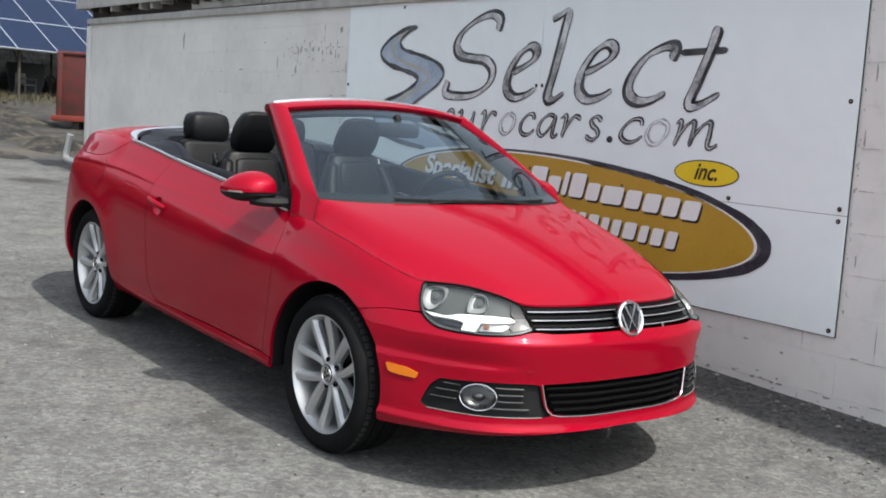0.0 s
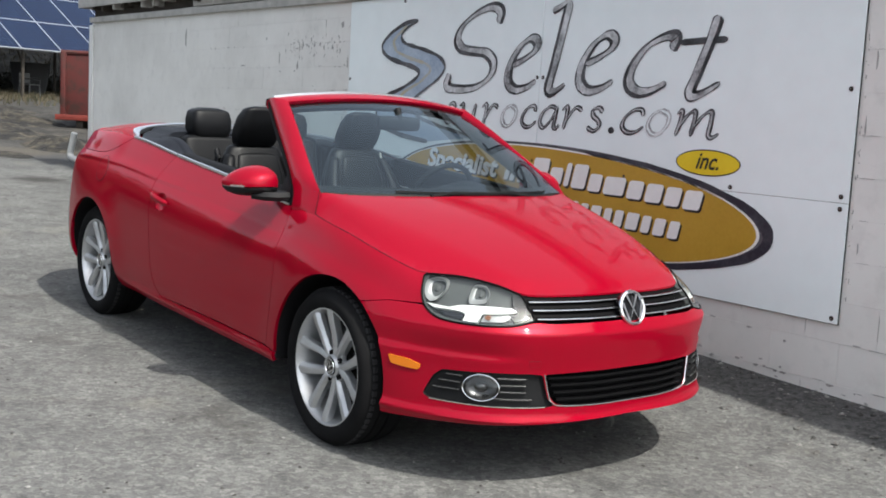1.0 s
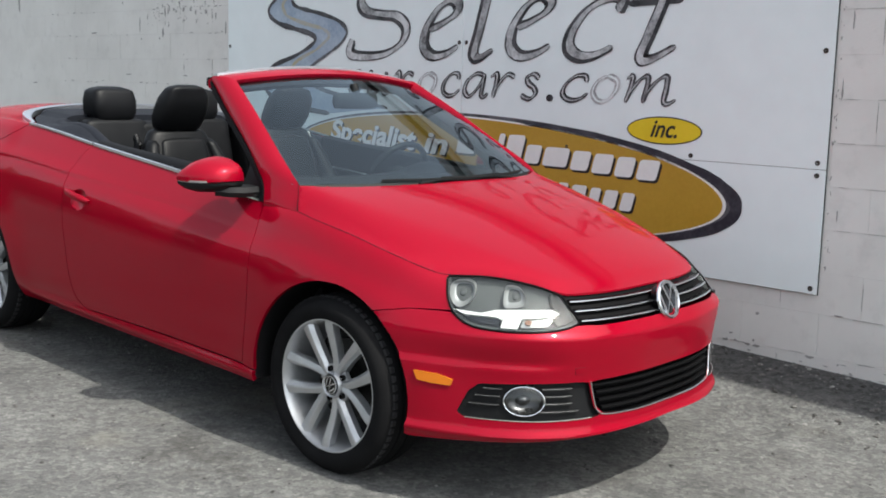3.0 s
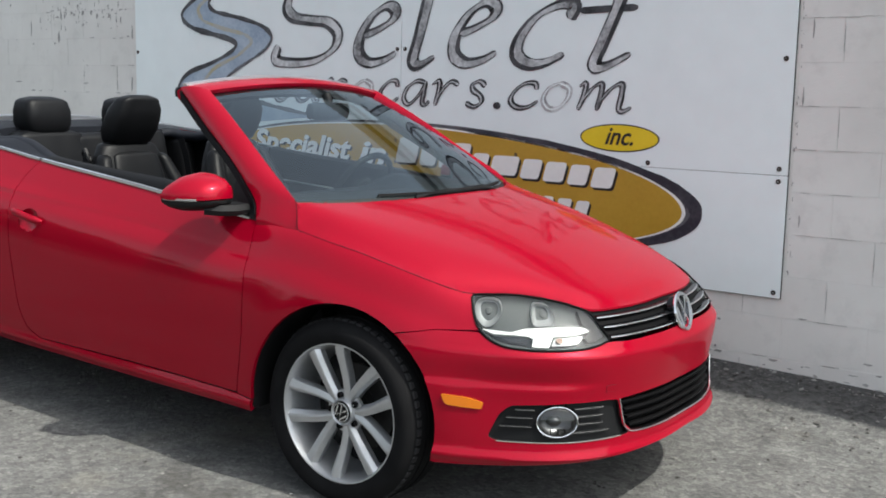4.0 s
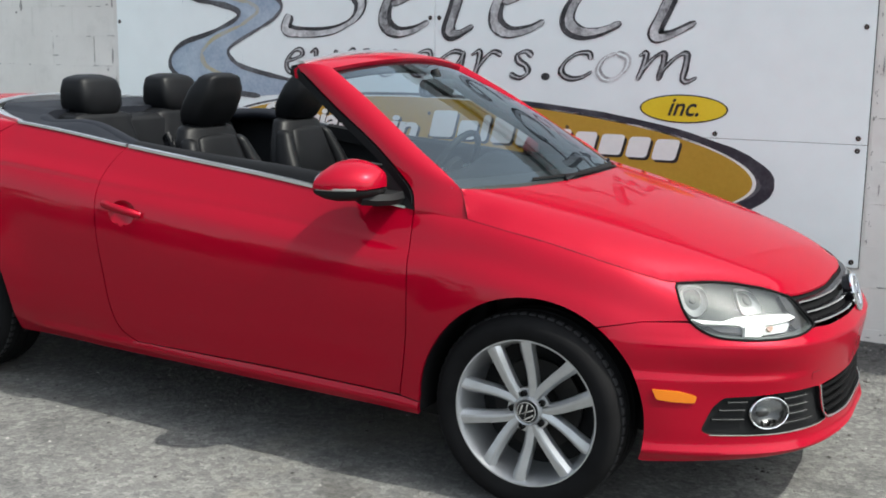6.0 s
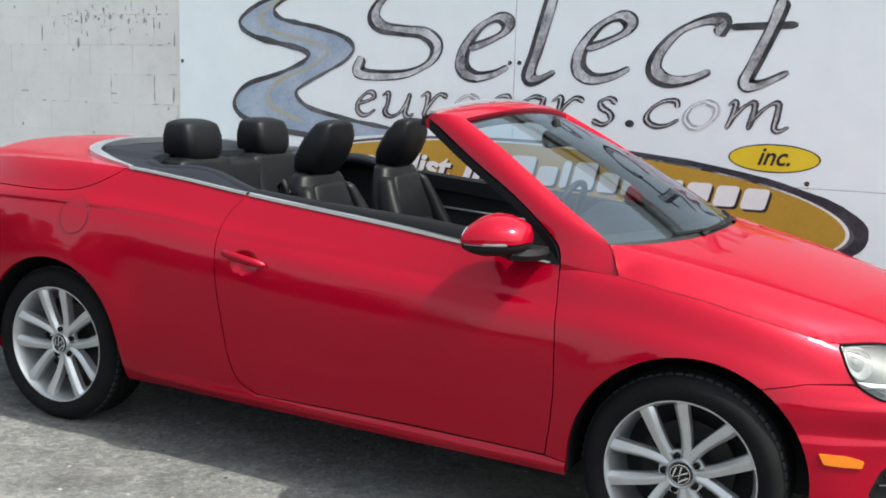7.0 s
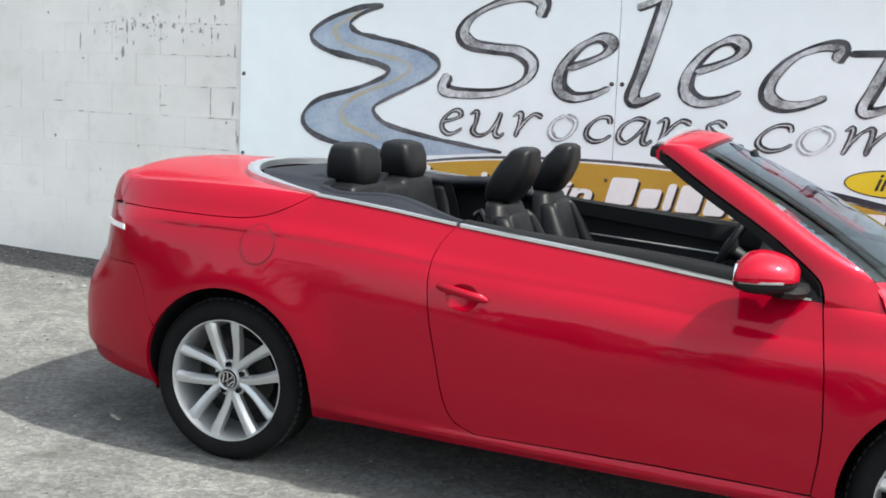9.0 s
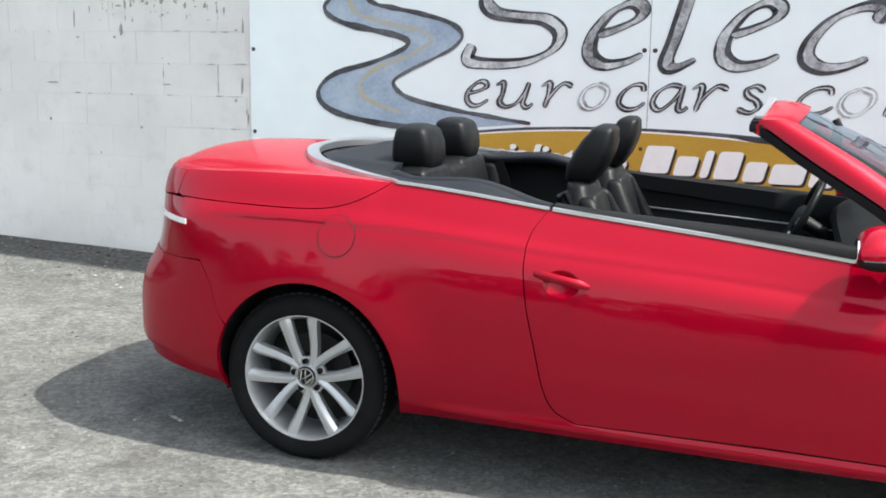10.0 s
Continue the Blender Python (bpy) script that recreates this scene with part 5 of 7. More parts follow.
def arch(k, a0, a1, n=22, grow=0.0):
    cx, cz, r = ARCHES[k]
    return [(cx + (r + grow) * math.cos(radians(a0 + (a1 - a0) * i / n)), cz + (r + grow) * math.sin(radians(a0 + (a1 - a0) * i / n))) for i in range(n + 1)]


def dense(points, step=0.03):
    out = []
    for i, p in enumerate(points):
        q = points[(i + 1) % len(points)]
        n = max(1, int(math.hypot(q[0] - p[0], q[1] - p[1]) / step))
        out += [(p[0] + (q[0] - p[0]) * k / n, p[1] + (q[1] - p[1]) * k / n) for k in range(n)]
    return out


def side_poly(points, sign):
    """An outline in (x, z) on one side of the car; sign 1 is its right."""
    return [(sign * sx(x), z) for x, z in dense(points)]


def pad(sections, n=28, power=3.2, tilt=0.0):
    """A cushion: sections of (centre x, y, z, half depth, half width) from below upward; its ends are rounded off."""
    rings = []
    sec = [np.array(q, float) for q in sections]
    first, last = sec[0].copy(), sec[-1].copy()
    full = []
    for k in (0.45, 0.8, 0.95):
        q = first.copy()
        q[3:] *= k
        q[:3] += (sec[0][:3] - sec[1][:3]) / max(1e-6, np.linalg.norm(sec[0][:3] - sec[1][:3])) * min(first[3], 0.035) * (1 - (1 - math.sqrt(1 - k * k)))
        full.append(q)
    full += sec
    for k in (0.95, 0.8, 0.45):
        q = last.copy()
        q[3:] *= k
        q[:3] += (sec[-1][:3] - sec[-2][:3]) / max(1e-6, np.linalg.norm(sec[-1][:3] - sec[-2][:3])) * min(last[3], 0.035) * math.sqrt(1 - k * k)
        full.append(q)
    for q in full:
        ring = []
        for j in range(n):
            a = 2 * math.pi * j / n
            c, s = math.cos(a), math.sin(a)
            ring.append((q[0] + q[3] * math.copysign(abs(c) ** (2 / power), c), q[1] + q[4] * math.copysign(abs(s) ** (2 / power), s), q[2]))
        rings.append(ring)
    return loft(rings)
# ---- the car ----
STRIP_GREY = plain("grey_clear_plastic", (0.30, 0.30, 0.29), 0.3, 0.3, 0.1)
CAR_AT = pose(0, 0, 0, 0, 2.0, 0)
car = thing("convertible_car", "glossy red two-door convertible car with its roof folded away", "car", CAR_AT)

DOOR_FRONT = [(2.155, 0.313), (2.165, 0.42), (2.166, 0.526), (2.150, 0.704), (2.121, 0.902)]
DOOR_REAR = [tuple(p) for p in curve([(0.868, 1.010), (0.818, 0.934), (0.808, 0.839), (0.830, 0.693), (0.870, 0.545), (0.908, 0.409), (0.955, 0.335), (1.03, 0.303)], 5)]
LID_LINE = [tuple(p) for p in curve([(0.287, 1.058), (0.235, 1.022), (0.15, 0.980), (0.06, 0.957), (-0.06, 0.948), (-0.247, 0.944), (-0.60, 0.938)], 5)]
TAIL_EDGE = [(-0.60, 0.934), (-0.565, 0.867), (-0.535, 0.817), (-0.47, 0.758), (-0.425, 0.716)]
BUMPER_R = [(-0.425, 0.716), (-0.375, 0.64), (-0.335, 0.54)]
def x_at(s):
    """Where along the car the outline has the length s."""
    return float(np.interp(s, _arc, _plan[:, 0]))


HOOD_SIDE = [(2.124, 0.903), (2.316, 0.896), (2.45, 0.876), (2.6, 0.853), (2.75, 0.822), (2.88, 0.792), (2.985, 0.768)]
LAMP_REAR = [(2.985, 0.768), (x_at(0.966), 0.766), (x_at(0.962), 0.738), (x_at(0.947), 0.700), (x_at(0.920), 0.665)]
BUMPER_F = [(x_at(0.920), 0.662), (2.92, 0.656), (2.803, 0.634)]


def shift(pts, dx, dz=0.0):
    return [(x + dx, z + dz) for x, z in pts]


def top_edge(x0, x1, n=14, drop=0.0):
    return [(x0 + (x1 - x0) * i / n, z_top(x0 + (x1 - x0) * i / n) - drop) for i in range(n + 1)]


def door_handle(sign, door):
    place = on_skin()
    cup = []
    for k in range(20):
        a = 2 * math.pi * k / 20
        cup.append((sign * sx(0.945 + 0.062 * math.cos(a)), 0.776 + 0.047 * math.sin(a)))
    cs, cz = sign * sx(0.945), 0.776

    def dish(s, z):
        r = min(1.0, ((s - cs) / 0.064) ** 2 + ((z - cz) / 0.048) ** 2)
        return on_skin(-0.017 * (1 - r) ** 0.8 - 0.0005)(s, z)

    part("handle_recess", panel(cup, dish, (0.008, 0.008), 0.0), RED, door)
    pts = []
    for k in range(11):
        t = k / 10
        x = 0.853 + 0.185 * t
        p, n = place(sign * sx(x), 0.803 - 0.026 * t)
        lift = 0.006 + 0.026 * math.sin(math.pi * min(1, max(0, t))) ** 0.5
        pts.append(Vector(p) + Vector(n) * lift)
    sc = [0.6, 0.9, 1, 1, 1, 1, 1, 1, 1, 0.9, 0.55]
    part("handle", tube(pts, 0.0125, 10, up=(0, 0, 1), squash=1.25, scale=sc), RED, door, "red pull handle")


def side_mirror(sign, door):
    """Red cap over a black base with a lamp strip, on a black arm."""
    m = new("mirror")
    m.parent = door
    tagged(m, "red and black side mirror")
    xs = [1.856, 1.864, 1.888, 1.923, 1.963, 2.001, 2.030, 2.044]

    def shell(lo, hi, zoff=0.0, grow=0.0, inner=0.0):
        rings = []
        for i, x in enumerate(xs):
            t = (x - xs[0]) / (xs[-1] - xs[0])
            h = [0.036, 0.052, 0.068, 0.076, 0.072, 0.061, 0.046, 0.026][i] + grow
            w = [0.088, 0.099, 0.104, 0.104, 0.098, 0.084, 0.062, 0.030][i] + grow
            cz = 0.978 + 0.006 * t
            cy = 0.866 - 0.030 * t
            ring = []
            for k in range(25):
                a = radians(lo + (hi - lo) * k / 24)
                c, s = math.cos(a), math.sin(a)
                # the cap's crown leans inward and falls to a blunt outer end; the foot is shallow and flat
                rise = h * abs(s) ** 0.95 * (1.06 - 0.26 * c) if s > 0 else -0.66 * h * abs(s) ** 0.6
                ring.append((x, -sign * (cy + w * math.copysign(abs(c) ** 0.85, c)), cz + rise + zoff))
            rings.append(ring)
        return loft(rings)

    part("cap", shell(-3, 183), RED, m)
    part("base", shell(183, 357, -0.004, -0.003), BLACK_PLASTIC, m, "black lower housing")
    strip = [(1.873 + 0.0215 * k, -sign * (0.957 + 0.010 * math.sin(math.pi * k / 6) - 0.0055 * k), 0.971 + 0.001 * k) for k in range(7)]
    part("turn_signal", sweep(bmesh.new(), strip, [(0.004, 0.004), (0.005, 0), (0.004, -0.004), (-0.008, -0.004), (-0.008, 0.004)]), STRIP_GREY, m, "clear indicator strip")
    bm = bmesh.new()
    vs = [bm.verts.new((1.8535, -sign * (0.866 + 0.078 * math.cos(2 * math.pi * k / 24)), 0.984 + 0.040 * math.sin(2 * math.pi * k / 24))) for k in range(24)]
    f = bm.faces.new(vs)
    bmesh.ops.extrude_face_region(bm, geom=[f])
    for v in list(bm.verts)[:24]:
        v.co.x += 0.006
    bmesh.ops.recalc_face_normals(bm, faces=bm.faces[:])
    part("mirror_glass", bm, CHROME, m, "mirror glass")
    arm = [(1.975, -sign * 0.86, 0.942), (2.010, -sign * 0.825, 0.938), (2.03, -sign * 0.79, 0.938), (2.035, -sign * 0.735, 0.940)]
    part("arm", sweep(bmesh.new(), arm, [(0.036, 0.020), (0.044, 0), (0.036, -0.018), (-0.036, -0.018), (-0.044, 0), (-0.036, 0.020)]), BLACK_PLASTIC, m)


def build_sides():
    doors = {}
    for sign in (1, -1):
        put = lambda pts: side_poly(pts, sign)
        fender = DOOR_FRONT[::1] + HOOD_SIDE[1:] + LAMP_REAR[1:] + BUMPER_F[1:] + arch(1, 56, 184) + [(2.160, 0.309)]
        fender = [(x + 0.002 if abs(x - 2.15) < 0.035 and z < 0.91 else x, z) for x, z in fender]
        part("front_fender", panel(put(fender), on_skin(), (0.03, 0.010)), RED, car)
        door_p = shift(DOOR_FRONT, -0.002) + top_edge(2.119, 0.872, drop=0.0) + shift(DOOR_REAR[1:], 0.0025) + [(1.65, 0.314), (2.10, 0.311)]
        door = part("door", panel(keyhole(put(door_p), [(sign * sx(0.945 + 0.062 * math.cos(2 * math.pi * k / 20)), 0.776 + 0.047 * math.sin(2 * math.pi * k / 20)) for k in range(20)]), on_skin(), (0.03, 0.009), 0.010), RED, car)
        doors[sign] = door
        rear_q = top_edge(0.866, 0.292) + shift(LID_LINE[1:], 0.0, -0.004) + TAIL_EDGE + BUMPER_R[1:] + arch(0, 151, -13.5) + [(0.55, 0.242), (1.2, 0.250), (2.0, 0.255), (2.227, 0.256), (2.2275, 0.299), (2.155, 0.306), (1.65, 0.308)] + shift(DOOR_REAR[::-1][:-1], -0.0015, -0.003)
        part("quarter_panel", panel(put(rear_q), on_skin(), (0.03, 0.008)), RED, car)
        # dark sill under the body side
        part("underbody_edge", panel(put([(0.40, 0.275), (2.24, 0.28), (2.24, 0.19), (0.40, 0.185)]), on_skin(-0.18), (0.06, 0.05), 0.0), BLACK_PLASTIC, car)
        # fuel flap
        if sign == 1:
            ring = [(0.126 + 0.070 * math.cos(2 * math.pi * k / 40), 0.866 + 0.072 * math.sin(2 * math.pi * k / 40)) for k in range(40)]
            outer = [(sign * sx(x), z) for x, z in ring]
            flap = part("fuel_flap", panel(outer, on_skin(0.0016), (0.012, 0.012), 0.004), RED, car)
            part("flap_gap", tube([skin(a, b, 0.0006)[0] for a, b in outer], 0.0016, 6, closed=True, up=(0, 1, 0)), BLACK_PLASTIC, flap)
        # arch liners
        for k, (cx, cz, r) in enumerate(ARCHES):
            lo, hi = (-16, 196) if k == 0 else (-12, 190)

            def liner(u, v):
                a = radians(lo + (hi - lo) * u)
                x, z = cx + (r + 0.003) * math.cos(a), cz + (r + 0.003) * math.sin(a)
                return (x, -sign * (abs(skin(sx(x), max(z, 0.25))[0][1]) - 0.014 - 0.25 * v), z)

            part("arch_liner", grid(liner, 30, 3), BLACK_PLASTIC, car)
            bm = bmesh.new()
            bm.faces.new([bm.verts.new((cx + (r + 0.01) * math.cos(radians(lo + (hi - lo) * i / 30)), -sign * 0.58, cz + (r + 0.01) * math.sin(radians(lo + (hi - lo) * i / 30)))) for i in range(31)])
            part("arch_back", bm, BLACK_PLASTIC, car)
        # chrome belt on the door
        path = [Vector(skin(sign * sx(x), z)[0]) + Vector((0, 0, 0.004)) for x, z in top_edge(2.085, 0.878, 24)]
        part("chrome_trim", sweep(bmesh.new(), path, [(-0.008, -0.006), (-0.008, 0.005), (0.003, 0.007), (0.008, 0.003), (0.007, -0.006)], scale=[0.5 + 0.5 * min(1, k / 8) for k in range(25)]), SATIN, door, "bright metal belt trim")
        path = [Vector(skin(sign * sx(x), z)[0]) + Vector((0, sign * 0.048, 0.000)) for x, z in top_edge(2.10, 0.878, 24)]
        tops = [0.018 + 0.030 * smooth01((p.x - 0.88) / 1.0) for p in path]  # the lining climbs towards the mirror
        cuts = []
        for p, up in zip(path, tops):
            cuts.append([(p.x, p.y + sign * a, p.z + b) for a, b in ((-0.040, -0.04), (-0.040, 0.004), (-0.030, up * 0.7), (-0.012, up), (0.022, up), (0.038, up * 0.6), (0.042, -0.05))])
        part("window_seal", loft(cuts), TRIM_BLACK, door, "black window seal and door top")
        # inner door card
        def card(u, v):
            x = 0.86 + 1.26 * u
            z = 0.35 + (z_top(x) - 0.36) * v
            bulge = 0.03 * math.exp(-(((z - 0.78) / 0.05) ** 2))
            y = abs(skin(sx(x), z_top(x))[0][1]) - 0.075 - bulge + 0.01 * (1 - v)
            return (x, -sign * y, z)
        part("door_card", grid(card, 30, 24), TRIM_BLACK, door, "black door lining")
        path = [(0.95 + 1.05 * k / 12, -sign * (abs(skin(sx(0.95 + 1.05 * k / 12), 0.95)[0][1]) - 0.112), 0.865 - 0.03 * k / 12 - 0.05 * max(0, k / 12 - 0.7)) for k in range(13)]
        part("door_card_trim", tube(path, 0.004, 8), STRIP_GREY, door, "slim metal strip")
        pull = [(1.62, -sign * 0.672, 0.80), (1.66, -sign * 0.662, 0.803), (1.72, -sign * 0.662, 0.80), (1.75, -sign * 0.672, 0.795)]
        part("inner_handle", tube(pull, 0.009, 8), SATIN, door)
        door_handle(sign, door)
        side_mirror(sign, door)
        # black sail panel in front of the door glass
        sail = [(2.120, 0.905), (2.100, 0.965), (1.985, 1.060), (1.965, 1.03), (1.962, 0.925)]
        def sail_at(x, z, off=0.0):
            t = (z - 0.90) / 0.2
            return Vector((x, -sign * (0.752 - 0.085 * t + off), z)), Vector((0, -sign, 0.35)).normalized()
        part("sail_panel", panel(dense(sail, 0.02), sail_at, (0.03, 0.03), 0.012), BLACK_PLASTIC, door, "black mirror triangle")
    return doors


DOORS = build_sides()


def front_end():
    # bumper: one wrap-around skin with openings
    half = [(sx(x), z) for x, z in [(2.806, 0.6310)]] + [(sx(x), z) for x, z in arch(1, 55.4, -14, 14)] + [(sx(2.96), 0.236), (sx(3.1), 0.243), (sy(0.6), 0.256), (sy(0.45), 0.266), (sy(0.2), 0.277), (0.0, 0.280)]
    upper = [(0.0, 0.640), (0.2, 0.639), (0.38, 0.635), (0.44, 0.638), (0.475, 0.636), (0.542, 0.622), (0.641, 0.616), (0.744, 0.615), (0.829, 0.620), (0.881, 0.636), (0.920, 0.6585), (0.955, 0.6585), (sx(2.92), 0.6535)]
    right = upper + half
    outline = dense(right[:-1] + [(-a, b) for a, b in right[::-1]][:-1], 0.03)
    centre = rounded([(-0.402, 0.449), (-0.379, 0.362), (-0.350, 0.337), (-0.27, 0.331), (0.27, 0.331), (0.350, 0.337), (0.379, 0.362), (0.402, 0.449), (0.2, 0.456), (-0.2, 0.456)], 0.012)
    fog = lambda k: [(k * a, b) for a, b in rounded([(0.412, 0.447), (0.389, 0.360), (0.361, 0.332), (0.42, 0.325), (0.56, 0.323), (0.70, 0.325), (0.845, 0.330), (0.868, 0.343), (0.835, 0.415), (0.800, 0.443), (0.60, 0.451), (0.46, 0.451)], 0.012)]
    poly = keyhole(keyhole(keyhole(outline, dense(centre, 0.02)), dense(fog(1), 0.02)), dense(fog(-1), 0.02))
    bumper = part("front_bumper", panel(poly, on_skin(), (0.03, 0.0075), 0.0), RED, car)
    grow = lambda pts, k: [(sum(p[0] for p in pts) / len(pts) + (q[0] - sum(p[0] for p in pts) / len(pts)) * k, sum(p[1] for p in pts) / len(pts) + (q[1] - sum(p[1] for p in pts) / len(pts)) * k) for q in pts]
    wide = lambda pts, ku, kz: [(a * ku, 0.385 + (b - 0.385) * kz) for a, b in pts]
    low = part("lower_grille", panel(dense(wide(centre, 1.012, 1.05), 0.02), on_skin(-0.036), (0.025, 0.02), -0.034), GRILLE_BLACK, bumper, "black lower grille")
    for k in range(4):
        z = 0.352 + 0.0265 * k
        w = 0.345 + 0.012 * k
        path = [skin(sy(abs(y)) * (1 if y > 0 else -1), z, -0.012)[0] for y in np.linspace(w, -w, 31)]
        part("slat", sweep(bmesh.new(), path, [(-0.012, -0.005), (-0.012, 0.004), (0.002, 0.005), (0.008, 0.002), (0.008, -0.003)]), GRILLE_BLACK, low)
    for sign in (1, -1):
        pts = [(0.405, 0.449), (0.383, 0.364), (0.368, 0.344), (0.345, 0.334), (0.27, 0.330), (0.12, 0.329), (0.0, 0.329)]
        path = [skin(sign * a, b, 0.001)[0] for a, b in curve(pts, 4)]
        part("grille_edge_trim", tube(path, 0.0028, 8), CHROME, low, "chrome grille edge")
        eye = [(sign * (0.647 + 0.063 * math.cos(2 * math.pi * k / 24)), 0.392 + 0.0455 * math.sin(2 * math.pi * k / 24)) for k in range(24)]
        nest = part("fog_lamp_panel", panel(keyhole(dense(grow(fog(sign), 1.012), 0.02), eye), on_skin(-0.016), (0.025, 0.02), -0.0145), BLACK_PLASTIC, bumper, "black fog lamp surround")
        for z, a0, a1 in ((0.427, 0.585, 0.475), (0.402, 0.573, 0.475), (0.378, 0.573, 0.475), (0.352, 0.60, 0.45), (0.425, 0.722, 0.785), (0.400, 0.728, 0.812), (0.372, 0.73, 0.832)):
            path = [skin(sign * (a0 + (a1 - a0) * k / 6), z, -0.012)[0] for k in range(7)]
            part("louvre", sweep(bmesh.new(), path, [(-0.008, -0.003), (-0.008, 0.003), (0.006, 0.004), (0.008, -0.003)]), BLACK_PLASTIC, nest)
            edge_ = [skin(sign * (a0 + (a1 - a0) * k / 6), z + 0.003, -0.003)[0] for k in range(7)]
            part("louvre_edge", tube(edge_, 0.0007, 5), LOUVRE_GREY, nest)
        path = [skin(sign * (0.40 + 0.44 * k / 14), 0.3265 + 0.004 * abs(k / 14 - 0.5), 0.001)[0] for k in range(15)]
        part("fog_trim", tube(path, 0.0013, 6), STRIP_GREY, nest)
        c, n = skin(sign * 0.647, 0.392, -0.002)
        n = Vector(n)
        lamp = new("fog_lamp")
        lamp.parent = bumper
        turn = Vector((n.x, n.y, 0.16)).to_track_quat("Z", "Y").to_matrix().to_4x4()
        at = Matrix.Translation(c) @ turn

        def disc(r, depth, mat, name, dz=0.0, ring=None, shell=False):
            bm = bmesh.new()
            if ring:
                pts = [at @ Vector((r * 1.42 * math.cos(2 * math.pi * k / 36), r * math.sin(2 * math.pi * k / 36), dz)) for k in range(36)]
                sweep(bm, pts, ring_profile(ring, 8), closed=True, up=n)
            else:
                rings = []
                for rr, zz in ((r, dz), (r * 0.9, dz + depth * 0.4), (r * 0.55, dz + depth * 0.85), (0.002, dz + depth)):
                    rings.append([at @ Vector((rr * 1.42 * math.cos(2 * math.pi * k / 36), rr * math.sin(2 * math.pi * k / 36), zz)) for k in range(36)])
                bm = loft(rings, name == "bulb_cover")
            ob = part(name, bm, mat, lamp)
            ob.visible_shadow = name != "lens"

        disc(0.0475, 0, CHROME, "chrome_ring", 0.004, ring=0.0023)
        disc(0.046, -0.030, FOG_SILVER, "reflector", -0.004)
        disc(0.017, 0.016, FOG_SILVER, "bulb_cover", -0.030)
        disc(0.045, 0.008, LENS, "lens", 0.003)
        if sign == 1:
            sq = dense(rounded([(0.425, 0.477), (0.470, 0.477), (0.472, 0.500), (0.428, 0.500)], 0.006), 0.01)
            tow = part("tow_eye_cover", panel(sq, on_skin(0.0012), (0.01, 0.01), 0.003), RED, bumper)
            part("cover_gap", tube([skin(a, b, 0.0002)[0] for a, b in sq], 0.0007, 6, closed=True, up=(1, 0, 0)), BLACK_PLASTIC, tow)
        # side marker lamp
        mark = rounded([(1.022, 0.464), (1.006, 0.433), (0.955, 0.428), (0.892, 0.426), (0.886, 0.447), (0.94, 0.460)], 0.006)
        part("marker_lamp", panel([(sign * a, b) for a, b in mark], on_skin(0.006), (0.02, 0.015), 0.012), ORANGE, bumper, "amber side marker lamp")
        headlight(sign)
    # upper grille
    g = rounded([(-sy(0.468), 0.716), (-sy(0.440), 0.642), (-sy(0.2), 0.646), (0, 0.647), (sy(0.2), 0.646), (sy(0.440), 0.642), (sy(0.468), 0.716), (sy(0.2), 0.722), (0, 0.724), (-sy(0.2), 0.722)], 0.008)
    grille = part("upper_grille", panel(dense(g, 0.03), on_skin(-0.02), (0.05, 0.02), 0), GRILLE_BLACK, car, "black grille with three chrome bars")
    for z, w in ((0.708, 0.458), (0.682, 0.448), (0.654, 0.436)):
        path = [skin(sy(abs(y)) * (1 if y > 0 else -1), z - 0.002 * (abs(y) / 0.4) ** 2, -0.003)[0] for y in np.linspace(w, -w, 41)]
        bar = part("bar", sweep(bmesh.new(), path, [(-0.014, -0.003), (-0.014, 0.003), (0.0035, 0.0018), (0.0035, -0.003)]), GLOSS_BLACK, grille, "black bar")
        part("chrome_edge", sweep(bmesh.new(), path, [(0.0020, -0.0030), (0.0020, 0.0016), (0.0045, 0.0014), (0.0078, -0.0014), (0.0070, -0.0030)]), BRIGHT, bar, "bright chrome edge")
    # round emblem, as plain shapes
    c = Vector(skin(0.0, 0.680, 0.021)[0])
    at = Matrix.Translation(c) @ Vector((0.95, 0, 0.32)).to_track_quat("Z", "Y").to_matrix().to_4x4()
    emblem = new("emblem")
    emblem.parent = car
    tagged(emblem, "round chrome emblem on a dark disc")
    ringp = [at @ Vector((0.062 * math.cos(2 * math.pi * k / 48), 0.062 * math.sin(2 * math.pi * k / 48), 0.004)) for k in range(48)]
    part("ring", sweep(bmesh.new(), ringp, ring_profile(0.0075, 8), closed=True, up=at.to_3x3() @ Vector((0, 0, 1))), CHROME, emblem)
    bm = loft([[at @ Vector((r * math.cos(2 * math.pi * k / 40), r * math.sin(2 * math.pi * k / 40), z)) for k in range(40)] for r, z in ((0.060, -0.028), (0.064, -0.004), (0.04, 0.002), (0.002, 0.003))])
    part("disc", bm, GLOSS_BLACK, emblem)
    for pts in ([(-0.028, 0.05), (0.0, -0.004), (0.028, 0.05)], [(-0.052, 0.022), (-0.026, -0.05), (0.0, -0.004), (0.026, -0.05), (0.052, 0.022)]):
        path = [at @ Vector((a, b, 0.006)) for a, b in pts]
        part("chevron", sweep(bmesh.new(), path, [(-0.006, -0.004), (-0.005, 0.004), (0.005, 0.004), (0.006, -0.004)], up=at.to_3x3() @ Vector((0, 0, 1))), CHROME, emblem)


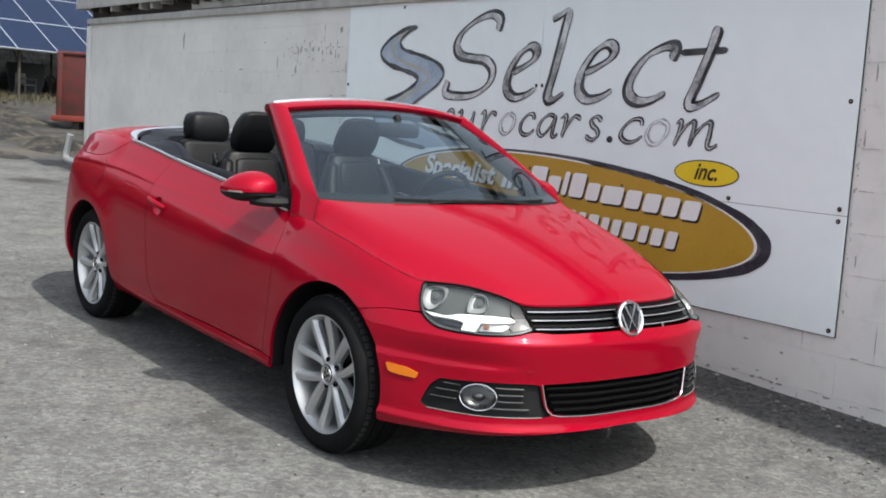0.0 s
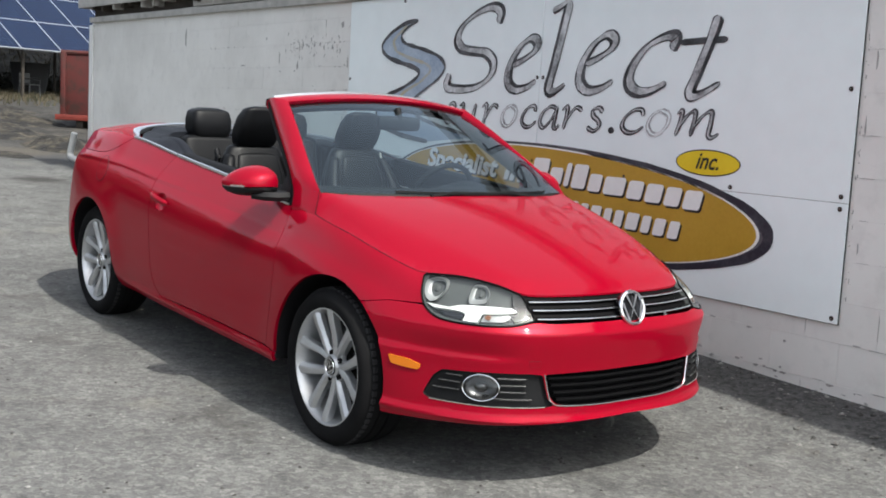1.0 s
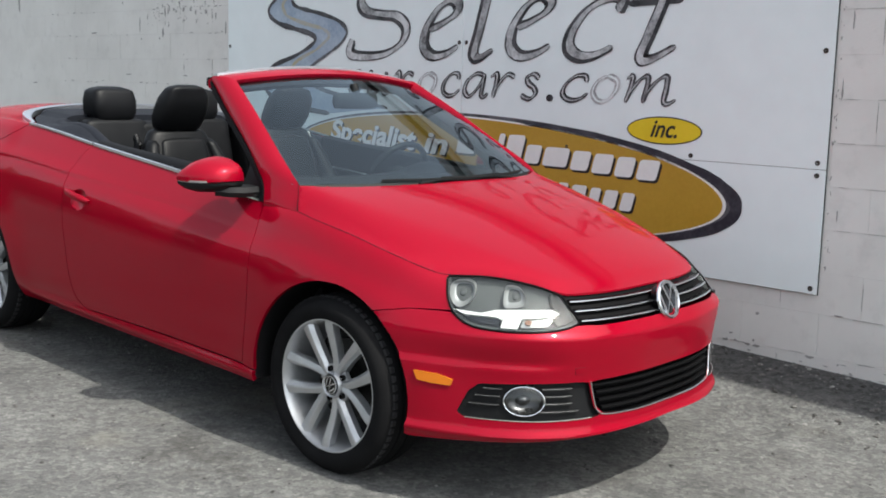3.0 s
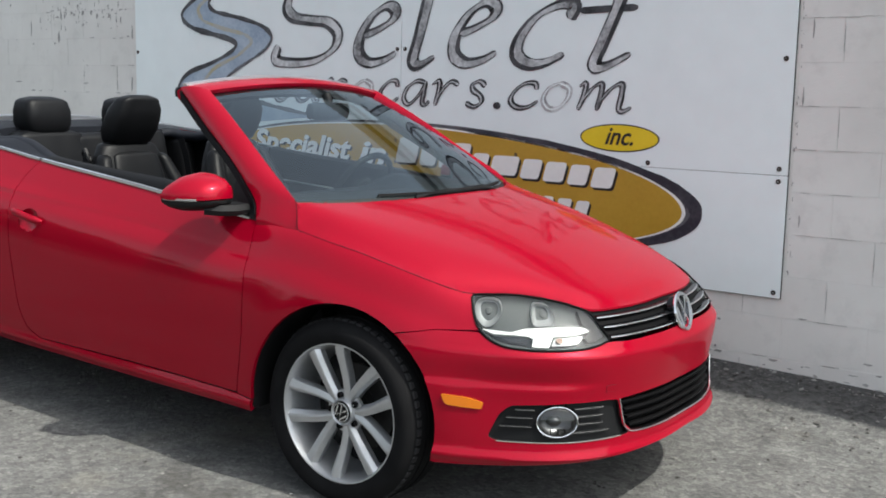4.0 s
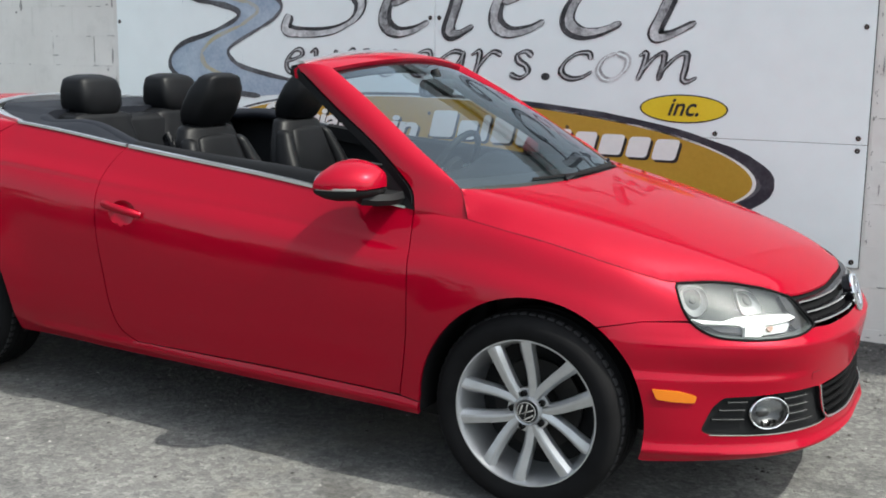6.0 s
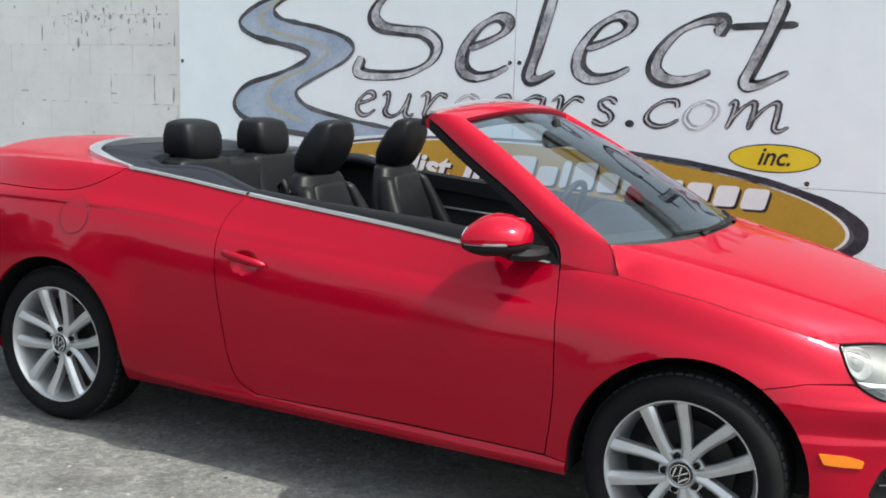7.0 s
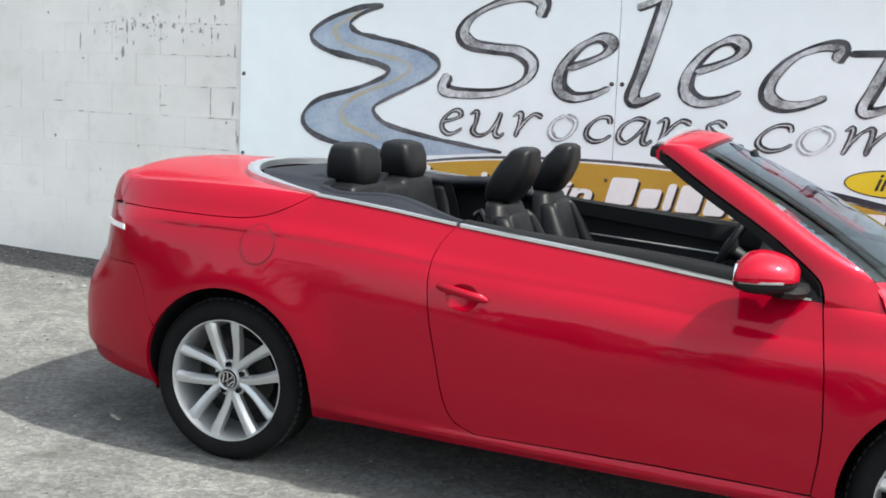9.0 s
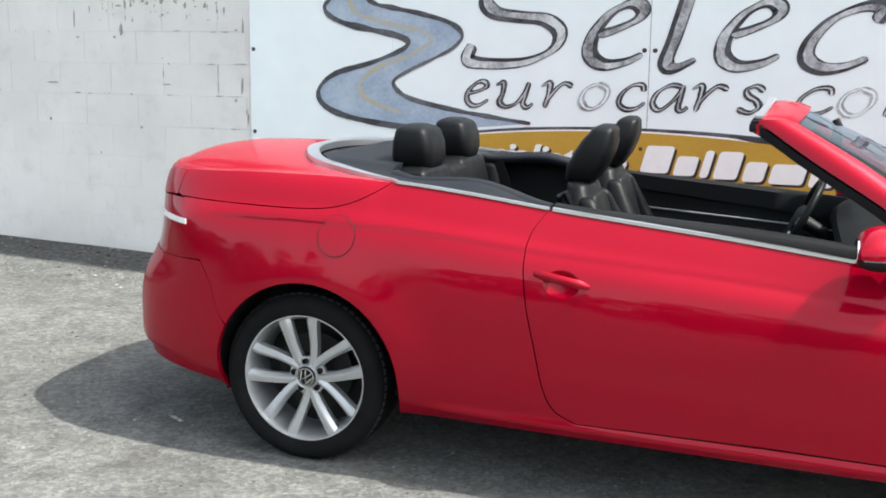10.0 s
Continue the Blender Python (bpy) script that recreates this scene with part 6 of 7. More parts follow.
def headlight(sign):
    lamp = new("headlight")
    lamp.parent = car
    tagged(lamp, "clear headlight with a bright reflector and grey bezel")
    o = [(0.962, 0.762), (0.903, 0.766), (0.822, 0.767), (0.733, 0.762), (0.601, 0.748), (0.51, 0.728), (0.488, 0.716), (0.474, 0.684), (0.455, 0.650), (0.475, 0.639), (0.542, 0.626), (0.641, 0.620), (0.744, 0.619), (0.829, 0.624), (0.881, 0.640), (0.918, 0.665), (0.943, 0.700), (0.958, 0.738)]
    o = [tuple(p) for p in curve(o, 3, True)]
    o = [(sign * a, b) for a, b in o]
    cx, cz = sum(p[0] for p in o) / len(o), sum(p[1] for p in o) / len(o)
    sh = lambda k: [(cx + (a - cx) * k, cz + (b - cz) * k) for a, b in o]
    place = lamp_face()
    house = part("housing", panel(dense(sh(1.0), 0.03), place(-0.040), (0.03, 0.02), 0.0), LAMP_GREY, lamp, "grey reflector housing")
    ring = dense(sh(1.0), 0.02)
    part("wall", loft([[place(off)(a, b)[0] for a, b in ring] for off in (-0.040, -0.005)], False), LAMP_GREY, house)
    glass_ = part("lens", panel(dense(sh(0.995), 0.03), place(0.0), (0.03, 0.02), 0.0), LENS, lamp, "clear lens")
    glass_.visible_shadow = False
    rim = [place(0.002)(a, b)[0] for a, b in sh(0.995)]
    part("gasket", tube(rim, 0.0036, 6, closed=True), GRILLE_BLACK, lamp)

    def bowl(outline, name, edge, deep, mat):
        """A scooped reflector: its rim near the lens, its floor behind."""
        ring = [tuple(q) for q in curve(outline, 5, True)]
        mx, mz = sum(q[0] for q in ring) / len(ring), sum(q[1] for q in ring) / len(ring)
        rows = []
        for k, off in ((1.02, -0.038), (1.0, edge), (0.97, edge - 0.006), (0.75, deep * 0.75 + edge * 0.25), (0.4, deep * 0.95 + edge * 0.05), (0.02, deep)):
            rows.append([place(off)(sign * (mx + (a - mx) * k), mz + (b - mz) * k)[0] for a, b in ring])
        bulb = part(name, loft(rows, False), mat, lamp)
        ball = [[place(off)(sign * (mx + 0.014 * rr * math.cos(2 * math.pi * j / 16)), mz + 0.012 * rr * math.sin(2 * math.pi * j / 16))[0] for j in range(16)] for rr, off in ((1.0, deep), (0.95, deep + 0.010), (0.6, deep + 0.015), (0.05, deep + 0.016))]
        part("bulb_shield", loft(ball), LAMP_GREY, bulb)

    bowl([(0.944, 0.744), (0.90, 0.751), (0.862, 0.742), (0.853, 0.712), (0.872, 0.684), (0.902, 0.674), (0.930, 0.690), (0.945, 0.716)], "main_reflector", -0.012, -0.048, REFLECTOR)
    bowl([(0.735, 0.735), (0.70, 0.741), (0.665, 0.734), (0.650, 0.712), (0.660, 0.692), (0.695, 0.684), (0.735, 0.688)], "second_reflector", -0.014, -0.046, REFLECTOR)
    flat = lambda q: [(sign * a, b) for a, b in dense(q, 0.015)]
    strip = [(0.915, 0.668), (0.813, 0.664), (0.765, 0.676), (0.706, 0.680), (0.62, 0.682), (0.541, 0.680), (0.520, 0.669), (0.575, 0.662), (0.668, 0.656), (0.684, 0.626), (0.742, 0.626), (0.733, 0.655), (0.800, 0.657), (0.875, 0.656)]
    part("running_light", panel(flat(rounded(strip, 0.004)), place(-0.010), (0.02, 0.012), 0.022), RUNNING, lamp, "bright lower reflector")
    part("low_recess", panel(flat(rounded([(0.868, 0.651), (0.745, 0.651), (0.752, 0.630), (0.82, 0.632)], 0.005)), place(-0.030), (0.02, 0.012), 0.004), FOG_SILVER, lamp, "dim lower reflector")
    turn = part("turn_reflector", panel(flat(rounded([(0.658, 0.653), (0.565, 0.658), (0.548, 0.650), (0.575, 0.632), (0.672, 0.627)], 0.005)), place(-0.024), (0.02, 0.012), 0.004), REFLECTOR, lamp, "pale turn signal reflector")
    amber = [(sign * (0.643 + 0.013 * math.cos(a)), 0.645 + 0.0075 * math.sin(a)) for a in np.linspace(0, 2 * math.pi, 16, endpoint=False)]
    part("indicator_bulb", panel(amber, place(-0.015), (0.02, 0.02), 0.01), AMBER_DULL, turn, "amber bulb")
    part("inner_bezel", panel(flat([(0.535, 0.724), (0.500, 0.718), (0.482, 0.690), (0.466, 0.652), (0.500, 0.640), (0.535, 0.636), (0.548, 0.650), (0.516, 0.668), (0.540, 0.690)]), place(-0.014), (0.02, 0.012), 0.018), BLACK_PLASTIC, lamp, "black inner bezel")


def lamp_face():
    def make(off):
        base = on_skin(off)

        def place(s, z):
            return base(s, z)

        return place

    return make


LOUVRE_GREY = plain("grey_louvre_edge", (0.16, 0.16, 0.16), 0.4)
AMBER_DULL = plain("dull_amber_bulb", (0.16, 0.06, 0.02), 0.3, var=0.1)
LAMP_GREY = plain("lamp_grey", (0.070, 0.076, 0.075), 0.6, 0.0, 0.15, spec=0.1)
RUNNING = plain("running_light_silver", (0.74, 0.76, 0.73), 0.4, 0.0, 0.06, spec=0.4)
REFLECTOR = plain("lamp_reflector", (0.38, 0.39, 0.385), 0.28, 0.5, 0.08)
FOG_SILVER = plain("fog_lamp_silver", (0.085, 0.085, 0.088), 0.34, 0.9, 0.15)
BRIGHT = plain("polished_bright_trim", (0.88, 0.88, 0.88), 0.22, 1.0, 0.02)
front_end()


def hood():
    edge = []
    for s in np.linspace(0.957, 0.0, 26):
        zt = float(np.interp(s, [0, 0.45, 0.49, 0.60, 0.733, 0.822, 0.903, 0.957], [0.728, 0.725, 0.729, 0.751, 0.765, 0.770, 0.769, 0.766]))
        p = skin(s, zt)[0]
        edge.append((p[0] - 0.002, -p[1] - (0.003 if s > 0.5 else 0.0), zt))
    sidep = []
    for x, z in HOOD_SIDE[1:]:
        p = skin(sx(x), z)[0]
        sidep.append((p[0], -p[1] - 0.004, z))
    sidep = [(2.266, 0.697, 0.982), (2.285, 0.718, 0.952), (2.302, 0.737, 0.922)] + sidep
    rear = [(2.487, 0.0), (2.478, 0.2), (2.440, 0.36), (2.385, 0.50), (2.325, 0.61), (2.285, 0.67)]
    bound = []
    for p, q in zip(sidep + edge, (sidep + edge)[1:]):
        n = max(1, int(math.hypot(q[0] - p[0], q[1] - p[1]) / 0.008))
        bound += [[p[c] + (q[c] - p[c]) * k / n for c in range(3)] for k in range(n)]
    bound = np.array(bound + [list(edge[-1])])
    halfp = rear + [(x, y) for x, y, z in sidep + edge[1:]]
    outline = [(x, -y) for x, y in halfp] + [(x, y) for x, y in halfp[::-1]][1:-1]

    def height(x, y):
        a = abs(y)
        d = np.hypot(bound[:, 0] - x, bound[:, 1] - a)
        k = int(np.argmin(d))
        db, zb = float(d[k]), float(bound[k, 2])
        yr = 0.672 - 0.26 * (x - 2.28)
        if a <= yr:
            z = hood_z(x, y)
        else:
            wide = a - yr + db + 1e-6
            t, z0 = (a - yr) / wide, hood_z(x, yr)
            run = -2 * (_hc(x) - _hr(x)) / yr * wide  # carries the crown's slope on over the ridge
            z = z0 + run * t + (zb - z0 - run) * t * t
        w = math.exp(-((db / 0.022) ** 1.5))
        return z * (1 - w) + zb * w

    def place(x, y):
        z, e = height(x, y), 0.004
        n = Vector((height(x - e, y) - height(x + e, y), height(x, y - e) - height(x, y + e), 2 * e)).normalized()
        return Vector((x, y, z)), n

    part("hood", panel(dense(outline, 0.03), place, (0.025, 0.025), 0.007), RED, car, "red engine hood")
    for sign in (1, -1):
        line = [Vector((q[0], -sign * (q[1] + 0.002), q[2] - 0.001)) for q in curve(sidep[3:] + edge[:1], 4)]
        seam = [Vector((x, -sign * y, z)) for x, y, z in ((2.262, 0.706, 0.990), (2.288, 0.727, 0.957), (2.305, 0.744, 0.926), (2.316, 0.752, 0.898))]
        part("hood_gap", tube(curve(seam, 4), 0.0011, 6), GRILLE_BLACK, car, "dark gap beside the hood")
        part("hood_gap", tube(line, 0.0024, 6), GRILLE_BLACK, car, "dark gap beside the hood")


hood()


def tail_end():
    # lid: sides on the skin, top on the deck
    lid = new("trunk_lid")
    lid.parent = car
    tagged(lid, "red trunk lid with a small spoiler lip")
    rear_out = [skin(sx(x), z_top(x))[0] for x in np.linspace(0.287, -0.80, 40)] + [skin(s, z_top(float(np.interp(s, _arc, _plan[:, 0]))))[0] for s in np.linspace(sx(-0.80), S_END, 14)[1:]]
    outer = [(p[0], p[1]) for p in rear_out]
    outline = outer + [(x, -y) for x, y in outer[::-1]][1:] + [(x, -y) for x, y in CHROME_U] + [(x, y) for x, y in CHROME_U[::-1]][1:]
    clean = []
    for p in outline:
        if not clean or math.hypot(p[0] - clean[-1][0], p[1] - clean[-1][1]) > 1e-4:
            clean.append(p)
    rim = np.array([[p[0], p[1], p[2]] for q, r in zip(rear_out, rear_out[1:]) for k in range(4) for p in [[q[c] + (r[c] - q[c]) * k / 4 for c in range(3)]]])

    def lid_at(x, y):
        def h(x, y):
            d = np.hypot(rim[:, 0] - x, rim[:, 1] + abs(y))
            k = int(np.argmin(d))
            w = math.exp(-((float(d[k]) / 0.05) ** 1.4))
            return deck_z(x, y) * (1 - w) + float(rim[k, 2]) * w
        z, e = h(x, y), 0.006
        return Vector((x, y, z)), Vector((h(x - e, y) - h(x + e, y), h(x, y - e) - h(x, y + e), 2 * e)).normalized()

    part("lid_top", panel(dense(clean, 0.03), lid_at, (0.025, 0.025), 0.012), RED, lid)
    for sign in (1, -1):
        low = [(x, z) for x, z in LID_LINE] + [(-0.62, 0.936), (-0.655, 0.945)]
        up = [(-0.655, z_top(-0.655))] + top_edge(-0.64, 0.287, 22)
        part("lid_side", panel(side_poly(low + up, sign), on_skin(), (0.03, 0.010), 0.012), RED, lid)
        lamp = [(-0.605, 0.930), (-0.570, 0.867), (-0.540, 0.817), (-0.478, 0.758), (-0.441, 0.722), (-0.50, 0.719), (-0.62, 0.711), (-0.75, 0.71)]
        lp = [(sx(x + 0.008), z) for x, z in lamp[:-1]] + [(ry(0.55), 0.715), (ry(0.40), 0.75), (ry(0.42), 0.88), (ry(0.55), 0.915), (sx(-0.72), 0.928)]
        tl = part("tail_light", panel([(sign * a, b) for a, b in dense(lp, 0.03)], on_skin(-0.002), (0.03, 0.02), 0.02), LAMP_RED, car, "red tail light with a white strip")
        st = [(sx(-0.530), 0.862), (sx(-0.524), 0.842), (sx(-0.66), 0.843), (ry(0.55), 0.85), (ry(0.55), 0.868), (sx(-0.66), 0.863)]
        part("reversing_strip", panel([(sign * a, b) for a, b in dense(st, 0.02)], on_skin(0.003), (0.03, 0.02), 0.01), LAMP_WHITE, tl, "white lamp strip")
    back = [(sx(-0.66), 0.94), (ry(0.55), 0.92), (ry(0.40), 0.885), (ry(0.39), 0.75), (ry(0.41), 0.68), (S_END, 0.675)]
    half = back + [(S_END, 0.985)]
    top = [(s, z_top(float(np.interp(s, _arc, _plan[:, 0])))) for s in np.linspace(S_END, sx(-0.66), 16)]
    for sign in (1, -1):
        part("lid_face", panel([(sign * a, b) for a, b in dense(back + top, 0.03)], on_skin(), (0.03, 0.03), 0.01), RED, lid)
    # low lip along the lid's rear edge
    lip = [p for p in rear_out if p[0] < -0.50]
    lip = lip + [(x, -y, z) for x, y, z in lip[::-1]][1:]
    lip = [Vector((x + 0.020, y * 0.975, z + 0.012 * smooth01((-0.52 - x) / 0.20))) for x, y, z in lip]
    part("spoiler_lip", sweep(bmesh.new(), lip, [(-0.022, -0.018), (-0.010, 0.001), (0.008, 0.007), (0.014, 0.002), (0.014, -0.018)]), RED, lid)
    # bumper
    half = [(sx(x), z) for x, z in [(-0.425, 0.712), (-0.375, 0.637), (-0.335, 0.54)]] + [(sx(x), z) for x, z in arch(0, 152, 196, 8)] + [(sx(-0.36), 0.255), (sx(-0.55), 0.272), (sx(-0.7), 0.285), (ry(0.4), 0.29), (S_END, 0.29), (S_END, 0.67), (ry(0.42), 0.675), (ry(0.56), 0.712), (sx(-0.62), 0.7105), (sx(-0.5), 0.715), (sx(-0.44), 0.718)]
    for sign in (1, -1):
        part("rear_bumper", panel([(sign * a, b) for a, b in dense(half, 0.03)], on_skin(), (0.03, 0.010), 0.02), RED, car)


CHROME_U = [tuple(p) for p in curve([(0.287, -0.708), (0.14, -0.660), (0.0, -0.585), (-0.11, -0.485), (-0.20, -0.33), (-0.255, -0.16), (-0.27, 0.0)], 6)]
tail_end()


def tonneau():
    """The bright rail round the rear of the cabin and the dark shelf inside it."""
    right = [Vector(skin(sx(x), z)[0]) + Vector((0, 0, 0.004)) for x, z in top_edge(0.866, 0.31, 12)]
    u = [Vector((x, y, deck_z(x, y) + 0.005)) for x, y in CHROME_U]
    path = right + u
    path += [Vector((p.x, -p.y, p.z)) for p in path[::-1]][1:]
    n = len(path)
    sc = [1.0 + 2.0 * smooth01((0.30 - p.x) / 0.3) for p in path]
    prof = [(-0.008, -0.005), (-0.008, 0.004), (0.0, 0.006), (0.008, 0.004), (0.008, -0.005)]
    bm = sweep(bmesh.new(), path, prof, scale=sc)
    part("chrome_rail", bm, SATIN, car, "bright metal rail round the rear shelf")
    # shelf: from the rail inward and forward
    inner = [(p.x, p.y, p.z) for p in right[::2]] + [(x, y, deck_z(x, y)) for x, y in CHROME_U]
    half = [(x + (0.028 if x < 0.2 else 0.0), y + 0.028 * (1 if x > -0.2 else 0.6)) for x, y, z in inner]
    front = [(0.21, 0.0), (0.21, -0.2), (0.20, -0.50), (0.26, -0.56), (0.45, -0.600), (0.66, -0.618), (0.80, -0.640), (0.862, -0.655)]
    outline = [(x, y) for x, y in half if x > -0.262] + [(-0.243, 0.0)] + [(x, -y) for x, y in half[::-1] if x > -0.262] + [(x, -y) for x, y in front[::-1]] + [(x, y) for x, y in front[1:]]

    def place(x, y):
        z = deck_z(max(x, -0.25), y) if x < 0.29 else z_top(x) + 0.006
        z = min(z, 1.09 - 0.012 * smooth01((x + 0.25) / 0.5))
        if x < 0.29:
            z += 0.020 * smooth01((0.54 - abs(y)) / 0.12) * smooth01((x + 0.22) / 0.10)
        z -= 0.006 + 0.012 * math.exp(-((abs(abs(y) - 0.50) / 0.012) ** 2)) * (1 if x < 0.3 else 0)
        if x > 0.29:
            z += 0.032 * math.sin(math.pi * smooth01((x - 0.3) / 0.56)) * smooth01((0.70 - abs(y)) / 0.06)
        return Vector((x, y, z)), Vector((0, 0, 1))

    part("rear_shelf", panel(dense(outline, 0.03), place, (0.03, 0.03), 0.05), SHELF, car, "dark blue-black roof cover behind the seats")
    for k in (1, -1):
        roll = [Vector((x, k * y, place(x, y)[0].z - 0.016)) for x, y in curve([(0.215, -0.50), (0.27, -0.553), (0.45, -0.592), (0.66, -0.610), (0.80, -0.632), (0.86, -0.648)], 5)]
        part("shelf_roll", tube(roll, 0.034, 12, squash=0.8), SHELF, car, "padded black vinyl edge")


SHELF = plain("dark_cover_vinyl", (0.011, 0.0125, 0.017), 0.6, var=0.2, spec=0.15, bump_mm=0.3, bump_scale=420)
tonneau()
# ---- windscreen and cabin ----
def screen(a, b, off=0.0):
    """Windscreen: a from -1 (right) to 1 across, b from 0 (cowl) to 1 (header)."""
    k = 1 - a * a
    base = Vector((2.252 + 0.225 * k, 0.704 * a, 0.985 + 0.012 * k))
    top = Vector((1.626 + 0.061 * k, 0.530 * a, 1.328 + 0.040 * k))
    p = base.lerp(top, b)
    p.z += 0.014 * math.sin(math.pi * b)
    p.x += 0.009 * math.sin(math.pi * b)
    n = Vector((0.50, 0.12 * a, 0.86)).normalized()
    return p + n * off


def windscreen():
    frame = new("windscreen_frame")
    frame.parent = car
    tagged(frame, "red windscreen frame with a black seal")
    pane = part("windscreen", grid(lambda u, v: screen(-1.022 + 2.044 * u, v), 24, 12), GLASS, car, "clear windscreen")
    pane.visible_shadow = False
    # black printed border along the edge of the glass
    for nm, f in (("band_top", lambda u, v: screen(-1 + 2 * u, 1 - 0.07 * v, -0.007)), ("band_low", lambda u, v: screen(-1 + 2 * u, 0.07 * v, -0.007)),
                  ("band_side", lambda u, v: screen(-1.03 + 0.045 * v, 0.05 + 0.95 * u, -0.007)), ("band_side", lambda u, v: screen(1.03 - 0.045 * v, 0.05 + 0.95 * u, -0.007))):
        part(nm, grid(f, 20, 2), BLACK_PLASTIC, pane)
    for sign in (1, -1):
        # pillar: front edge along the glass, rear edge along the door opening
        front = curve([(2.350, 0.730, 0.862), (2.340, 0.732, 0.890), (2.302, 0.706, 0.950), (2.222, 0.700, 1.018), (2.084, 0.660, 1.096), (1.860, 0.598, 1.232), (1.692, 0.549, 1.322), (1.648, 0.534, 1.345)], 4)
        rear = curve([(2.126, 0.748, 0.875), (2.126, 0.757, 0.905), (2.108, 0.742, 0.968), (2.045, 0.722, 1.022), (1.92, 0.684, 1.108), (1.716, 0.624, 1.222), (1.56, 0.578, 1.318), (1.515, 0.565, 1.342)], 4)
        rings = []
        for i, (f, r) in enumerate(zip(front, rear)):
            f, r = Vector(f), Vector(r)
            t = i / (len(front) - 1)
            out = Vector((0.25, 0.75, 0.6)).normalized()
            k = 0.3 + 0.7 * smooth01((i - 5) / 9)
            mid = f.lerp(r, 0.5) + out * 0.018 * k
            q1, q3 = f.lerp(r, 0.2) + out * 0.012 * k, f.lerp(r, 0.8) + out * 0.014 * k
            inn = Vector((0.1, -0.9, -0.2))
            ring = [f, q1, mid, q3, r, r + Vector((0.012, -0.03, -0.012)), f.lerp(r, 0.5) + Vector((0, -0.055, -0.03)), f + Vector((-0.01, -0.02, -0.022))]
            rings.append([(p.x, -sign * p.y, p.z) for p in ring])
        part("pillar", loft(rings), RED, frame, angle=60)
        seal = [Vector((p[0] - 0.006, -sign * (p[1] - 0.012), p[2] - 0.012)) for p in rear[6:]]
        lips = [(-0.012, -0.020), (-0.012, 0.006), (0.010, 0.012), (0.046, -0.004), (0.046, -0.032)]
        part("pillar_seal", sweep(bmesh.new(), seal, [(sign * a, b) for a, b in lips]), TRIM_BLACK, frame, "black rubber seal")
        lining = [[(p.x, -sign * p.y, p.z) for p in (Vector(f) + Vector((-0.014, -0.024, -0.020)), Vector(f).lerp(Vector(r), 0.5) + Vector((0, -0.062, -0.034)), Vector(r) + Vector((0.014, -0.036, -0.014)), Vector(f).lerp(Vector(r), 0.5) + Vector((0, -0.045, -0.022)))] for f, r in list(zip(front, rear))[8:]]
        part("pillar_lining", loft(lining), TRIM_BLACK, frame, "black pillar lining")
    # header between the pillar tops
    rings = []
    for k in range(31):
        a = -1 + 2 * k / 30
        q = 1 - a * a
        y = 0.575 * a
        xf, zf = 1.640 + 0.055 * q, 1.338 + 0.042 * q
        xr, zr = 1.515 + 0.030 * q, 1.340 + 0.046 * q
        if abs(a) > 0.93:
            zr -= 0.010 * (abs(a) - 0.93) / 0.07
        rings.append([(xf, y * 0.94, zf), (xf - 0.03, y * 0.955, zf + 0.012), (xr + 0.05, y * 0.98, zr + 0.012), (xr + 0.012, y, zr + 0.008), (xr, y, zr), (xr + 0.006, y, zr - 0.03), (xf - 0.05, y * 0.96, zf - 0.045), (xf - 0.004, y * 0.94, zf - 0.012)])
    part("header", loft(rings), RED, frame, angle=60)
    under = [[(1.528 + 0.030 * q, 0.555 * a, 1.304 + 0.046 * q), (1.528 + 0.030 * q, 0.555 * a, 1.298 + 0.046 * q), (1.585 + 0.055 * q, 0.535 * a, 1.276 + 0.042 * q), (1.630 + 0.058 * q, 0.53 * a, 1.312 + 0.042 * q), (1.59 + 0.055 * q, 0.535 * a, 1.288 + 0.042 * q)] for a, q in ((v, 1 - v * v) for v in np.linspace(-1, 1, 25))]
    part("header_lining", loft(under), TRIM_BLACK, frame, "black header lining")
    path = [(1.512 + 0.030 * (1 - a * a), 0.568 * a, 1.330 + 0.046 * (1 - a * a)) for a in np.linspace(-1, 1, 25)]
    part("header_seal", sweep(bmesh.new(), path, [(-0.014, -0.016), (-0.014, 0.012), (0.012, 0.016), (0.014, -0.016)]), TRIM_BLACK, frame, "black roof seal on the header")
    path = [(1.524 + 0.030 * (1 - a * a), 0.545 * a, 1.358 + 0.046 * (1 - a * a)) for a in np.linspace(-1, 1, 25)]
    part("header_trim", sweep(bmesh.new(), path, [(-0.015, -0.006), (-0.014, 0.003), (0.012, 0.003), (0.013, -0.006)]), SATIN, frame, "bright strip on the header")
    for sign in (1, -1):
        part("latch", box(bmesh.new(), (1.494, -sign * 0.552 - 0.020, 1.306), (1.540, -sign * 0.552 + 0.020, 1.340), 0.008), BLACK_PLASTIC, frame, "black roof latch socket")
    # rear-view mirror and its foot
    mirror = new("rear_view_mirror")
    mirror.parent = car
    part("shell", loft([[(1.80 + 0.02 * math.cos(t) * k, y, 1.268 + 0.036 * math.sin(t) * k) for t in np.linspace(0, 2 * math.pi, 20, endpoint=False)] for y, k in ((-0.125, 0.6), (-0.118, 0.92), (-0.06, 1), (0.06, 1), (0.118, 0.92), (0.125, 0.6))]), BLACK_PLASTIC, mirror)
    part("foot", tube([(1.80, 0, 1.285), (1.80, 0, 1.31), (1.785, 0, 1.338)], 0.018, 10, up=(0, 1, 0)), BLACK_PLASTIC, mirror)
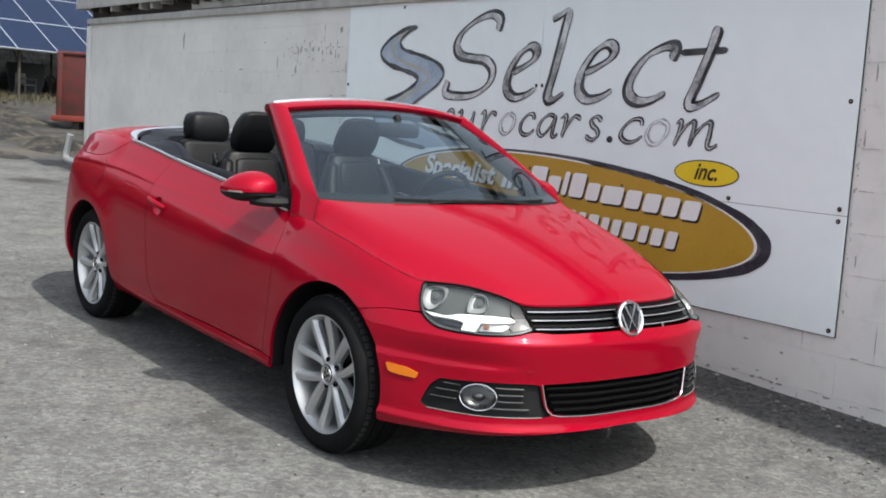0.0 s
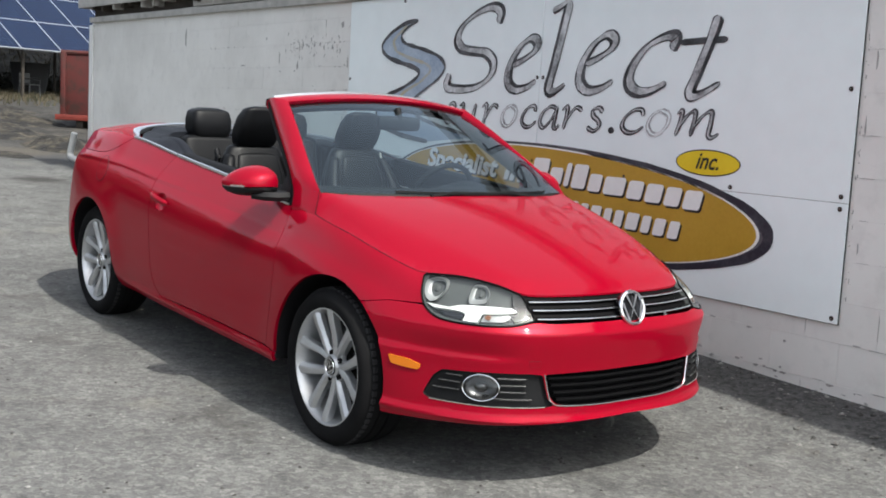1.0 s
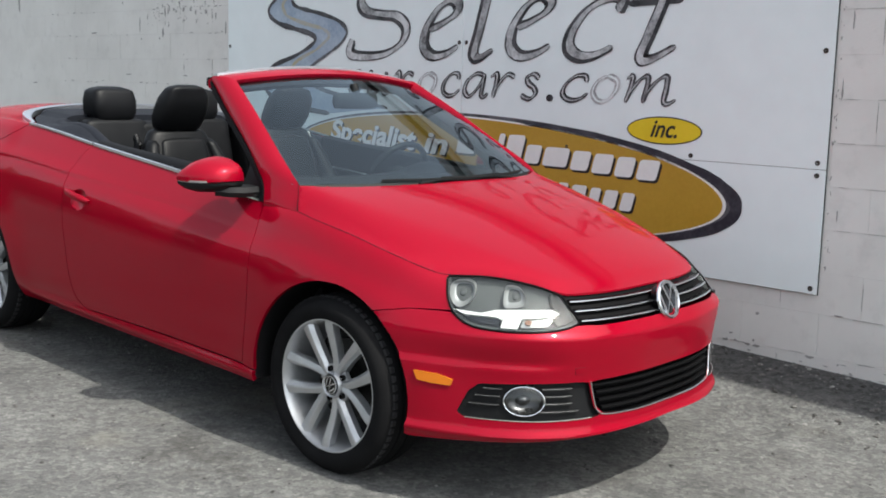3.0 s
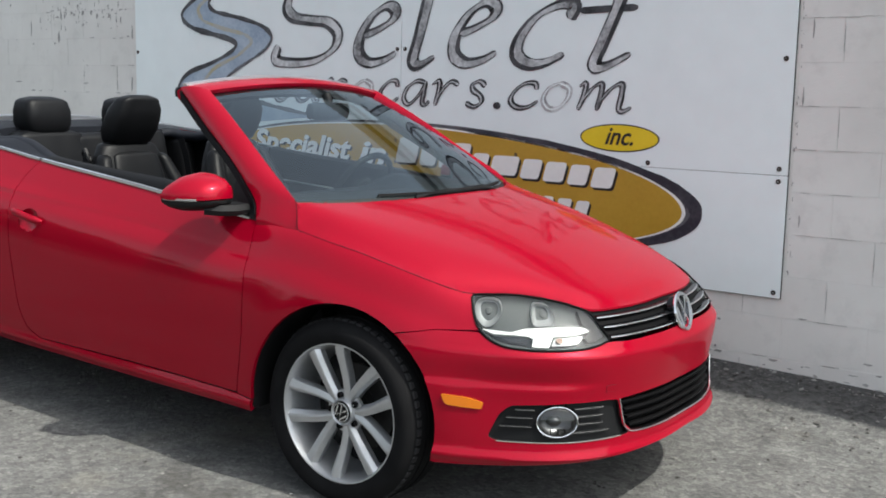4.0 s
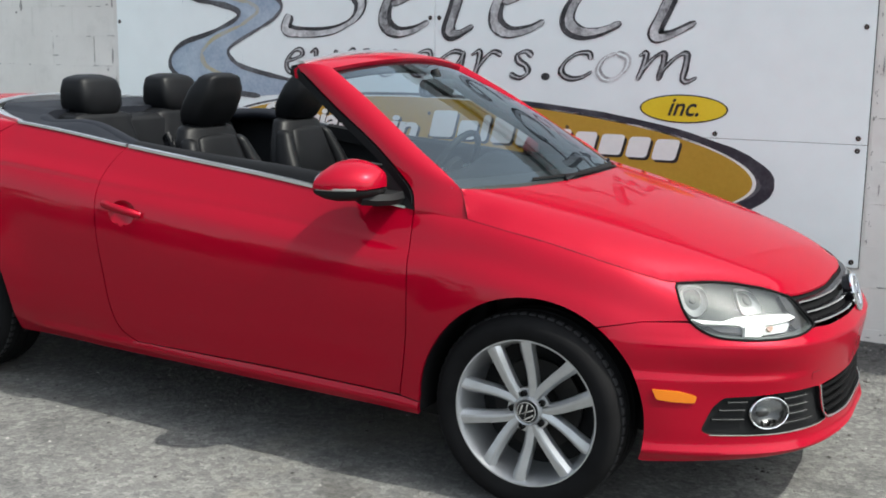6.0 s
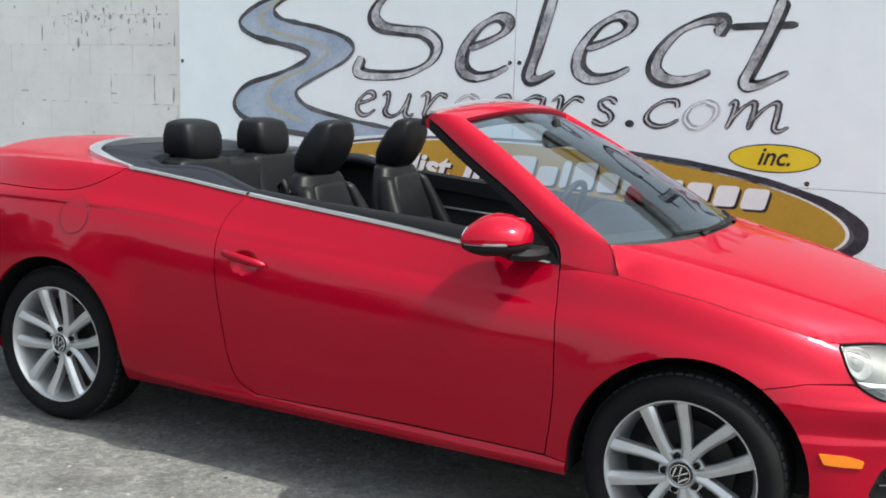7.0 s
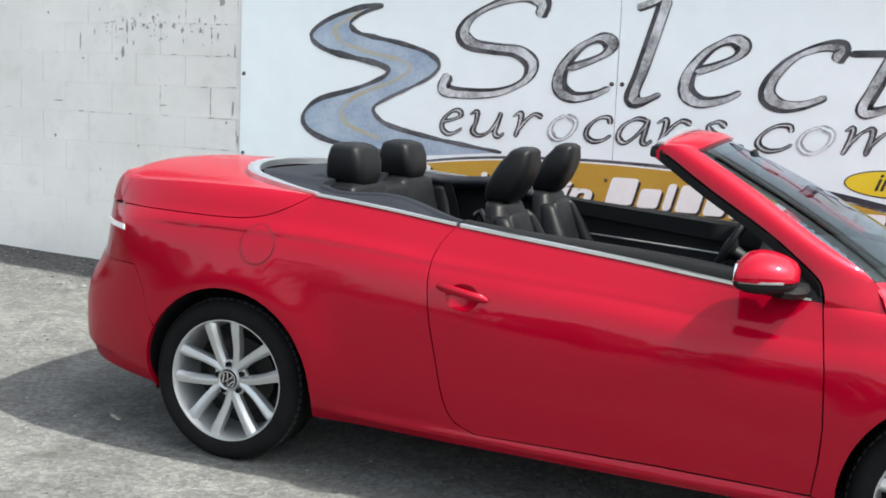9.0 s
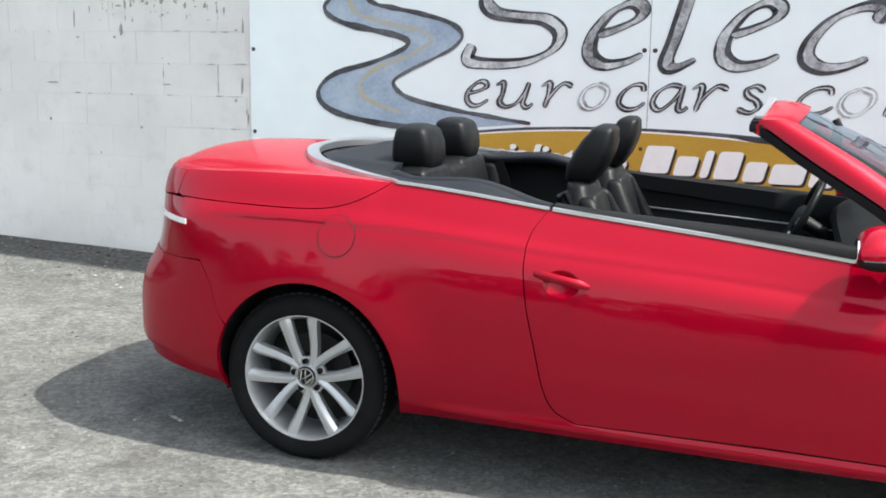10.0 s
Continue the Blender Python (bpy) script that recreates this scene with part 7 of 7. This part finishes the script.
    # cowl and wipers
    part("cowl_panel", grid(lambda u, v: Vector(screen(-1.02 + 2.04 * u, 0.012)).lerp(Vector((2.290 + 0.222 * (1 - (2 * u - 1) ** 2), 0.70 * (2 * u - 1), 0.946 + 0.016 * (1 - (2 * u - 1) ** 2))), v) + Vector((0, 0, -0.006)), 30, 3), BLACK_PLASTIC, car, "black cowl panel")
    for y0, y1, z0 in ((0.30, -0.40, 0.012), (-0.26, 0.48, 0.016)):
        wip = new("wiper")
        wip.parent = car
        b0 = 0.10 if y0 > 0 else 0.07
        blade = [screen(-(y / 0.69) * -1, 0.004 + 0.016 * abs(y - y0), 0.007) for y in np.linspace(y0 + 0.02, y1, 15)]
        part("blade", sweep(bmesh.new(), blade, [(-0.003, -0.006), (-0.002, 0.002), (0.002, 0.002), (0.003, -0.006)]), BLACK_PLASTIC, wip)
        p0, p1 = Vector(screen(y0 / 0.69, -0.02, 0.004)), Vector(blade[9])
        part("arm", tube([p0, p0.lerp(p1, 0.3) + Vector((0, 0, 0.008)), p1 + Vector((0, 0, 0.004))], 0.0045, 8, scale=[1.6, 1.0, 0.6]), BLACK_PLASTIC, wip)


windscreen()


def seat(y, m_parent):
    s = new("front_seat")
    s.parent = car
    tagged(s, "black leather front seat with a side bolster and headrest")
    part("cushion", pad([(1.22, y, 0.36, 0.25, 0.235), (1.24, y, 0.43, 0.27, 0.25), (1.25, y, 0.50, 0.26, 0.245)], 36), LEATHER, s)
    part("backrest", pad([(1.045, y, 0.50, 0.07, 0.235), (1.02, y, 0.60, 0.078, 0.25), (0.985, y, 0.75, 0.078, 0.252), (0.955, y, 0.88, 0.07, 0.235), (0.925, y, 0.98, 0.06, 0.195), (0.905, y, 1.055, 0.05, 0.155)], 40, 2.8), LEATHER, s)
    for k in (-1, 1):
        part("bolster", pad([(1.11, y + k * 0.205, 0.52, 0.07, 0.045), (1.08, y + k * 0.215, 0.66, 0.075, 0.048), (1.035, y + k * 0.212, 0.80, 0.065, 0.045), (0.985, y + k * 0.19, 0.92, 0.05, 0.04), (0.955, y + k * 0.165, 1.0, 0.035, 0.03)], 20, 2.4), LEATHER, s)
    part("seat_panel", pad([(1.10, y, 0.53, 0.03, 0.15), (1.065, y, 0.68, 0.03, 0.155), (1.03, y, 0.82, 0.028, 0.15)], 28, 3.5), LEATHER, s)
    part("upper_panel", pad([(1.012, y, 0.85, 0.028, 0.14), (0.985, y, 0.94, 0.026, 0.135), (0.957, y, 1.02, 0.024, 0.12)], 28, 3.5), LEATHER, s)
    part("headrest", pad([(0.905, y, 1.092, 0.060, 0.112), (0.918, y, 1.13, 0.071, 0.122), (0.940, y, 1.18, 0.070, 0.122), (0.958, y, 1.225, 0.062, 0.118), (0.970, y, 1.258, 0.046, 0.104)], 40, 4.2), LEATHER, s, "black leather headrest")
    for k in (-1, 1):
        part("headrest_post", tube([(0.925, y + k * 0.065, 1.03), (0.925, y + k * 0.065, 1.10)], 0.007, 8, up=(1, 0, 0)), CHROME, s)
    # belt guide on the outer shoulder
    o = math.copysign(1, y)
    part("belt_guide", tube([(0.86, y + o * 0.16, 0.96), (0.855, y + o * 0.19, 1.03), (0.875, y + o * 0.20, 1.045), (0.90, y + o * 0.195, 1.0)], 0.013, 8, up=(0, 1, 0)), GLOSS_BLACK, s, "black belt guide loop")
    part("seat_belt", sweep(bmesh.new(), [(0.885, y + o * 0.20, 1.03), (0.90, y + o * 0.225, 0.9), (0.93, y + o * 0.25, 0.7), (1.0, y + o * 0.27, 0.5)], [(-0.022, -0.001), (-0.022, 0.001), (0.022, 0.001), (0.022, -0.001)], up=(0, 1, 0)), CLOTH, s)


def rear_seats():
    s = new("rear_bench")
    s.parent = car
    tagged(s, "black leather rear bench with two headrests")
    part("cushion", pad([(0.52, 0, 0.40, 0.24, 0.54), (0.53, 0, 0.46, 0.25, 0.56), (0.53, 0, 0.52, 0.24, 0.55)], 40, 5), LEATHER, s)
    for k in (-1, 1):
        y = k * 0.258
        part("backrest", pad([(0.36, y, 0.50, 0.08, 0.17), (0.33, y, 0.70, 0.085, 0.18), (0.285, y, 0.90, 0.08, 0.182), (0.255, y, 1.055, 0.062, 0.180)], 32, 6.5), LEATHER, s)
        part("headrest", pad([(0.228, y, 1.085, 0.080, 0.110), (0.228, y, 1.11, 0.086, 0.122), (0.226, y, 1.17, 0.082, 0.125), (0.222, y, 1.208, 0.070, 0.118)], 40, 5.0), LEATHER, s, "black leather headrest")
        part("side_pad", pad([(0.33, k * 0.575, 0.55, 0.09, 0.05), (0.30, k * 0.575, 0.80, 0.09, 0.05), (0.27, k * 0.57, 1.0, 0.075, 0.045)], 20, 4), TRIM_BLACK, s)
        part("seat_belt", sweep(bmesh.new(), [(0.36, k * 0.50, 1.035), (0.395, k * 0.505, 0.95), (0.44, k * 0.51, 0.75), (0.47, k * 0.515, 0.55)], [(-0.022, -0.001), (-0.022, 0.001), (0.022, 0.001), (0.022, -0.001)], up=(0, 1, 0)), CLOTH, s)
    part("armrest", pad([(0.345, 0, 0.52, 0.07, 0.14), (0.31, 0, 0.75, 0.07, 0.145), (0.268, 0, 1.035, 0.055, 0.145)], 28, 6), LEATHER, s)


def cabin():
    tub = new("cabin_tub")
    tub.parent = car
    tagged(tub, "black cabin lining and carpet")
    part("floor", box(bmesh.new(), (0.2, -0.72, 0.26), (2.35, 0.72, 0.30), 0.01), CLOTH, tub)
    part("rear_bulkhead", box(bmesh.new(), (0.12, -0.66, 0.3), (0.19, 0.66, 1.04), 0.01), CLOTH, tub)
    part("tunnel", box(bmesh.new(), (0.7, -0.12, 0.3), (2.2, 0.12, 0.58), 0.05, 3), TRIM_BLACK, tub)
    part("front_bulkhead", box(bmesh.new(), (2.30, -0.66, 0.3), (2.36, 0.66, 0.90), 0.01), CLOTH, tub)
    for sign in (1, -1):
        def lining(u, v):
            x = 0.20 + 0.665 * u
            z = 0.32 + (z_top(x) - 0.335) * v
            y = 0.655 + 0.01 * u - 0.02 * (1 - v) - 0.02 * math.exp(-(((z - 0.80) / 0.06) ** 2))
            return (x, -sign * y, z)
        part("side_lining", grid(lining, 14, 16), TRIM_BLACK, tub)

    def dash(u, v):
        y = -0.69 + 1.38 * v
        k = 1 - (y / 0.69) ** 2
        prof = [(2.262 + 0.20 * k, 0.978), (2.18 + 0.10 * k, 0.985), (2.02 + 0.05 * k, 0.975), (1.90, 0.955), (1.84, 0.925), (1.83, 0.88), (1.87, 0.80), (1.90, 0.68), (1.97, 0.55)]
        t = u * (len(prof) - 1)
        i = min(int(t), len(prof) - 2)
        f = t - i
        x, z = prof[i][0] * (1 - f) + prof[i + 1][0] * f, prof[i][1] * (1 - f) + prof[i + 1][1] * f
        hump = 0.05 * math.exp(-(((y - 0.37) / 0.16) ** 2)) * math.exp(-(((u - 0.42) / 0.14) ** 2))
        return (x, y, z + hump - 0.004 * abs(y / 0.69) ** 6)
    part("dashboard", grid(dash, 32, 40), TRIM_BLACK, tub, "soft black dashboard")
    wheel = new("steering_wheel")
    wheel.parent = car
    tagged(wheel, "black steering wheel")
    at = Matrix.Translation((1.70, 0.37, 0.90)) @ Vector((-0.88, 0, 0.42)).to_track_quat("Z", "Y").to_matrix().to_4x4()
    up = at.to_3x3() @ Vector((0, 0, 1))
    part("rim", sweep(bmesh.new(), [at @ Vector((0.185 * math.cos(2 * math.pi * k / 40), 0.185 * math.sin(2 * math.pi * k / 40), 0)) for k in range(40)], ring_profile(0.015, 10), closed=True, up=up), LEATHER, wheel)
    rings = [[at @ Vector((r * math.cos(2 * math.pi * k / 24), r * 0.8 * math.sin(2 * math.pi * k / 24), z)) for k in range(24)] for r, z in ((0.03, -0.12), (0.04, -0.03), (0.075, -0.01), (0.078, 0.012), (0.05, 0.024), (0.004, 0.027))]
    part("hub", loft(rings), BLACK_PLASTIC, wheel)
    for a in (0, 180, 270):
        c, s_ = math.cos(radians(a)), math.sin(radians(a))
        part("spoke", sweep(bmesh.new(), [at @ Vector((0.06 * c, 0.06 * s_, 0.004)), at @ Vector((0.18 * c, 0.18 * s_, 0))], [(-0.018, -0.006), (-0.014, 0.006), (0.014, 0.006), (0.018, -0.006)], up=up), SATIN, wheel)
    for y in (-0.312, 0.335):
        seat(y, car)
    rear_seats()
    # floor pan and engine bay darken what lies under the body
    part("under_tray", box(bmesh.new(), (-0.70, -0.50, 0.22), (3.20, 0.50, 0.26), 0.01), BLACK_PLASTIC, car)
    # unseen box added to stop sun leaking through the tail onto the ground
    part("trunk_light_block", box(bmesh.new(), (-0.70, -0.54, 0.36), (0.08, 0.54, 0.93), 0.04), CLOTH, tub)
    part("engine_block", box(bmesh.new(), (2.42, -0.50, 0.30), (3.10, 0.50, 0.68), 0.03), BLACK_PLASTIC, car)
    part("bay_wall", box(bmesh.new(), (2.98, -0.48, 0.25), (3.02, 0.48, 0.62)), BLACK_PLASTIC, car)


cabin()


def wheel_thing(x, sign, spin):
    w = new("wheel")
    w.parent = car
    w.matrix_basis = pose(x, -sign * 0.0, HUB_Z)
    tagged(w, "silver ten-spoke alloy wheel with a black tyre")
    yf = lambda d: -sign * (HUB_Y + d)  # d metres outward of the hub cap
    n = 72

    def turned(profile, name, mat, parent, seg=n):
        rings = [[(r * math.cos(2 * math.pi * k / seg), yf(d), r * math.sin(2 * math.pi * k / seg)) for k in range(seg)] for r, d in profile]
        bm = bmesh.new()
        rows = [[bm.verts.new(p) for p in q] for q in rings]
        for a, b in zip(rows, rows[1:]):
            for j in range(seg):
                bm.faces.new((a[j], a[(j + 1) % seg], b[(j + 1) % seg], b[j]))
        bmesh.ops.recalc_face_normals(bm, faces=bm.faces[:])
        return part(name, bm, mat, parent)

    R = TYRE_R
    tyre = turned([(0.232, 0.012), (0.238, 0.022), (0.250, 0.031), (0.266, 0.037), (0.285, 0.036), (0.300, 0.028), (0.311, 0.014), (0.317, -0.004), (R - 0.001, -0.018), (R, -0.040), (R - 0.009, -0.042), (R - 0.009, -0.050), (R + 0.0005, -0.052), (R + 0.0005, -0.088), (R - 0.009, -0.090), (R - 0.009, -0.098), (R + 0.0005, -0.100), (R, -0.15), (0.315, -0.175), (0.29, -0.205), (0.25, -0.208), (0.232, -0.19)], "tyre", RUBBER, w)
    # tread blocks on the shoulder
    bm = bmesh.new()
    for k in range(64):
        a = 2 * math.pi * k / 64
        m = Matrix.Rotation(-a, 4, "Y")
        lo, hi = sorted((yf(0.004), yf(-0.036)))
        box(bm, (0.305, lo, -0.0118), (0.3200, hi, 0.0118), 0.003, 1, m=m)
    part("tread", bm, TREAD, tyre, angle=30)
    rim = turned([(0.236, 0.014), (0.2395, 0.020), (0.2385, 0.0235), (0.2345, 0.0235), (0.231, 0.017), (0.226, 0.004), (0.216, -0.03), (0.208, -0.14), (0.23, -0.17)], "rim", ALLOY, w)
    turned([(0.150, -0.105), (0.150, -0.092), (0.075, -0.092), (0.07, -0.06), (0.0, -0.06)], "brake_disc", DARK_METAL, w, 48)
    turned([(0.215, -0.13), (0.05, -0.135), (0.0, -0.135)], "back_plate", BLACK_PLASTIC, w, 36)
    # hub face
    turned([(0.074, -0.034), (0.073, -0.020), (0.050, -0.017), (0.047, -0.004), (0.042, 0.003), (0.036, -0.002)], "hub", ALLOY, rim, 48)
    turned([(0.036, -0.004), (0.035, 0.003), (0.030, 0.0035), (0.029, 0.001), (0.0, 0.001)], "cap", GLOSS_BLACK, rim, 36)
    turned([(0.0335, 0.003), (0.0325, 0.0055), (0.0300, 0.0055), (0.029, 0.003)], "cap_ring", CHROME, rim, 36)
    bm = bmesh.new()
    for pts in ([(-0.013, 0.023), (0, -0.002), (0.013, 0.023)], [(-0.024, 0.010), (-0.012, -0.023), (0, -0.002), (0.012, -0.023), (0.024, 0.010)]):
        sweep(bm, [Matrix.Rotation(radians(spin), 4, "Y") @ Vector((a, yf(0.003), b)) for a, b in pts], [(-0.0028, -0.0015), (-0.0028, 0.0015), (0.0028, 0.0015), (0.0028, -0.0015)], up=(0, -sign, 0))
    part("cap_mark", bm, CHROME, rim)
    for k in range(5):
        for d in (-1, 1):
            # the arms leave the hub between the bolts and part in twos; their bolt side is bevelled
            rows = []
            for t in np.linspace(0, 1, 11):
                r = 0.046 + 0.186 * t
                wd = 0.0135 + 0.0105 * t + 0.004 * (1 - t) ** 3
                crown = -0.012 + 0.030 * t ** 1.5 - 0.006 * max(0.0, t - 0.85) / 0.15
                ang = radians(spin + 72 * k + d * (14.2 + 13.5 * (1 - t) ** 1.6))
                c, s_ = math.cos(ang), math.sin(ang)
                row = []
                for u, dep in ((1.0, -0.034), (1.0, -0.006), (0.92, -0.002), (-0.05, 0.0030), (-0.42, 0.0020), (-0.97, -0.012), (-1.0, -0.034)):
                    u *= d
                    row.append((r * c - u * wd * s_, yf(crown + dep), r * s_ + u * wd * c))
                rows.append(row)
            part("spoke", loft(rows), ALLOY, rim, angle=18)
        a = radians(spin + 72 * k)
        c, s_ = 0.056 * math.cos(a), 0.056 * math.sin(a)
        bm = bmesh.new()
        rows = [[(c + r * math.cos(2 * math.pi * j / 12), yf(d), s_ + r * math.sin(2 * math.pi * j / 12)) for j in range(12)] for r, d in ((0.0115, -0.026), (0.0115, -0.0085), (0.008, -0.008), (0.0075, -0.014))]
        part("wheel_bolt", loft(rows), GLOSS_BLACK, rim)


for _x, _s, _spin in ((0.0, 1, 27), (WB, 1, 36.5), (0.0, -1, 20), (WB, -1, 55)):
    wheel_thing(_x, _s, _spin)
# ---- wall blocks, last ----
blocks()
